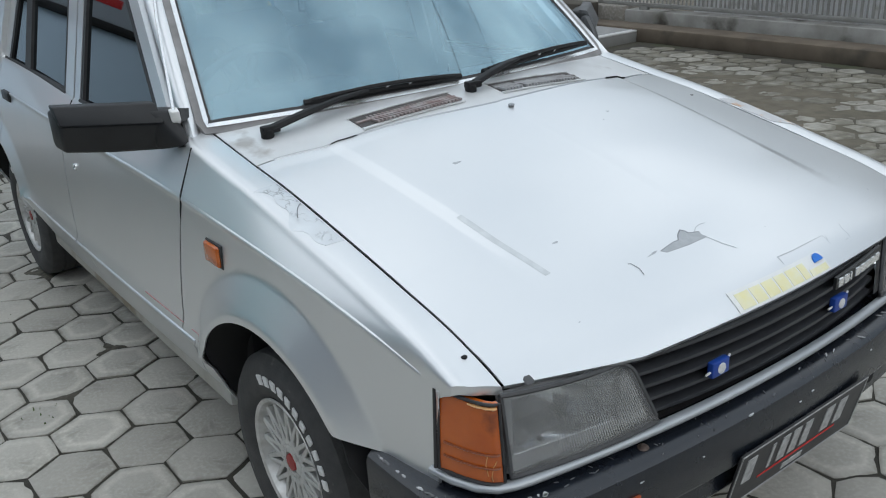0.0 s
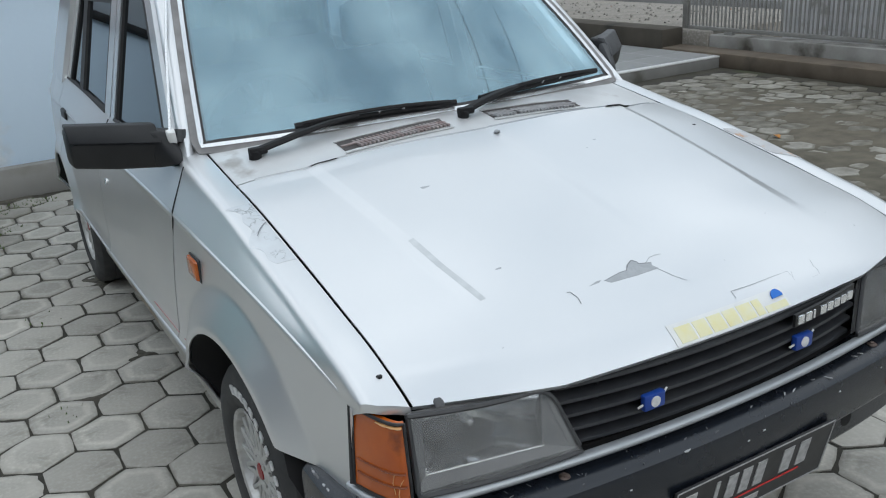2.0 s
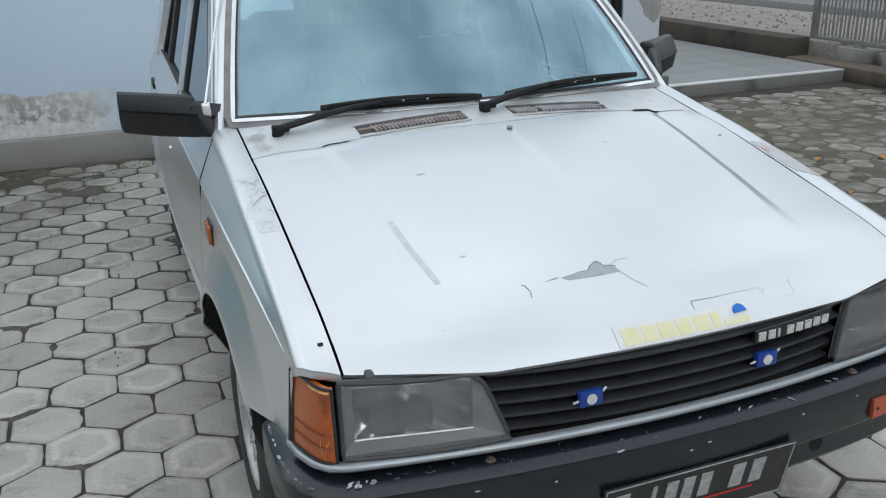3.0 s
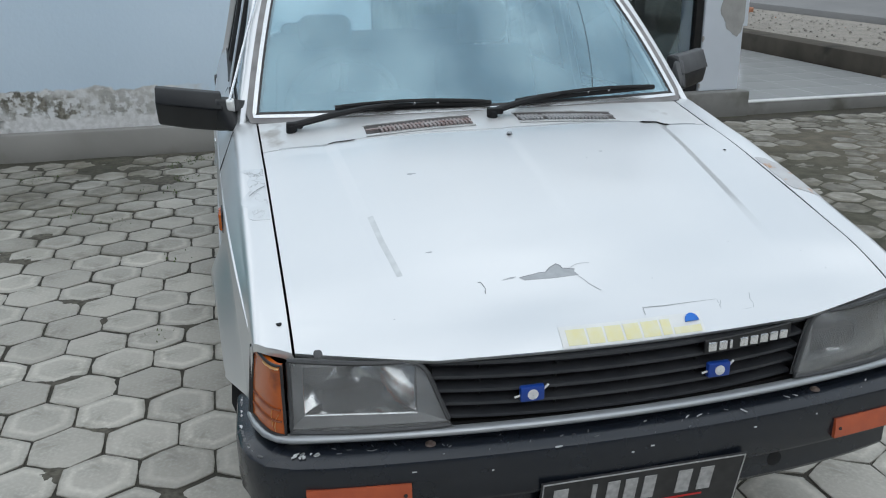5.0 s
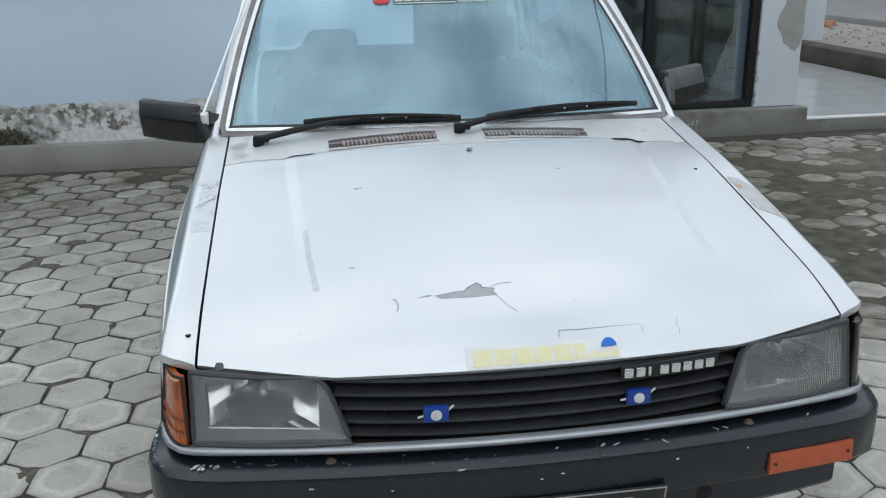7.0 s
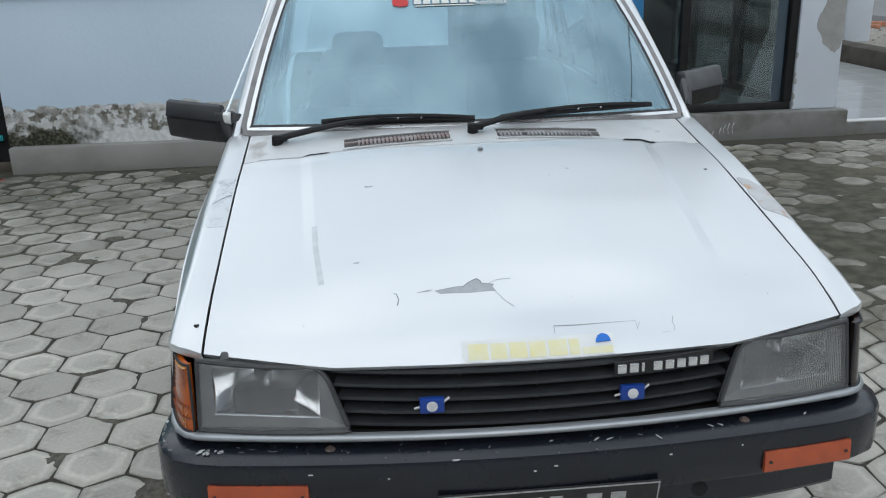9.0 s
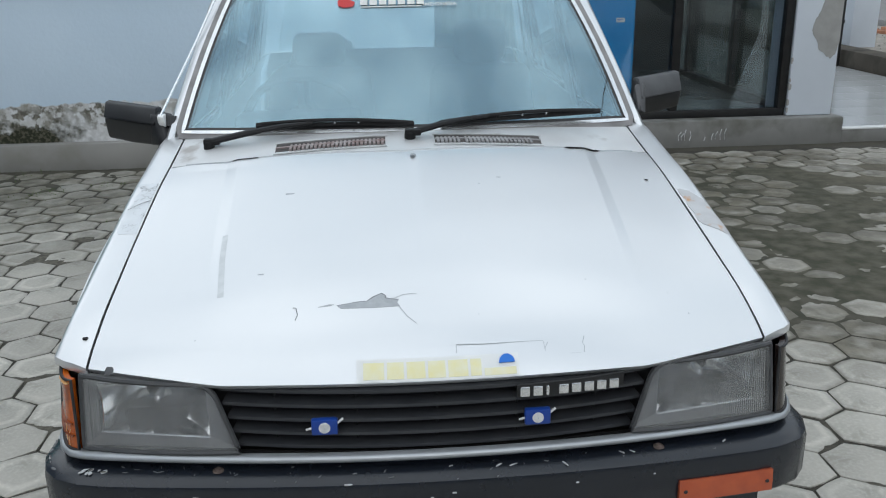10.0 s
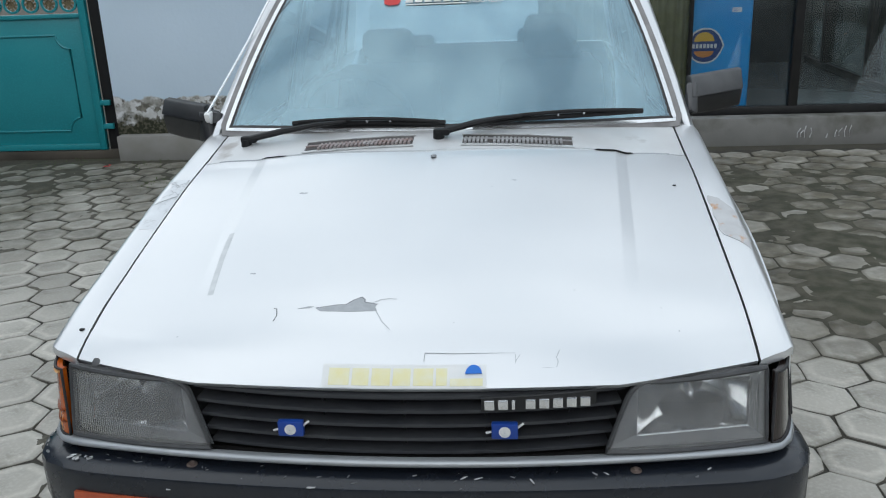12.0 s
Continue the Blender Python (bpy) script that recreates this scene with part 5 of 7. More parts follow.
for x in (-0.208, 0.184):
    y = front_y(x, 0.041)
    bd = part("clip_badge", rbox(x - 0.024, x + 0.024, y - 0.006, y + 0.008, 0.583, 0.614, 0.003), M_BLUE, grille, "small blue clip-on badge with a white disc")
    part("white_disc", moved(lathe([(0.0, 0.0105), (-0.002, 0.0105), (-0.0035, 0.0005)], 18, "y"), x, y - 0.006, 0.5985), M_WHITE, bd)
    part("tie", tube([(x + 0.022, y, 0.603), (x + 0.034, y + 0.002, 0.612)], 0.0022, 6), M_WHITE, bd, "white cable-tie end")
    part("tie", tube([(x - 0.022, y, 0.596), (x - 0.034, y + 0.002, 0.592)], 0.0022, 6), M_WHITE, bd, "white cable-tie end")

# silver moulding under the lamps
mp = [(s * x, y, z) for s, seq in ((-1, ((0.730, 0.222, 0.536), (0.722, 0.175, 0.536), (0.706, 0.132, 0.537), (0.684, 0.106, 0.538), (0.660, 0.094, 0.539))),) for x, y, z in seq]
mid = [(x, 0.026 + 0.062 * (x / 0.65) ** 2, 0.541) for x in np.linspace(-0.635, 0.635, 41)]
path = mp + mid + [(-x, y, z) for x, y, z in mp[::-1]]
part("moulding", sweep(path, [(-0.012, -0.007), (-0.012, 0.006), (0.003, 0.006), (0.007, 0.002), (0.007, -0.003), (0.003, -0.007)]), M_DULLTRIM, car, "dull silver moulding under grille and lamps", sharp=60)
part("lower_panel", sheet([[(x, 0.075 + float(bow(x)) * 0.9, z) for x in np.linspace(-0.68, 0.68, 31)] for z in (0.38, 0.46, 0.53)], 0.004), M_GAP, car, "dark lower front panel")

# front bumper, wrapped round to the wheel arches
def bumper_y(x):
    """The bumper's front face."""
    return -0.006 + 0.045 * (abs(x) / 0.62) ** 2


def bumper_top(back):
    """Height of the bumper's upper face at a distance behind its front."""
    return float(np.interp(back, (0.0, 0.003, 0.012, 0.030, 0.060), (0.493, 0.503, 0.511, 0.517, 0.520)))


bp_left = [(-0.757, 0.385, -0.016), (-0.760, 0.30, -0.012), (-0.762, 0.22, -0.006), (-0.757, 0.155, 0), (-0.740, 0.106, 0), (-0.712, 0.072, 0), (-0.664, 0.050, 0)]
bp_mid = [(x, bumper_y(x), 0) for x in np.linspace(-0.61, 0.61, 33)]
bp_path = bp_left + bp_mid + [(-x, y, z) for x, y, z in bp_left[::-1]]
SECTION = [(-0.105, 0.516), (-0.060, 0.520), (-0.030, 0.517), (-0.012, 0.511), (-0.003, 0.503), (0.0, 0.493), (0.0, 0.416), (-0.004, 0.408), (-0.05, 0.404), (-0.10, 0.406)]
bumper = part("front_bumper", sweep(bp_path, SECTION), M_BUMPER, car, "black painted bumper, scuffed and chipped", sharp=28)


def skirt_y(x):
    return 0.026 + 0.05 * (abs(x) / 0.62) ** 3


part("lower_skirt", sweep([(x, skirt_y(x), 0) for x in np.linspace(-0.64, 0.64, 33)],
                          [(-0.03, 0.410), (-0.004, 0.410), (0.0, 0.404), (0.0, 0.342), (-0.006, 0.332), (-0.03, 0.332)]), M_BUMPER, bumper, "black lower bumper skirt", sharp=28)
for s in (-1, 1):
    x0, x1 = 0.452, 0.644
    ys = [bumper_y(x) for x in (x0, x1)]
    v, f = sheet([[(s * x, ys[0] + (ys[1] - ys[0]) * (x - x0) / (x1 - x0) - 0.008 + 0.003 * (k == 2), z) for x in np.linspace(x0, x1, 7)] for k, z in enumerate((0.418, 0.440, 0.462))], 0.012, s > 0)
    bl = part("bumper_lamp", (v, f), M_ORANGE2, bumper, "faded orange-red bumper lamp")
    for xs in (x0 + 0.012, x1 - 0.012):
        yy = ys[0] + (ys[1] - ys[0]) * (xs - x0) / (x1 - x0) - 0.009
        part("lamp_screw", moved(lathe([(0.0, 0.004), (-0.002, 0.003), (-0.001, 0.0004)], 8, "y"), s * xs, yy, 0.440), M_RUBBER, bl)
for x in (-0.407, 0.419):
    part("bolt", moved(join(lathe([(0.0, 0.0105), (0.002, 0.010), (0.0025, 0.005)], 16, "z"), lathe([(0.001, 0.0055), (0.006, 0.005), (0.0065, 0.0005)], 6, "z")), x, 0.050, bumper_top(0.050 - bumper_y(x)) - 0.0004), M_BOLT, bumper, "rusty bolt head")


# scuffs on the bumper's upper face and edge
rng = random.Random(11)


def scuff(x, y, z, l, w, a):
    c, s_ = math.cos(a), math.sin(a)
    pts = [(-0.5, -0.3), (-0.1, -0.5), (0.4, -0.35), (0.5, 0.2), (0.05, 0.5), (-0.4, 0.25)]
    pts = [(p * l * (1 + rng.uniform(-0.2, 0.2)), q * w * (1 + rng.uniform(-0.3, 0.3))) for p, q in pts]
    v = [(x + p * c - q * s_, y + p * s_ + q * c, z + h) for h in (0.0010, -0.0006) for p, q in pts]
    n = len(pts)
    return v, [tuple(range(n)), tuple(range(2 * n - 1, n - 1, -1))] + [(i, (i + 1) % n, n + (i + 1) % n, n + i) for i in range(n)]


for x, back, l, w, a in ((0.11, 0.026, 0.020, 0.003, 0.6), (0.135, 0.024, 0.018, 0.003, 0.4), (0.230, 0.020, 0.026, 0.003, -1.1), (0.345, 0.030, 0.012, 0.003, -0.8), (0.365, 0.030, 0.010, 0.002, -0.7),
                         (-0.168, 0.004, 0.020, 0.005, 0.1), (0.02, 0.030, 0.010, 0.002, 0.3), (0.55, 0.030, 0.012, 0.003, 0.7)):
    part("scuff", scuff(x, bumper_y(x) + back, bumper_top(back), l, w, a), M_SCUFF, bumper)
for x, z, l in ((-0.02, 0.470, 0.006), (0.02, 0.478, 0.008), (0.25, 0.48, 0.006), (0.40, 0.482, 0.004), (-0.45, 0.482, 0.010), (-0.30, 0.47, 0.005)):
    part("scuff", rbox(x, x + l, bumper_y(x) - 0.0012, bumper_y(x) + 0.003, z, z + 0.003, 0.001), M_SCUFF, bumper)
rb = random.Random(19)
for k in range(13):
    part("scuff", scuff(-0.639 + rb.gauss(0, 0.013), 0.074 + rb.gauss(0, 0.005), 0.5165, rb.uniform(0.005, 0.014), rb.uniform(0.003, 0.007), rb.uniform(0, 3.1)), M_SCUFF, bumper)
for k in range(16):
    t = rb.random() * 5
    a, b = bp_left[int(t)], bp_left[int(t) + 1]
    d_ = Vector((b[0] - a[0], b[1] - a[1])).normalized()
    x, y = a[0] + (b[0] - a[0]) * (t % 1) - d_.y * 0.012 * (-1 if d_.y < 0 else 1) * -1, a[1] + (b[1] - a[1]) * (t % 1) + abs(d_.x) * 0.012
    part("scuff", scuff(x, y, 0.5108 + a[2] + (b[2] - a[2]) * (t % 1), rb.uniform(0.006, 0.020), rb.uniform(0.003, 0.006), math.atan2(d_.y, d_.x) + rb.uniform(-0.3, 0.3)), M_GREYSCUFF if k % 3 else M_SCUFF, bumper)
for k in range(34):
    x, back = rb.uniform(-0.60, 0.60), rb.uniform(0.004, 0.045)
    part("scuff", scuff(x, bumper_y(x) + back, bumper_top(back), rb.uniform(0.002, 0.012), rb.uniform(0.001, 0.0022), rb.uniform(0, 3.1)), M_GREYSCUFF, bumper)
part("tow_hole", moved(lathe([(0.0, 0.017), (-0.001, 0.017), (-0.001, 0.0005)], 18, "y"), 0.33, skirt_y(0.33) - 0.0005, 0.376), M_GAP, bumper, "round dark tow hole")

# number plate, leaning back under the bumper: plain bars only
def on_plate(x0, x1, z0, z1, up, thick=0.0016):
    """A flat piece on the plate's face; z runs from its lower to its upper edge."""
    return sheet([[(x, -0.012 + 0.22 * (0.433 - z) - up, z) for x in np.linspace(x0, x1, 3)] for z in (z0, z1)], thick, True)


plate = part("number_plate", on_plate(-0.205, 0.233, 0.298, 0.433, 0.0, 0.004), M_PLATE, car, "black number plate with plain pale bars and a red line")
for a in ((-0.202, 0.230, 0.4285, 0.431), (-0.202, 0.230, 0.300, 0.3025), (-0.202, -0.1995, 0.3025, 0.4285), (0.2275, 0.230, 0.3025, 0.4285)):
    part("plate_border", on_plate(*a, 0.0014), M_PLATEPALE, plate)
for x0, w in ((-0.178, 0.030), (-0.098, 0.010), (-0.066, 0.026), (-0.028, 0.026), (0.012, 0.026), (0.086, 0.030), (0.134, 0.030)):
    part("plate_bar", on_plate(x0, x0 + w, 0.352, 0.412, 0.0016), M_PLATEPALE, plate)
part("red_line", on_plate(-0.12, 0.15, 0.338, 0.342, 0.0014), M_RED, plate)
part("plate_bar", on_plate(-0.03, 0.04, 0.312, 0.326, 0.0014), M_PLATEPALE, plate)

# cowl air vents
for s, xa, xb in ((-1, -0.366, -0.072), (1, 0.062, 0.352)):
    zf = lambda x, y: float(hood_z(x, y, False))
    y0, y1 = 0.930, 1.000
    vent = part("cowl_vent", sheet([[(x, y, zf(x, y) + 0.0015) for x in np.linspace(xa, xb, 9)] for y in (y0, (y0 + y1) / 2, y1)], 0.003, True), M_VENTBACK, car, "weathered brown cowl air vent" if s < 0 else "weathered grey cowl air vent")
    m = (xa + xb) / 2
    for a, b, c, d in ((xa - 0.004, xb + 0.004, y0 - 0.005, y0 + 0.003), (xa - 0.004, xb + 0.004, y1 - 0.003, y1 + 0.005)):
        part("vent_rim", sheet([[(x, y, zf(x, y) + 0.0038) for x in np.linspace(a, b, 9)] for y in (c, d)], 0.003, True), M_COWL, vent)
    part("vent_rim", sheet([[(x, y, zf(x, y) + 0.005) for x in np.linspace(xa, xb, 9)] for y in (0.961, 0.969)], 0.004, True), M_VENTRED if s < 0 else M_VENTGREY, vent)
    for i in range(26):
        x = xa + 0.008 + (xb - xa - 0.016) * i / 25
        if s < 0 and i in (0, 1, 2):
            continue
        if s > 0 and i in (6, 24, 25):
            continue
        part("vent_slat", moved(rbox(-0.0034, 0.0034, y0, y1, -0.002, 0.0042, 0.0008, 1), x, 0, zf(x, 0.965) + 0.001 + 0), M_VENTRED if s < 0 else M_VENTGREY, vent)
part("washer_jet", moved(join(lathe([(0.0, 0.0075), (0.004, 0.007), (0.0065, 0.004), (0.007, 0.0004)], 12, "z"), rbox(-0.004, 0.004, -0.009, 0.0, 0.001, 0.006, 0.0015)), -0.004, 0.829, float(hood_z(0, 0.829))), M_DULLTRIM, hood, "small washer jet")
part("bonnet_hole", moved(lathe([(0.0, 0.0045), (0.0008, 0.0045), (0.001, 0.0004)], 10, "z"), 0.583, 0.741, float(hood_z(0.583, 0.741))), M_GAP, hood, "small dark hole")

# wipers
WN = Vector((0, -0.66, 0.75))
M_WIPER = material("satin_black_wiper", (0.006, 0.0062, 0.007), 0.55, var=(0.011, 0.011, 0.012), scale=30, spec=0.3)


def wiper(pivot, knee, tip0, tip1):
    w = part("wiper", join(moved(lathe([(-0.015, 0.016), (0.012, 0.015), (0.018, 0.009), (0.019, 0.0005)], 14, "z"), *pivot),
                           hull([(pivot[0] + dx, pivot[1] + dy, pivot[2] + dz) for dx in (-0.014, 0.030) for dy in (-0.012, 0.012) for dz in (0.004, 0.022)], 0.004)), M_WIPER, car, "black windscreen wiper")
    p = Vector(pivot) + Vector((0.01, 0, 0.014))
    k, a, b = Vector(knee), Vector(tip0), Vector(tip1)
    arm = [p, p.lerp(k, 0.35) + Vector((0, -0.002, 0.005)), p.lerp(k, 0.7) + Vector((0, -0.002, 0.006)), k]
    part("arm", tube(arm, [0.0135, 0.0130, 0.0100, 0.0065], 8, 0.7), M_WIPER, w)
    part("blade", tube([a.lerp(b, t) + WN * 0.004 for t in np.linspace(0, 1, 12)], 0.0078, 6), M_WIPER, w)
    bridge = [a.lerp(b, t) + WN * (0.008 + 0.016 * math.sin(math.pi * t)) for t in np.linspace(0.04, 0.96, 14)]
    part("blade_bridge", tube(bridge, 0.0052, 6), M_WIPER, w)
    for t in (0.2, 0.35, 0.5, 0.65, 0.8):
        part("claw", tube([a.lerp(b, t) + WN * 0.004, a.lerp(b, t) + WN * (0.008 + 0.016 * math.sin(math.pi * (0.04 + 0.92 * t)))], 0.0045, 6), M_CHROME if t in (0.5, 0.65) else M_WIPER, w)
    return w


wiper((-0.556, 1.046, 0.922), (-0.27, 1.058, 0.978), (-0.43, 1.094, 0.966), (0.010, 1.045, 0.968))
wiper((-0.004, 0.985, 0.944), (0.22, 1.052, 0.984), (0.085, 1.045, 0.968), (0.553, 1.120, 0.975))


# door mirrors
def mirror(s, lift, x_in, x_out, back_, ridge, cap_mat, lab):
    """A boxy shell: a sloping upper bevel over a tall front face, on a short foot at the door's corner."""
    z0, z1 = 0.888 + lift, 0.992 + lift
    y_at = lambda x: 1.188 + back_ + (x - 0.722) * 0.857
    pts = []
    for x, lo, hi, mid, deep in ((x_in, 0.006, 0.006, ridge - 0.002, 0.115), ((x_in + x_out) / 2, 0.002, 0.003, ridge, 0.105), (x_out, 0.004, -0.002, ridge + 0.002, 0.088)):
        y = y_at(x)
        pts += [(s * x, y, z0 + mid), (s * (x - (0.004 if x == x_out else 0)), y + 0.014, z0 + lo), (s * x, y + 0.040, z1 + hi), (s * x, y + deep, z1 + hi - 0.002), (s * x, y + deep, z0 + lo + 0.002)]
    h = part("door_mirror", hull(pts, 0.009, 3), M_MIRRORCASE, car, lab, sharp=40)
    part("cap", hull([(s * x, y_at(x) - 0.0045 + back, z) for x in (x_in + 0.001, x_out - 0.001) for back, z in ((0.001, z0 + ridge - 0.001), (0.006, z0 + ridge - 0.002), (0.040, z1 + 0.0095), (0.080, z1 + 0.0095))], 0.004, 2), cap_mat, h, "upper bevel", sharp=40)
    part("mount", hull([(s * x, y, z) for x, y, z in ((0.694, 1.150 + back_, z0 + 0.022), (0.716, 1.160 + back_, z0 + 0.018), (0.716, 1.205 + back_, z1 - 0.008), (0.690, 1.25, z1 - 0.008), (x_in + 0.02, y_at(x_in) + 0.010, z0 + 0.008), (x_in + 0.02, y_at(x_in) + 0.030, z1 - 0.004), (x_in + 0.02, y_at(x_in) + 0.10, z0 + 0.012), (0.700, 1.29, z0 + 0.024), (x_in + 0.02, y_at(x_in) + 0.10, z1 - 0.006))], 0.007, 2), cap_mat, h, sharp=40)
    part("mirror_glass", sheet([[(s * (x_in + 0.014 + (x_out - x_in - 0.024) * t), y_at(x_in) + 0.117 + (y_at(x_out) + 0.089 - y_at(x_in) - 0.115) * t, z) for t in np.linspace(0, 1, 5)] for z in (z0 + 0.014, z1 - 0.010)], 0.003), M_REFLECTOR, h, "mirror glass")
    return h


mirror(-1, 0.0, 0.735, 0.927, 0.0, 0.073, M_MIRRORCASE, "faded black door mirror")
mirror(1, 0.046, 0.706, 0.884, 0.050, 0.060, M_FADED, "black door mirror with a sun-greyed upper bevel")

# aerial on the windscreen pillar
aerial = part("aerial", hull([(-0.700, 1.185, 0.958), (-0.722, 1.19, 0.960), (-0.700, 1.205, 0.992), (-0.724, 1.20, 0.990), (-0.705, 1.175, 0.985), (-0.722, 1.18, 0.985), (-0.702, 1.20, 0.945)], 0.003), M_STICKER, car, "chrome aerial with a white base")
part("rod", tube([(-0.714, 1.190, 0.985), (-0.637, 1.415, 1.17), (-0.560, 1.60, 1.36)], 0.0038, 8), M_CHROME, aerial, "chrome aerial rod")
part("aerial_clip", tube([(-0.69, 1.20, 0.955), (-0.685, 1.205, 0.985)], 0.014, 8), M_GREYPLASTIC, aerial)

# side markers
for s in (-1, 1):
    x = float(side_x(0.955, 0.715))
    mk = part("side_marker", rbox(*sorted((s * (x - 0.006), s * (x + 0.0105))), 0.920, 0.992, 0.690, 0.738, 0.006, 3), M_ORANGE, car, "small amber side marker")
    part("marker_base", rbox(*sorted((s * (x - 0.004), s * (x + 0.003))), 0.914, 0.994, 0.686, 0.742, 0.003), M_RUBBER, mk)

# wheels
TR, RR_ = 0.260, 0.156
tyre_me = mesh_from("tyre", *lathe([(-0.075, RR_ - 0.004), (-0.088, RR_ + 0.012), (-0.092, RR_ + 0.045), (-0.086, TR - 0.022), (-0.070, TR - 0.004), (-0.045, TR), (-0.030, TR), (-0.028, TR - 0.006), (-0.022, TR - 0.006),
                                    (-0.020, TR), (0.020, TR), (0.022, TR - 0.006), (0.028, TR - 0.006), (0.030, TR), (0.045, TR), (0.070, TR - 0.004), (0.086, TR - 0.022), (0.092, RR_ + 0.045), (0.088, RR_ + 0.012), (0.075, RR_ - 0.004)], 64, "x", True))
tyre_me.materials.append(M_TYRE)
rim_shape = [lathe([(-0.08, RR_ - 0.002), (-0.084, RR_ - 0.004), (-0.080, RR_ - 0.012), (-0.062, RR_ - 0.020), (-0.045, RR_ - 0.028), (0.06, RR_ - 0.03), (0.08, RR_ - 0.004)], 48, "x"),
             lathe([(-0.050, 0.045), (-0.066, 0.044), (-0.072, 0.034), (-0.073, 0.024), (-0.068, 0.022), (-0.068, 0.0005)], 32, "x")]
rim_me = mesh_from("rim", *join(*rim_shape))
rim_me.materials.append(M_RIM)
spoke_me = mesh_from("spoke", *hull([(-0.070, dy, 0.040) for dy in (-0.0065, 0.0065)] + [(-0.052, dy, 0.040) for dy in (-0.0065, 0.0065)] + [(-0.072, dy, RR_ - 0.016) for dy in (-0.0045, 0.0045)] + [(-0.050, dy, RR_ - 0.018) for dy in (-0.004, 0.004)], 0.0015, 1))
spoke_me.materials.append(M_RIM)
hub_me = mesh_from("hub", *lathe([(0.07, 0.10), (-0.01, 0.115), (-0.018, 0.11), (-0.018, 0.0005)], 28, "x"))
hub_me.materials.append(M_GAP)
nut_me = mesh_from("wheel_nut", *lathe([(-0.060, 0.009), (-0.074, 0.009), (-0.076, 0.0005)], 6, "x"))
nut_me.materials.append(M_RIM)
cap_me = mesh_from("centre_cap", *lathe([(-0.068, 0.021), (-0.075, 0.019), (-0.076, 0.0005)], 20, "x"))
cap_me.materials.append(material("red_centre_cap", (0.30, 0.02, 0.02), 0.4))
letter_me = mesh_from("raised_block", *rbox(-0.0945, -0.0895, -0.0108, 0.0108, -0.0125, 0.0125, 0.003, 2))
letter_me.materials.append(M_WHITE)
spoke_turns = [(k * 360 / 16, tilt) for k in range(16) for tilt in (-30, 30)]
for s, y, front in ((-1, 0.765, True), (1, 0.765, True), (-1, 3.075, False), (1, 3.075, False)):
    wh = new("wheel", hub_me)
    wh.parent, wh.matrix_parent_inverse = car, Matrix.Translation(car.location).inverted()
    wh.matrix_basis = Matrix.Translation((s * (0.660 if front else 0.652), y, TR)) @ (Matrix.Rotation(math.pi, 4, "Z") if s > 0 else Matrix.Identity(4))
    wh["label"] = "mesh-spoked alloy wheel with a worn black tyre"
    for nm, me in (("tyre", tyre_me), ("rim", rim_me), ("centre_cap", cap_me)):
        o = new(nm, me)
        o.parent = wh
    for a, tilt in spoke_turns:
        o = new("spoke", spoke_me)
        o.parent = wh
        o.matrix_basis = Matrix.Rotation(radians(a), 4, "X") @ Matrix.Translation((0, 0, 0.04)) @ Matrix.Rotation(radians(tilt), 4, "X") @ Matrix.Translation((0, 0, -0.04))
    for k in range(4):
        o = new("wheel_nut", nut_me)
        o.parent = wh
        o.matrix_basis = Matrix.Rotation(radians(45 + 90 * k), 4, "X") @ Matrix.Translation((0, 0, 0.032))
    for k in range(11):
        o = new("raised_block", letter_me)
        o.parent = wh
        a = 18 - 9.2 * k
        o.matrix_basis = Matrix.Rotation(radians(-a if s < 0 else -a), 4, "X") @ Matrix.Translation((-0.0005, 0, 0.2105)) @ Matrix.Rotation(radians(-6), 4, "Y")
        if k == 0:
            o["label"] = "raised white tyre marking block"

# marks on the paint
def on_hood(poly, lift=0.0006, thick=0.0012):
    """A thin flake laid on the bonnet, from an outline in plan."""
    n = len(poly)
    v = [(x, y, float(hood_z(x, y)) + dents(x, y) + lift) for x, y in poly] + [(x, y, float(hood_z(x, y)) + dents(x, y) + lift - thick) for x, y in poly]
    return v, [tuple(range(n)), tuple(range(2 * n - 1, n - 1, -1))] + [(i, (i + 1) % n, n + (i + 1) % n, n + i) for i in range(n)]


def hood_line(pts, r=0.0012):
    out = []
    for a, b in zip(pts, pts[1:]):
        out += [(a[0] + (b[0] - a[0]) * t, a[1] + (b[1] - a[1]) * t) for t in np.linspace(0, 1, 5)[:-1]]
    out.append(pts[-1])
    return tube([(x, y, float(hood_z(x, y)) + dents(x, y) + 0.0003) for x, y in out], r, 5, 0.5)


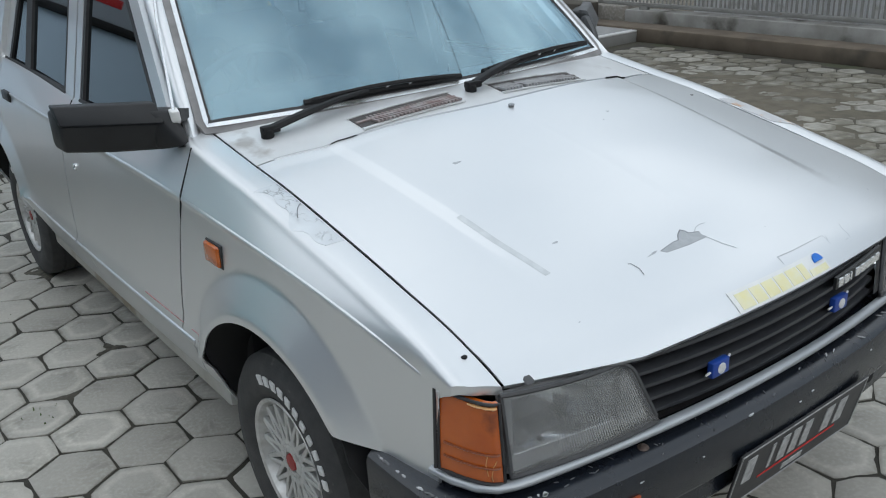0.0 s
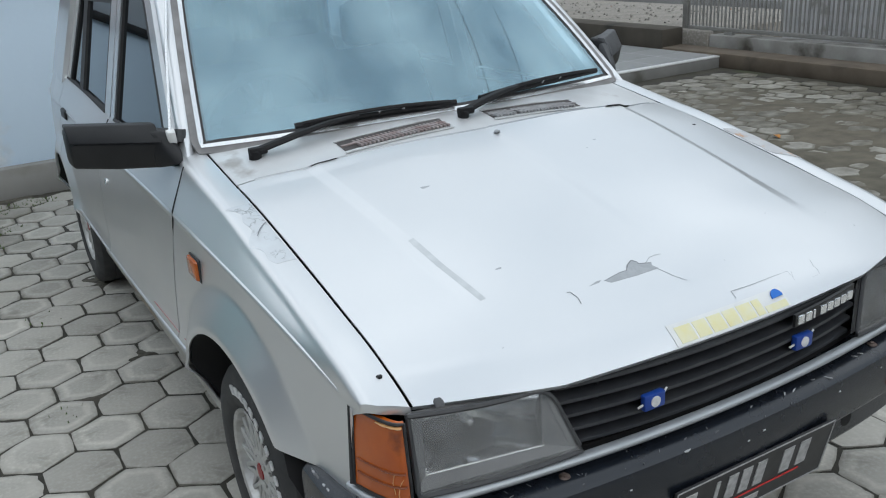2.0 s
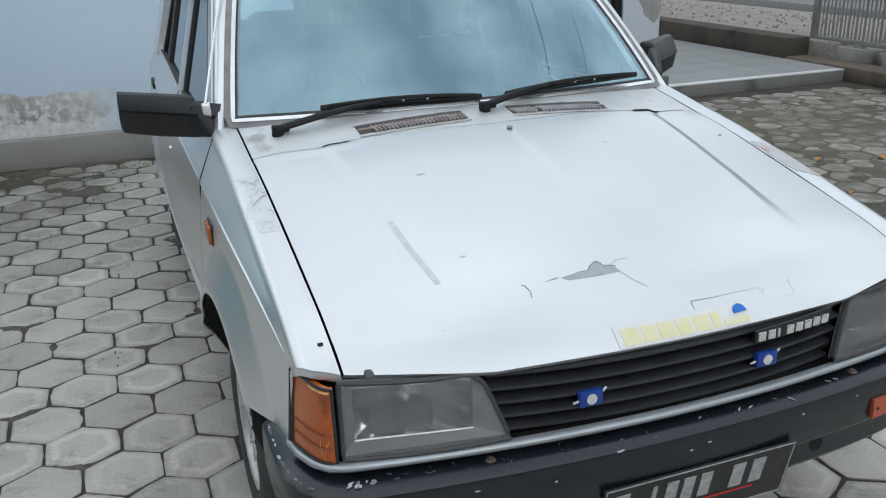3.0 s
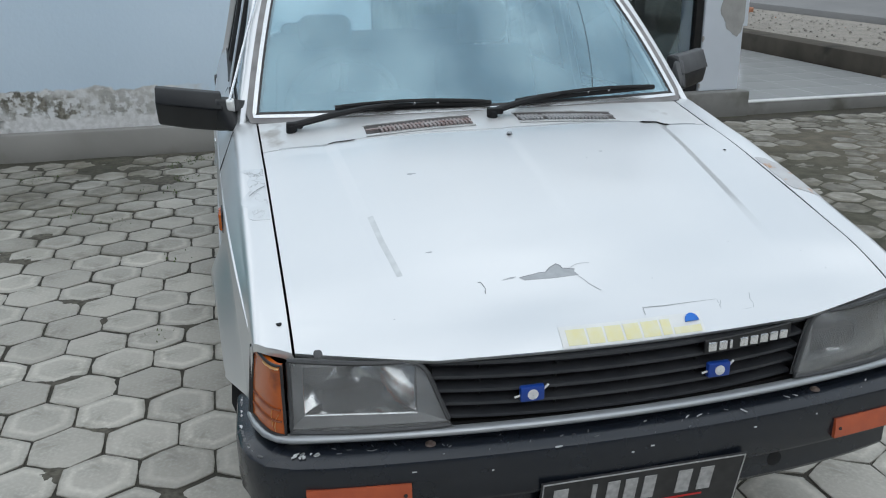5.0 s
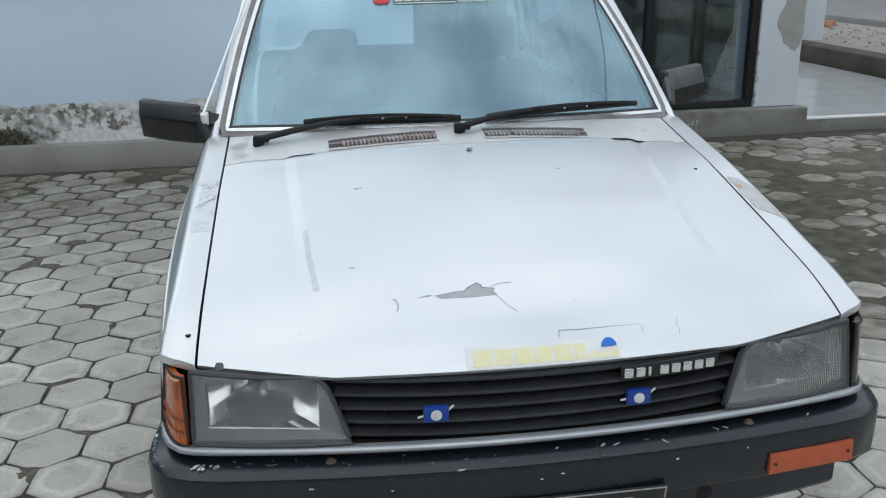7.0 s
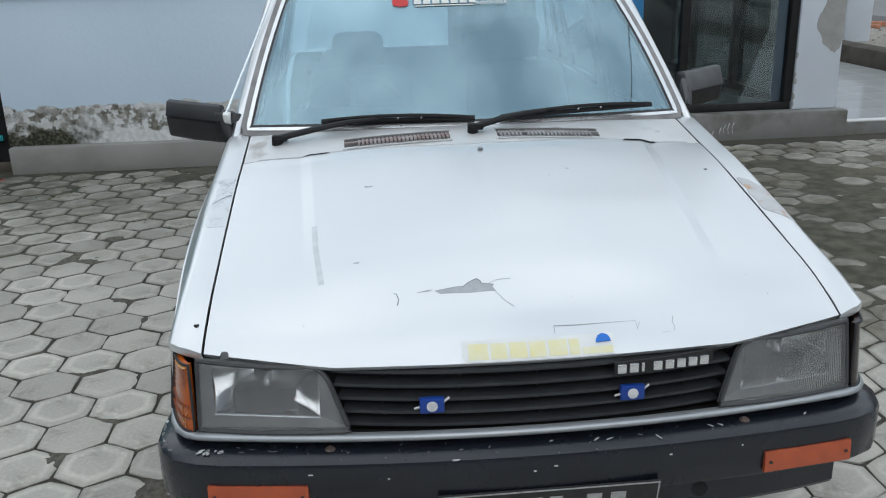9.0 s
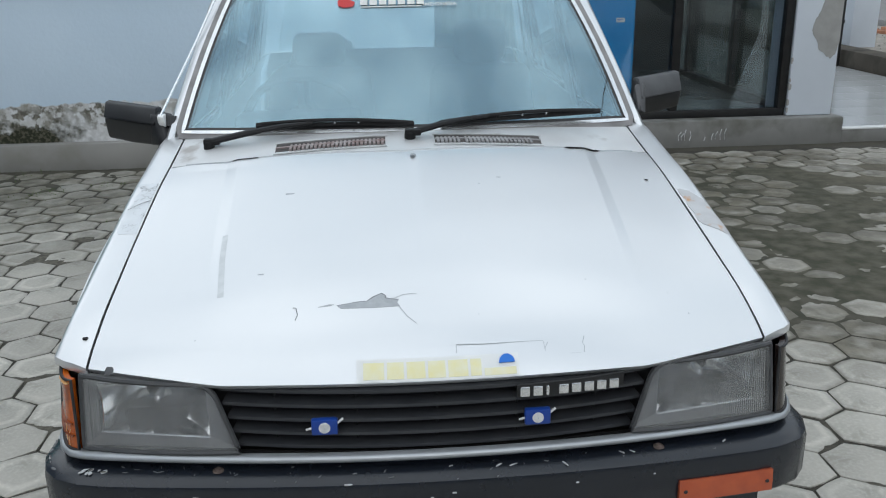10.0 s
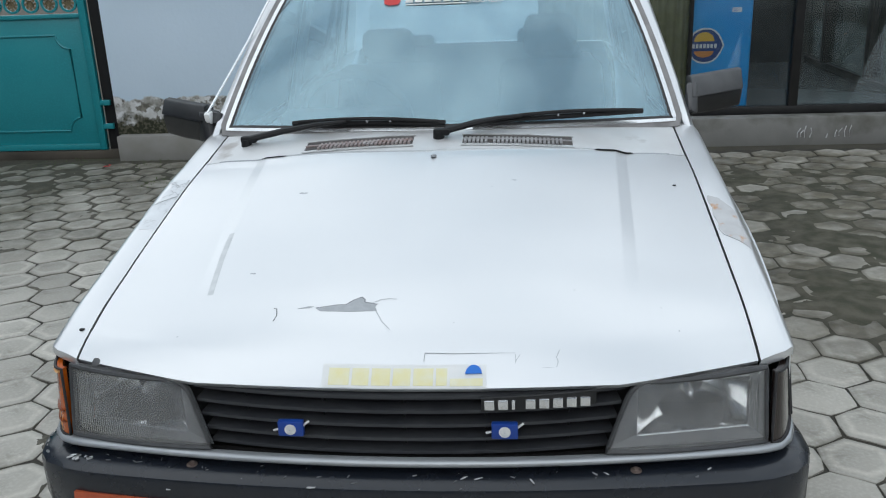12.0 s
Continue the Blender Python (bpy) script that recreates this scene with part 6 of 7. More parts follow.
part("flaked_patch", on_hood([(-0.183, 0.2105), (-0.140, 0.2165), (-0.125, 0.216), (-0.112, 0.228), (-0.0955, 0.2360), (-0.0885, 0.2295), (-0.088, 0.2225), (-0.0625, 0.2155), (-0.066, 0.208), (-0.0605, 0.1975), (-0.113, 0.197), (-0.174, 0.2015)]), M_PRIMER, hood, "flaked patch of bare grey primer")
part("flaked_patch", on_hood([(-0.2195, 0.2105), (-0.198, 0.2155), (-0.1885, 0.2143), (-0.196, 0.2110)]), M_PRIMER, hood)
for pts, r in ((((-0.183, 0.2105), (-0.140, 0.2170), (-0.125, 0.2165)), 0.0010), (((-0.125, 0.216), (-0.112, 0.228), (-0.0955, 0.2363), (-0.0885, 0.2295), (-0.088, 0.2225), (-0.0625, 0.2155)), 0.0014),
               (((-0.0725, 0.2195), (-0.055, 0.2290), (-0.040, 0.2308), (-0.026, 0.2292)), 0.0007), (((-0.0648, 0.2002), (-0.052, 0.178), (-0.049, 0.171), (-0.0305, 0.1512)), 0.0007),
               (((-0.268, 0.2155), (-0.262, 0.2140), (-0.258, 0.196), (-0.262, 0.182)), 0.0010), (((0.0385, 0.0905), (0.0392, 0.1052), (0.089, 0.1049), (0.2039, 0.1107), (0.2048, 0.091)), 0.0007),
               (((0.2038, 0.0953), (0.212, 0.1076)), 0.0008), (((0.2775, 0.0895), (0.2808, 0.099), (0.2781, 0.1068), (0.2837, 0.1199)), 0.0008), (((0.205, 0.083), (0.2724, 0.0891)), 0.0005)):
    part("paint_crack", hood_line(pts, r), M_CRACK if r > 0.0009 else M_PRIMER, hood)
M_DULLED = material("dulled_paint", (0.56, 0.58, 0.59), 0.48, 0.6, var=(0.66, 0.68, 0.69), scale=40)
rows = []
for y in np.linspace(0.271, 0.499, 24):
    xm = float(np.interp(y, (0.271, 0.40, 0.499), (-0.415, -0.429, -0.435)))
    rows.append([(x, y, float(hood_z(x, y)) + dents(x, y) + 0.0004) for x in np.linspace(xm - 0.0062, xm + 0.0062, 9)])
part("worn_streak", sheet(rows, 0.0008, True), M_DULLED, hood, "dull worn streak")
rng = random.Random(5)
for _ in range(6):
    x, y = rng.uniform(-0.6, 0.6), rng.uniform(0.16, 0.84)
    part("paint_chip", on_hood(blob(x, y, 0.0016 * rng.uniform(0.5, 1.2), 0.0012 * rng.uniform(0.5, 1.5), 8, rng.random(), 0.3), 0.0002, 0.0008), M_PRIMER, hood)
for x, y, a in ((-0.3065, 0.6644, 0.010), (-0.34, 0.33, 0.006), (0.20, 0.70, 0.005)):
    part("paint_chip", on_hood(blob(x, y, a, a * 0.45, 10, x, 0.3), 0.0003, 0.0008), M_PRIMER, hood)
part("lamp_clip", hull([(-0.612, 0.126, 0.690), (-0.588, 0.122, 0.691), (-0.606, 0.130, 0.7015), (-0.594, 0.128, 0.7015), (-0.608, 0.116, 0.690), (-0.592, 0.114, 0.691)], 0.002), M_FADED, hood, "grey retaining clip")

# advertising sticker: plain yellow blocks and a blue half disc
def on_lip(x0, x1, s0, s1, lift):
    """A flap on the bonnet's front roll; s runs up the roll in metres."""
    ys = np.linspace(0.0, 0.104, 60)
    rows = []
    for s in np.linspace(s0, s1, 6):
        row = []
        for x in np.linspace(x0, x1, 9):
            yy = ys + float(lip(x))
            zz = np.array([float(hood_z(x, y, False)) for y in yy])
            arc = np.concatenate([[0], np.cumsum(np.hypot(np.diff(yy), np.diff(zz)))])
            y = float(np.interp(s, arc, yy))
            row.append((x, y - lift * 0.7, float(hood_z(x, y, False)) + lift))
        rows.append(row)
    return sheet(rows, 0.0010, True)


stick = part("sticker", on_lip(-0.146, 0.152, 0.001, 0.046, 0.0011), M_STICKER, hood, "faded white sticker with plain yellow blocks")
for i, (a, b) in enumerate(((-0.134, -0.096), (-0.091, -0.060), (-0.055, -0.021), (-0.016, 0.016), (0.021, 0.057), (0.062, 0.082), (0.087, 0.146))):
    part("yellow_block", on_lip(a, b, 0.005 if i != 6 else 0.004, 0.038 if i != 6 else 0.018, 0.0017), M_YELLOW, stick)
dome = [(0.1295 + 0.0147 * math.cos(a), 0.069 + 0.0135 * math.sin(a)) for a in np.linspace(0, math.pi, 12)]
part("blue_dome", ([(x, y + float(bow(x)) - 0.003, float(hood_z(x, y + float(bow(x)), False)) + 0.0042) for x, y in dome] + [(x, y + float(bow(x)) - 0.001, float(hood_z(x, y + float(bow(x)), False)) + 0.0018) for x, y in dome],
     [tuple(range(12)), tuple(range(23, 11, -1))] + [(i, (i + 1) % 12, 12 + (i + 1) % 12, 12 + i) for i in range(12)]), M_BLUEPRINT, stick)


def wing_z(x, y, s=1):
    """The wing's upper surface."""
    cz = float(crease_z(y))
    xc, zg = float(side_x(y, cz)), float(hood_z(XG + GAP, y, False))
    line = sorted(shoulder(t, xc, cz, zg) for t in np.linspace(0, 1, 41))
    return float(np.interp(abs(x), [p[0] for p in line], [p[1] for p in line]))


rows = []
for y in np.linspace(0.47, 0.70, 18):
    lo = float(np.interp(y, (0.47, 0.50, 0.52, 0.55, 0.70), (0.92, 0.50, 0.12, 0.02, 0.02))) + 0.03 * math.sin(90 * y)
    hi = float(np.interp(y, (0.47, 0.52, 0.58, 0.64, 0.69, 0.70), (0.96, 0.98, 0.90, 0.78, 0.45, 0.12))) + 0.05 * math.sin(61 * y + 1)
    xs = [XG + 0.007 + 0.060 * (lo + (hi - lo) * k / 6) for k in range(7)]
    rows.append([(x, y, wing_z(x, y) + 0.0012) for x in xs])
part("rust_patch", sheet(rows, 0.003, True), M_RUST, fr_, "bare grey patch with orange rust")
def crazed_paint():
    """Silver paint crazed by the sun into irregular curling flakes."""
    m = material("crazed_silver_paint", (0.722, 0.75, 0.772), 0.42, 0.66, var=(0.66, 0.68, 0.70), scale=22, coat=0.25)
    n, l = m.node_tree.nodes, m.node_tree.links
    b = n["Principled BSDF"]
    src = b.inputs["Base Color"].links[0].from_socket
    co = n.new("ShaderNodeTexCoord").outputs["Object"]
    wob = n.new("ShaderNodeTexNoise")
    wob.inputs["Scale"].default_value = 60
    l.new(co, wob.inputs["Vector"])
    add = n.new("ShaderNodeMixRGB")
    add.blend_type = "ADD"
    add.inputs[0].default_value = 0.03
    l.new(co, add.inputs[1])
    l.new(wob.outputs["Color"], add.inputs[2])
    vor = n.new("ShaderNodeTexVoronoi")
    vor.feature = "DISTANCE_TO_EDGE"
    vor.inputs["Scale"].default_value = 46
    l.new(add.outputs[0], vor.inputs["Vector"])
    line = n.new("ShaderNodeMapRange")
    line.inputs[1].default_value, line.inputs[2].default_value, line.inputs[3].default_value, line.inputs[4].default_value = 0.0, 0.075, 1.0, 0.0
    l.new(vor.outputs["Distance"], line.inputs[0])
    where = n.new("ShaderNodeTexNoise")
    where.inputs["Scale"].default_value, where.inputs["Detail"].default_value = 19, 3
    l.new(co, where.inputs["Vector"])
    gate = n.new("ShaderNodeMapRange")
    gate.inputs[1].default_value, gate.inputs[2].default_value = 0.50, 0.62
    l.new(where.outputs["Fac"], gate.inputs[0])
    mul = n.new("ShaderNodeMath")
    mul.operation = "MULTIPLY"
    l.new(line.outputs[0], mul.inputs[0])
    l.new(gate.outputs[0], mul.inputs[1])
    mx = n.new("ShaderNodeMixRGB")
    mx.inputs[2].default_value = (0.36, 0.365, 0.37, 1)
    l.new(mul.outputs[0], mx.inputs[0])
    l.new(src, mx.inputs[1])
    l.new(mx.outputs[0], b.inputs["Base Color"])
    bp = n.new("ShaderNodeBump")
    bp.invert = True
    bp.inputs["Strength"].default_value, bp.inputs["Distance"].default_value = 0.7, 0.003
    l.new(mul.outputs[0], bp.inputs["Height"])
    l.new(bp.outputs[0], b.inputs["Normal"])
    return m


rows = []
for y in np.linspace(0.575, 0.83, 26):
    edge = 0.046 + 0.010 * math.sin(31 * y) + 0.006 * math.sin(77 * y)
    rows.append([(-(XG + 0.006 + edge * k / 8), y, wing_z(XG + 0.006 + edge * k / 8, y) + 0.0007) for k in range(9)])
part("crazed_patch", sheet(rows, 0.0012, False), crazed_paint(), fl, "crazed and flaking silver paint")
part("paint_crack", tube([(-(XG + 0.006 + 0.008 * k), 0.735 - 0.006 * k - 0.0012 * k * k, wing_z(-(XG + 0.006 + 0.008 * k), 0.735 - 0.006 * k) + 0.0014) for k in range(6)], 0.0010, 5, 0.5), M_CRACK, fl, "open paint crack")
part("wing_hole", moved(lathe([(-0.002, 0.0055), (0.0012, 0.0055), (0.0014, 0.0004)], 10, "z"), -0.663, 0.205, wing_z(-0.663, 0.205)), M_GAP, fl, "small dark hole")

# red and white lettering strip at the windscreen's top edge
ring_pts = [Vector(ws_point(u, v)) for u, v in blob(-0.315, 0.80, 0.045, 0.036, 22, 9, 0.2)]
part("screen_emblem", ([tuple(p + WN * 0.004) for p in ring_pts] + [tuple(p + WN * 0.002) for p in ring_pts], [tuple(range(22)), tuple(range(43, 21, -1))] + [(i, (i + 1) % 22, 22 + (i + 1) % 22, 22 + i) for i in range(22)]), M_RED, ws, "red emblem on the windscreen")
part("screen_bar", ws_patch(-0.232, 0.10, 0.764, 0.770), M_WHITE, ws, "white underline on the windscreen")
for k in range(7):
    part("screen_block", ws_patch(-0.235 + 0.052 * k, -0.195 + 0.052 * k, 0.782, 0.84), M_WHITE, ws, "plain white block" if k == 0 else "")
txt = bpy.data.curves.new("word", "FONT")
txt.body, txt.size, txt.extrude, txt.align_x = "INDONESIA", 0.020, 0.0006, "LEFT"
tmp = new("word", txt)
bpy.context.view_layer.update()
word_me = bpy.data.meshes.new_from_object(tmp)
bpy.data.objects.remove(tmp)
word_me.materials.clear()
word_me.materials.append(M_WHITE)
word = new("word", word_me)
word.parent = ws
pw = Vector(ws_point(0.11, 0.764)) + Vector((0, -0.66, 0.75)) * 0.004
pd = Vector(ws_point(0.30, 0.764)) - Vector(ws_point(0.11, 0.764))
word.matrix_basis = Matrix.Translation(pw) @ Matrix.Rotation(math.atan2(pd.y, pd.x), 4, "Z") @ Matrix.Rotation(radians(41), 4, "X")

# cabin
dash = part("dashboard", hull([(s * 0.63, y, z) for s in (-1, 1) for y, z in ((1.10, 0.62), (1.14, 0.90), (1.30, 0.925), (1.44, 0.90), (1.47, 0.72), (1.40, 0.60))], 0.02, 3), M_DASH, car, "dark vinyl dashboard")
part("instrument_hood", hull([(-0.33 + dx, y, z) for dx in (-0.19, 0.19) for y, z in ((1.24, 0.91), (1.30, 0.965), (1.44, 0.955), (1.46, 0.88))], 0.015, 3), M_DASH, dash)
wheel_pts = [(0.185 * math.cos(a), 0.185 * math.sin(a), 0) for a in np.linspace(0, 2 * math.pi, 41)]
sw = part("steering_wheel", join(tube(wheel_pts, 0.013, 8), tube([(-0.18, 0, 0), (0, -0.02, -0.02), (0.18, 0, 0)], 0.014, 8), tube([(0, -0.17, 0), (0, -0.02, -0.02)], 0.014, 8), moved(lathe([(-0.03, 0.05), (0.0, 0.045), (0.006, 0.001)], 16, "z"), 0, -0.02, -0.01),
                                 tube([(0, -0.02, -0.02), (0, -0.02, -0.22)], 0.02, 8)), M_DASH, car, "black steering wheel")
sw.matrix_basis = Matrix.Translation((-0.34, 1.60, 0.885)) @ Matrix.Rotation(radians(-62), 4, "X") @ Matrix.Rotation(math.pi, 4, "Y")


def seat(x, y, w, name, lab, top=1.0):
    s_ = part(name, join(rbox(x - w, x + w, y - 0.42, y + 0.05, 0.40, 0.58, 0.05, 3), hull([(x + dx, yy, z) for dx in (-w, w) for yy, z in ((y - 0.02, 0.55), (y + 0.12, 0.55))] + [(x + dx * 0.85, yy, z) for dx in (-w, w) for yy, z in ((y + 0.14, top), (y + 0.23, top - 0.01))], 0.04, 3)), M_SEAT, car, lab)
    return s_


for x in (-0.315, 0.335):
    st = seat(x, 2.05, 0.235, "front_seat", "grey cloth front seat")
    part("headrest", rbox(x - 0.105, x + 0.105, 2.20, 2.29, 1.00, 1.130 + (0.04 if x > 0 else 0), 0.045, 3), M_SEAT, st)
bs = seat(0, 2.82, 0.58, "rear_seat", "grey cloth rear bench", 0.998)
for x in (-0.32, 0.32):
    part("headrest", rbox(x - 0.12, x + 0.12, 2.97, 3.05, 0.97, 1.035 + (0.02 if x > 0 else 0), 0.03, 3), M_SEAT, bs)
part("cabin_floor", rbox(-0.66, 0.66, 1.15, 3.42, 0.30, 0.36, 0.01), M_DASH, car, "dark cabin floor")
part("parcel_shelf", rbox(-0.58, 0.58, 3.06, 3.42, 0.86, 0.885, 0.006), M_DASH, car, "dark parcel shelf")
rv = part("rear_view_mirror", rbox(-0.13, 0.10, 1.515, 1.545, 1.255, 1.315, 0.02, 3), M_DASH, car, "black rear-view mirror")
part("mirror_stalk", tube([(0, 1.53, 1.30), (0, 1.56, 1.345)], 0.008, 8), M_DASH, rv)
part("head_lining", sheet([[(u * 0.525, y, z - 0.03 * abs(u) ** 2.6) for u in np.linspace(-1, 1, 15)] for y, z in ((1.63, 1.335), (2.0, 1.372), (2.5, 1.372), (3.10, 1.31))], 0.004), material("head_lining_vinyl", (0.38, 0.38, 0.37), 0.8), car, "pale head lining")

rwin = [o for o in car.children_recursive if o.name.startswith("rear_window")][0]
part("sticker_ring", tube([(-0.525 + 0.026 * math.cos(a), 3.398 - 0.017 * math.sin(a), 1.021 + 0.024 * math.sin(a)) for a in np.linspace(0, 6.283, 20)], 0.0035, 5), M_WHITE, rwin, "pale ring sticker")

# ---- small things on the ground ----
M_LEAF = material("fallen_orange_leaf", (0.55, 0.24, 0.03), 0.6, var=(0.42, 0.16, 0.03), scale=40)
M_PETAL = material("red_petal", (0.55, 0.05, 0.05), 0.6)
M_WEED = material("weed_green", (0.07, 0.12, 0.03), 0.7, var=(0.11, 0.15, 0.05), scale=20)


def leaf(x, y, a, l, mat, lab, z=0.006):
    pts = [(0, 0), (0.3, 0.22), (0.62, 0.2), (1, 0), (0.62, -0.2), (0.3, -0.22)]
    c, s_ = math.cos(a), math.sin(a)
    v = [(x + l * (p * c - q * s_), y + l * (p * s_ + q * c), z + 0.012 * abs(q) * 4 * l / 0.06 + h) for h in (0.001, 0) for p, q in pts]
    n = 6
    return solo("fallen_leaf", (v, [tuple(range(n)), tuple(range(2 * n - 1, n - 1, -1))] + [(i, (i + 1) % n, n + (i + 1) % n, n + i) for i in range(n)]), mat, lab, "leaf", "fallen leaves")


for x, y, a, l in ((3.06, 2.92, 0.2, 0.085), (3.46, 2.77, 1.2, 0.09), (2.72, 2.30, 0.4, 0.05), (1.08, 3.05, 1.1, 0.05)):
    leaf(x, y, a, l, M_LEAF, "curled orange leaf lying on the paving")
for x, y, a, l in ((-2.86, 4.72, 0.3, 0.05), (-2.82, 4.76, 2.2, 0.04)):
    leaf(x, y, a, l, M_PETAL, "red petal lying by the wall foot")


def weeds(seed, spots):
    """Tufts of small blades growing in the joints."""
    r = random.Random(seed)
    v, f = [], []
    for cx_, cy_, rad, n in spots:
        for _ in range(n):
            a, d = r.uniform(0, 6.28), rad * math.sqrt(r.random())
            x, y = cx_ + d * math.cos(a), cy_ + d * math.sin(a)
            h, w, b = r.uniform(0.003, 0.011), r.uniform(0.0015, 0.004), r.uniform(0, 6.28)
            lx, ly = h * 0.7 * math.cos(b), h * 0.7 * math.sin(b)
            k = len(v)
            v += [(x - w * math.sin(b), y + w * math.cos(b), -0.005), (x + w * math.sin(b), y - w * math.cos(b), -0.005), (x + lx * 0.5 + w * math.sin(b), y + ly * 0.5, h * 0.7), (x + lx, y + ly, h)]
            f += [(k, k + 1, k + 2), (k, k + 2, k + 3)]
    return v, f


me = bpy.data.meshes.new("weeds")
me.from_pydata(*(lambda q: (q[0], [], q[1]))(weeds(2, [(-2.3, 4.2, 0.16, 40), (-1.9, 4.45, 0.12, 30), (-1.15, 4.0, 0.14, 20), (-1.6, 3.6, 0.1, 14), (-1.35, 3.35, 0.1, 12), (-1.0, 2.75, 0.1, 10), (-2.6, 4.85, 0.25, 40), (-0.95, 4.75, 0.10, 60), (-0.78, 4.76, 0.10, 60), (-1.06, 4.60, 0.09, 40), (-1.0, 4.24, 0.10, 50), (-3.25, 4.88, 0.22, 70), (-2.25, 4.32, 0.12, 50), (-1.5, 4.9, 0.3, 30), (-1.05, 1.85, 0.07, 8)])))
me.materials.append(M_WEED)
tagged(new("weeds", me), "small green weeds and moss tufts in the paving joints", "weeds", kind="stuff")

# ---- hexagonal paving ----
def paver_material():
    """Grey concrete block, each of its own shade, worn in rings, with damp and moss over part of the yard."""
    m = material("hexagon_paver", (0.475, 0.455, 0.408), 0.82, var=(0.375, 0.36, 0.32), scale=5, fine=(0.50, 0.485, 0.44), fine_scale=75, bump=0.45, bump_scale=85, stain=(0.29, 0.275, 0.24), stain_scale=6, stain_at=0.61, space="Object")
    n, l = m.node_tree.nodes, m.node_tree.links
    b = n["Principled BSDF"]
    src = b.inputs["Base Color"].links[0].from_socket
    geo = n.new("ShaderNodeNewGeometry")
    sep = n.new("ShaderNodeSeparateXYZ")
    l.new(geo.outputs["Position"], sep.inputs[0])
    rim = n.new("ShaderNodeAttribute")
    rim.attribute_name = "rim"

    def op(kind, a, c, clamp=False):
        x = n.new("ShaderNodeMath")
        x.operation, x.use_clamp = kind, clamp
        for i, v in ((0, a), (1, c)):
            if isinstance(v, (int, float)):
                x.inputs[i].default_value = v
            else:
                l.new(v, x.inputs[i])
        return x.outputs[0]

    def rnd(fac, a, c, lo=0.0, hi=1.0):
        r = n.new("ShaderNodeMapRange")
        for i, v in ((1, a), (2, c), (3, lo), (4, hi)):
            r.inputs[i].default_value = v
        l.new(fac, r.inputs[0])
        return r.outputs[0]

    def noise_w(scale, detail=5):
        t = n.new("ShaderNodeTexNoise")
        t.inputs["Scale"].default_value, t.inputs["Detail"].default_value = scale, detail
        l.new(geo.outputs["Position"], t.inputs["Vector"])
        return t.outputs["Fac"]

    def blend(fac, a, c):
        x = n.new("ShaderNodeMixRGB")
        l.new(fac, x.inputs[0])
        for i, v in ((1, a), (2, c)):
            if isinstance(v, tuple):
                x.inputs[i].default_value = (*v, 1)
            else:
                l.new(v, x.inputs[i])
        return x.outputs[0]

    own = op("FRACT", op("ADD", n.new("ShaderNodeObjectInfo").outputs["Random"], geo.outputs["Random Per Island"]), 0)
    own2 = op("FRACT", op("MULTIPLY", own, 7.31), 0)
    # damp field between the car and the shop front, and along the wall foot
    fx = op("MULTIPLY", rnd(sep.outputs["X"], 0.8, 1.6), rnd(sep.outputs["X"], 7.5, 5.6))
    fy = op("MULTIPLY", rnd(sep.outputs["Y"], 0.9, 1.9), rnd(sep.outputs["Y"], 5.4, 4.3))
    wet = op("ADD", op("MULTIPLY", fx, fy), op("MULTIPLY", op("SUBTRACT", noise_w(1.7), 0.5), 0.9))
    wet = op("MULTIPLY", rnd(wet, 0.22, 0.62), rnd(own2, 0.55, 0.9, 1.0, 0.6))
    foot = op("MULTIPLY", rnd(op("SUBTRACT", sep.outputs["Y"], op("MULTIPLY", sep.outputs["X"], 0.45)), 3.1, 4.9), rnd(sep.outputs["X"], -0.55, -1.3))
    foot = op("MULTIPLY", foot, rnd(noise_w(2.2), 0.30, 0.52, 0.25, 1.0))
    wet = op("MAXIMUM", wet, op("MULTIPLY", foot, 0.92))
    # worn rings of each cast block
    d = op("ADD", rim.outputs["Fac"], op("MULTIPLY", op("SUBTRACT", noise_w(16.0), 0.5), 0.30))
    band = op("MULTIPLY", rnd(d, 0.52, 0.66), rnd(d, 0.86, 0.74))
    wear = n.new("ShaderNodeHueSaturation")
    l.new(op("ADD", op("MULTIPLY", op("MULTIPLY", band, rnd(own2, 0.25, 0.8)), 0.24), 0.95), wear.inputs["Value"])
    l.new(src, wear.inputs["Color"])
    col = wear.outputs[0]
    # dirt crusted along the edges, deeper where the yard stays damp
    crust = op("ADD", d, op("MULTIPLY", wet, 0.24))
    crust = op("ADD", crust, op("MULTIPLY", op("SUBTRACT", noise_w(5.0), 0.5), 0.35))
    col = blend(op("MULTIPLY", rnd(crust, 0.93, 1.10), 0.75), col, (0.155, 0.145, 0.115))
    moss = blend(rnd(noise_w(14.0), 0.4, 0.6), (0.085, 0.075, 0.052), (0.15, 0.135, 0.10))
    col = blend(op("MULTIPLY", wet, rnd(noise_w(9.0), 0.30, 0.55, 0.45, 0.95)), col, moss)
    hs = n.new("ShaderNodeHueSaturation")
    l.new(rnd(own, 0, 1, 0.86, 1.12), hs.inputs["Value"])
    l.new(col, hs.inputs["Color"])
    l.new(hs.outputs[0], b.inputs["Base Color"])
    l.new(rnd(wet, 0, 1, 0.82, 0.55), b.inputs["Roughness"])
    return m


M_PAVER = paver_material()
PW, PR = 0.2125, 0.184
rng = random.Random(21)
PAVER_FRAC = [0.0] + [0.80] * 12 + [1.0] * 24


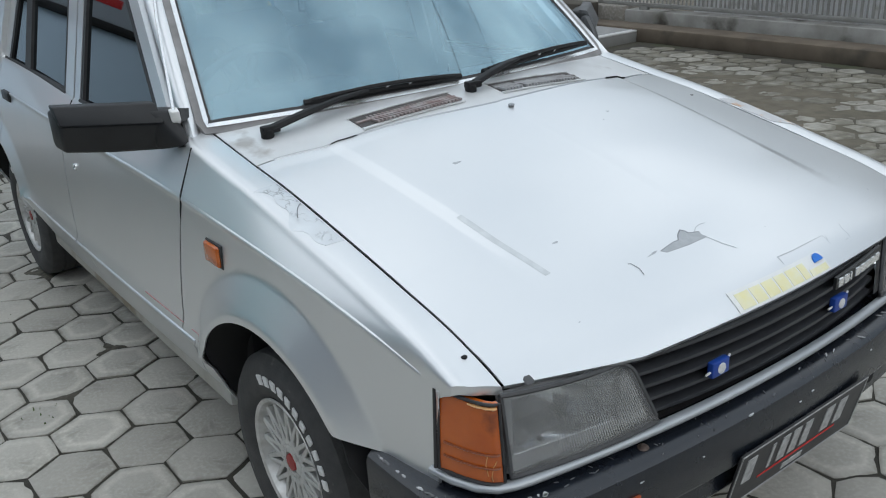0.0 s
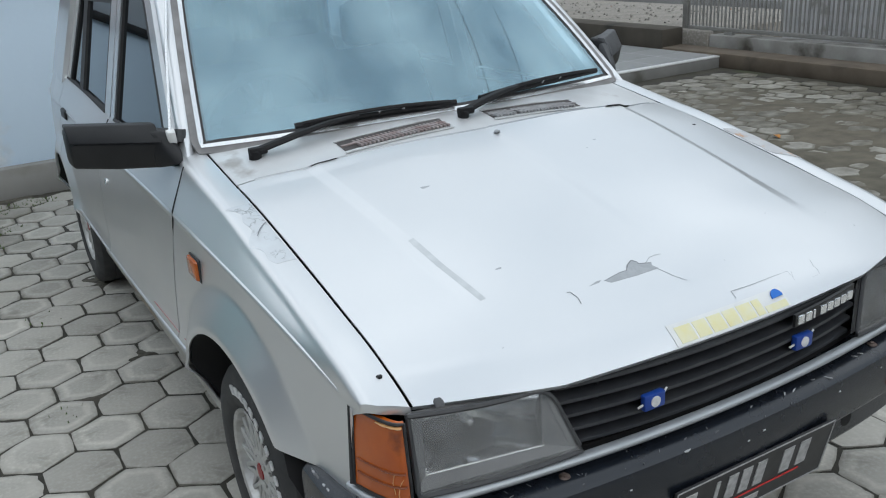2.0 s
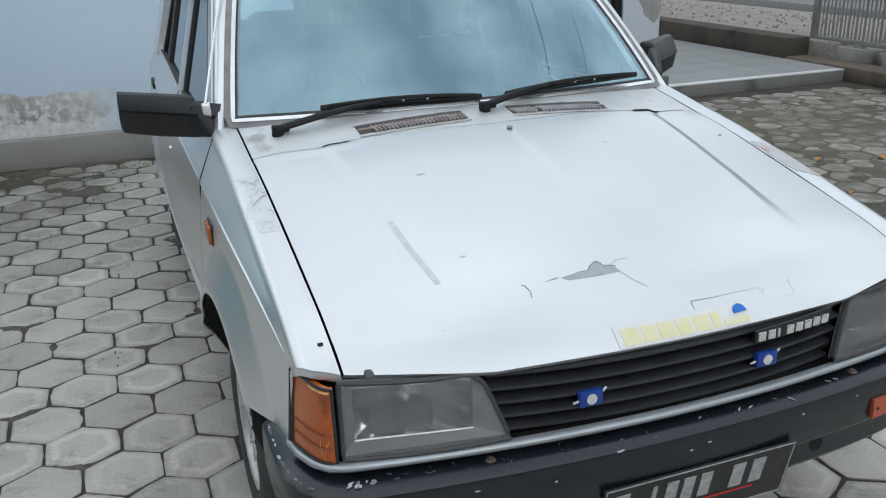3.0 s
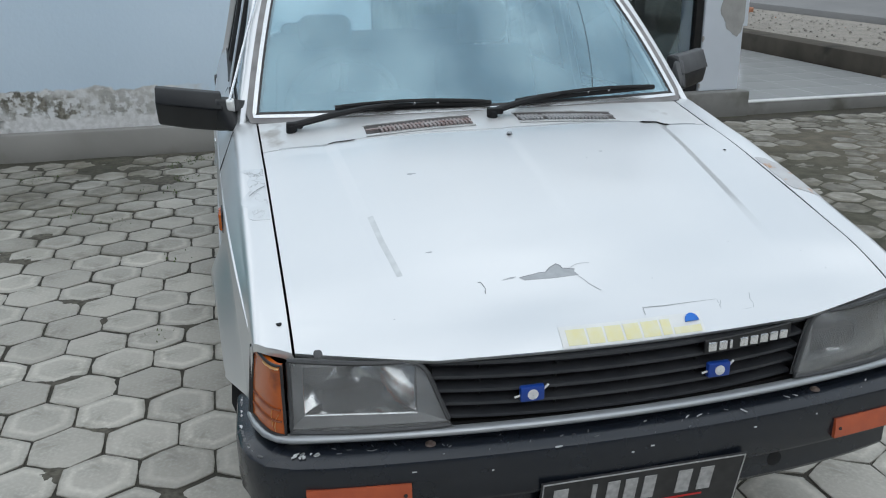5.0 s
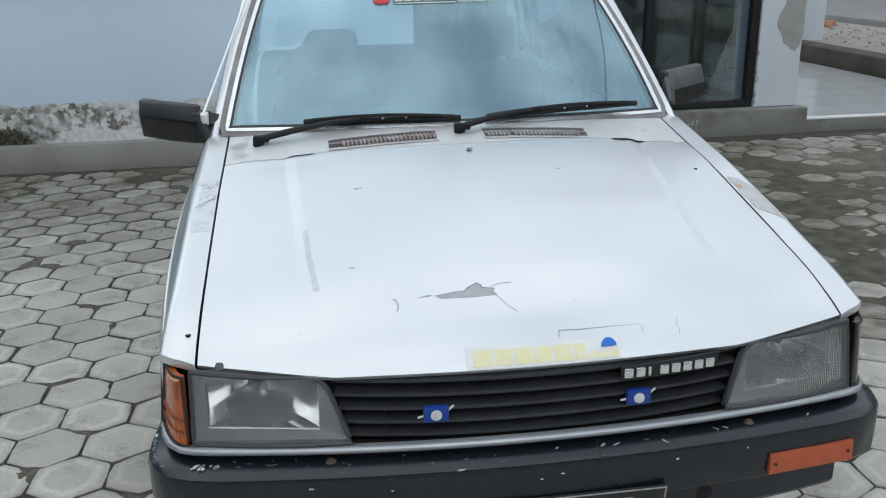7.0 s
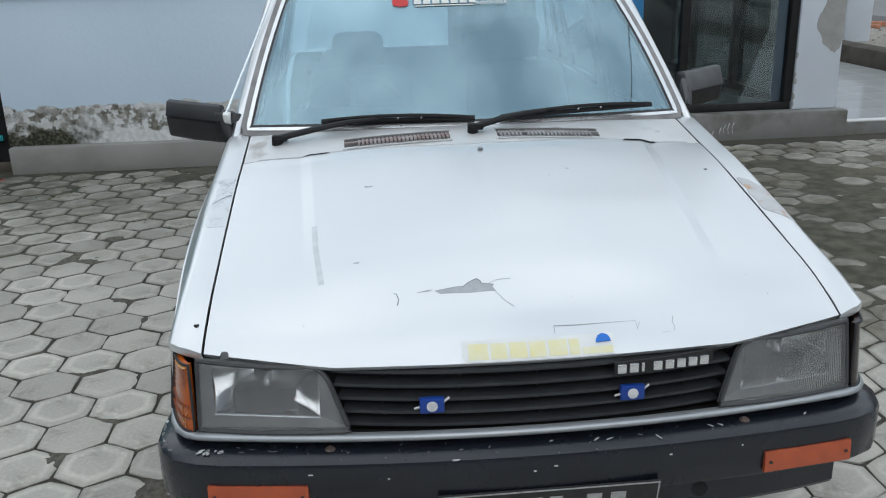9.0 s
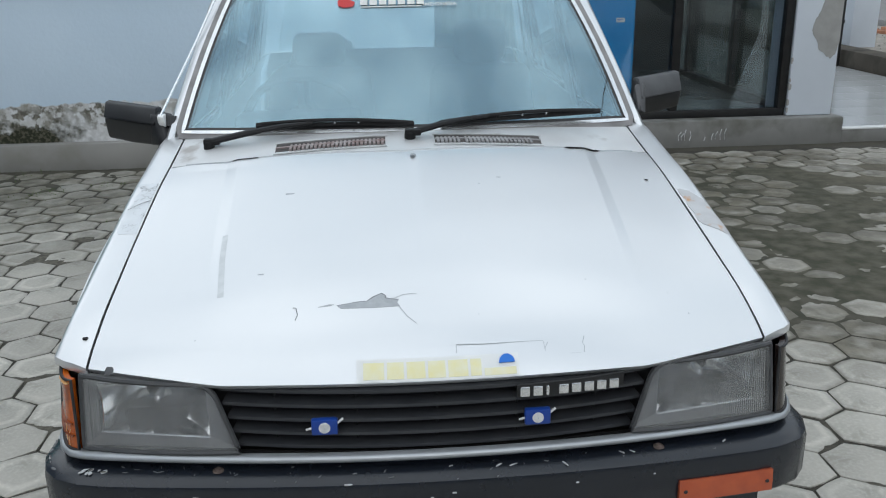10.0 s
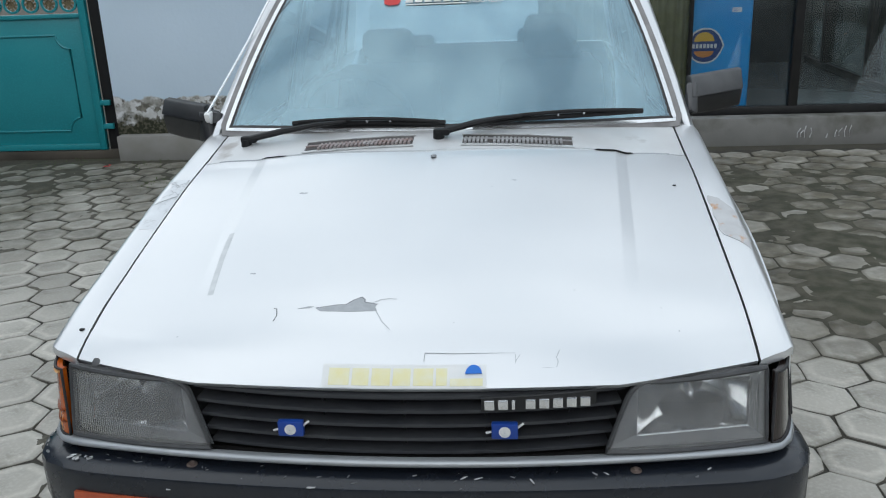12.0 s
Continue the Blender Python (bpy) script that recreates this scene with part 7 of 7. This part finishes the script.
def paver_shape(k):
    """One hexagonal block with chipped, worn edges; k picks a variant. A centre, then three rings of twelve."""
    r = random.Random(k)
    side = PW / math.sqrt(3)
    wob = [r.uniform(-0.0025, 0.0012) - (0.005 if r.random() < 0.08 else 0) - (0.0025 if i % 2 == 0 else 0) for i in range(12)]
    pts = [(0, 0, 0.0008)]
    for f, z, drop in ((0.80, 0.0004, 0), (1.0, -0.0035, 0.0028), (1.0, -0.05, 0.0045)):
        for i in range(12):
            a = radians(30 + 30 * i)
            c = 1.0 if i % 2 == 0 else math.cos(radians(30))
            q = (side * c - drop + wob[i] * (1 if f == 1.0 else 0.5)) * f
            pts.append((q * math.cos(a), q * math.sin(a), z + (r.uniform(-0.0015, 0.0008) if f == 1.0 else 0)))
    return pts


def paver_faces(k0):
    f = [(k0, k0 + 1 + i, k0 + 1 + (i + 1) % 12) for i in range(12)]
    for j in range(2):
        b0 = k0 + 1 + 12 * j
        f += [(b0 + i, b0 + 12 + i, b0 + 12 + (i + 1) % 12, b0 + (i + 1) % 12) for i in range(12)]
    return f


def with_rim(me, blocks):
    """Marks how far each point of a block lies from its middle."""
    at = me.attributes.new("rim", "FLOAT", "POINT")
    at.data.foreach_set("value", np.tile(np.array(PAVER_FRAC, np.float32), blocks))
    me.materials.append(M_PAVER)


variants = []
for k in range(8):
    me = bpy.data.meshes.new("paver")
    me.from_pydata(paver_shape(k), [], paver_faces(0))
    with_rim(me, 1)
    me.shade_smooth()
    me.set_sharp_from_angle(angle=radians(30))
    variants.append(me)
spots = []
for j in range(-30, 19):
    for i in range(-30, 31):
        x, y = -0.845 + PW * (i + 0.5 * (j % 2)), 1.48 + PR * j
        if -6.95 < x < 5.28 and -4.5 < y < 4.93 and not (y > 4.9 and x > 0.3) or (0.3 < x < 5.28 and 4.9 <= y < 5.02):
            spots.append((min(math.hypot(x + 1.35, y - 1.4), math.hypot(x - 1.45, y - 1.1) + 0.35), x, y))
spots.sort()
paving = tagged(new("paving"), "grey hexagonal concrete paving with dark mossy joints", "pavement", kind="structure")
for k, (_, x, y) in enumerate(spots[:300]):
    o = new("paver", variants[k % 8])
    o.parent = paving
    o.location = (x + rng.uniform(-0.002, 0.002), y + rng.uniform(-0.002, 0.002), rng.uniform(-0.003, 0.001))
    o.rotation_euler = (rng.uniform(-0.014, 0.014), rng.uniform(-0.014, 0.014), radians(60) * rng.randrange(6) + rng.uniform(-0.02, 0.02))
verts, faces = [], []
for k, (_, x, y) in enumerate(spots[300:]):
    k0 = len(verts)
    dz, tx, ty = rng.uniform(-0.004, 0.001), rng.uniform(-0.02, 0.02), rng.uniform(-0.02, 0.02)
    if 1.2 < x < 5.3 and y > 1.4 and rng.random() < 0.38:
        dz, tx, ty = dz + 0.0042, tx * 0.4, ty * 0.4
    turn = radians(60) * rng.randrange(6) + rng.uniform(-0.02, 0.02)
    c, s_ = math.cos(turn), math.sin(turn)
    verts += [(x + p * c - q * s_, y + p * s_ + q * c, z + dz + tx * p + ty * q) for p, q, z in paver_shape(k % 8)]
    faces += paver_faces(k0)
me = bpy.data.meshes.new("far_pavers")
me.from_pydata(verts, [], faces)
with_rim(me, len(spots) - 300)
me.shade_smooth()
me.set_sharp_from_angle(angle=radians(30))
far = new("far_pavers", me)
far.parent = paving
tagged(far, "grey hexagonal pavers further off", kind="stuff")

# ---- soil and moss in the joints, swelling over the blocks where the yard stays damp ----
def field(x, y, per_metre, seed):
    """Smooth random heights from 0 to 1."""
    g = np.random.default_rng(seed).random((97, 97))
    u, v = (x + 20) * per_metre, (y + 20) * per_metre
    i, j = np.floor(u).astype(int), np.floor(v).astype(int)
    a, b = u - i, v - j
    a, b = a * a * (3 - 2 * a), b * b * (3 - 2 * b)
    i0, i1, j0, j1 = i % 97, (i + 1) % 97, j % 97, (j + 1) % 97
    return g[i0, j0] * (1 - a) * (1 - b) + g[i1, j0] * a * (1 - b) + g[i0, j1] * (1 - a) * b + g[i1, j1] * a * b


def step(t, a, b):
    return smooth((t - a) / (b - a))


gx, gy = np.meshgrid(np.arange(-3.6, 5.30, 0.013), np.arange(-1.1, 4.96, 0.013), indexing="ij")
rough = 0.55 * field(gx, gy, 19, 1) + 0.45 * field(gx, gy, 43, 2)
broad = 0.6 * field(gx, gy, 1.9, 3) + 0.4 * field(gx, gy, 5.3, 4)
spill = step(0.5 * field(gx, gy, 3.1, 5) + 0.5 * field(gx, gy, 8.3, 6), 0.63, 0.80)
mossy = step(gx + 0.5 * (broad - 0.5), 1.0, 1.7) * step(gx, 5.25, 4.2) * step(gy + 0.8 * (broad - 0.5), 1.3, 2.1) * step(gy + 0.5 * (broad - 0.5), 4.75, 4.15)
strip = step(gx, -1.0, -1.6) * step(gy + 0.7 * (broad - 0.5) - 0.25 * gx, 4.45, 4.85)
damp = np.maximum(mossy * (0.72 + 0.4 * broad), strip * (0.22 + 0.62 * broad))
gz = -0.0075 + 0.0050 * (rough - 0.5) * (1 - 0.65 * damp) + 0.0058 * spill + 0.0085 * damp + 0.009 * damp * (broad - 0.5)
n0, n1 = gx.shape
idx = np.arange(n0 * n1).reshape(n0, n1)
quads = np.stack([idx[:-1, :-1], idx[1:, :-1], idx[1:, 1:], idx[:-1, 1:]], -1).reshape(-1, 4)
me = bpy.data.meshes.new("joint_moss")
me.from_pydata(np.stack([gx, gy, gz], -1).reshape(-1, 3).tolist(), [], quads.tolist())
for nm, val in (("damp", damp), ("spill", spill), ("mud", damp * step(gx + 0.8 * (broad - 0.5), 2.5, 3.7))):
    at = me.attributes.new(nm, "FLOAT", "POINT")
    at.data.foreach_set("value", np.clip(val, 0, 1).astype(np.float32).ravel())
# Base soil colour is darkened for shade the shallow joints don't give.
m = material("joint_soil_and_moss", (0.052, 0.047, 0.037), 0.9, var=(0.034, 0.032, 0.025), scale=7, bump=0.6, bump_scale=110, space="Object")
nn, ll = m.node_tree.nodes, m.node_tree.links
pb = nn["Principled BSDF"]
soil = pb.inputs["Base Color"].links[0].from_socket
for nm, ca, cb, sc in (("spill", (0.135, 0.124, 0.098), (0.065, 0.06, 0.046), 45.0), ("damp", (0.046, 0.047, 0.029), (0.105, 0.097, 0.072), 11.0), ("mud", (0.155, 0.134, 0.100), (0.10, 0.087, 0.064), 8.0)):
    tx = nn.new("ShaderNodeTexNoise")
    tx.inputs["Scale"].default_value, tx.inputs["Detail"].default_value = sc, 7
    ll.new(nn.new("ShaderNodeTexCoord").outputs["Object"], tx.inputs["Vector"])
    rp = nn.new("ShaderNodeMapRange")
    rp.inputs[1].default_value, rp.inputs[2].default_value = 0.38, 0.64
    ll.new(tx.outputs["Fac"], rp.inputs[0])
    mx = nn.new("ShaderNodeMixRGB")
    mx.inputs[1].default_value, mx.inputs[2].default_value = (*ca, 1), (*cb, 1)
    ll.new(rp.outputs[0], mx.inputs[0])
    atn = nn.new("ShaderNodeAttribute")
    atn.attribute_name = nm
    over = nn.new("ShaderNodeMixRGB")
    ll.new(atn.outputs["Fac"], over.inputs[0])
    ll.new(soil, over.inputs[1])
    ll.new(mx.outputs[0], over.inputs[2])
    soil = over.outputs[0]
ll.new(soil, pb.inputs["Base Color"])
me.materials.append(m)
me.shade_smooth()
tagged(new("joint_moss", me), "soil darkened as joint shade, and wet moss swelling out of the paving joints", "moss", kind="stuff")
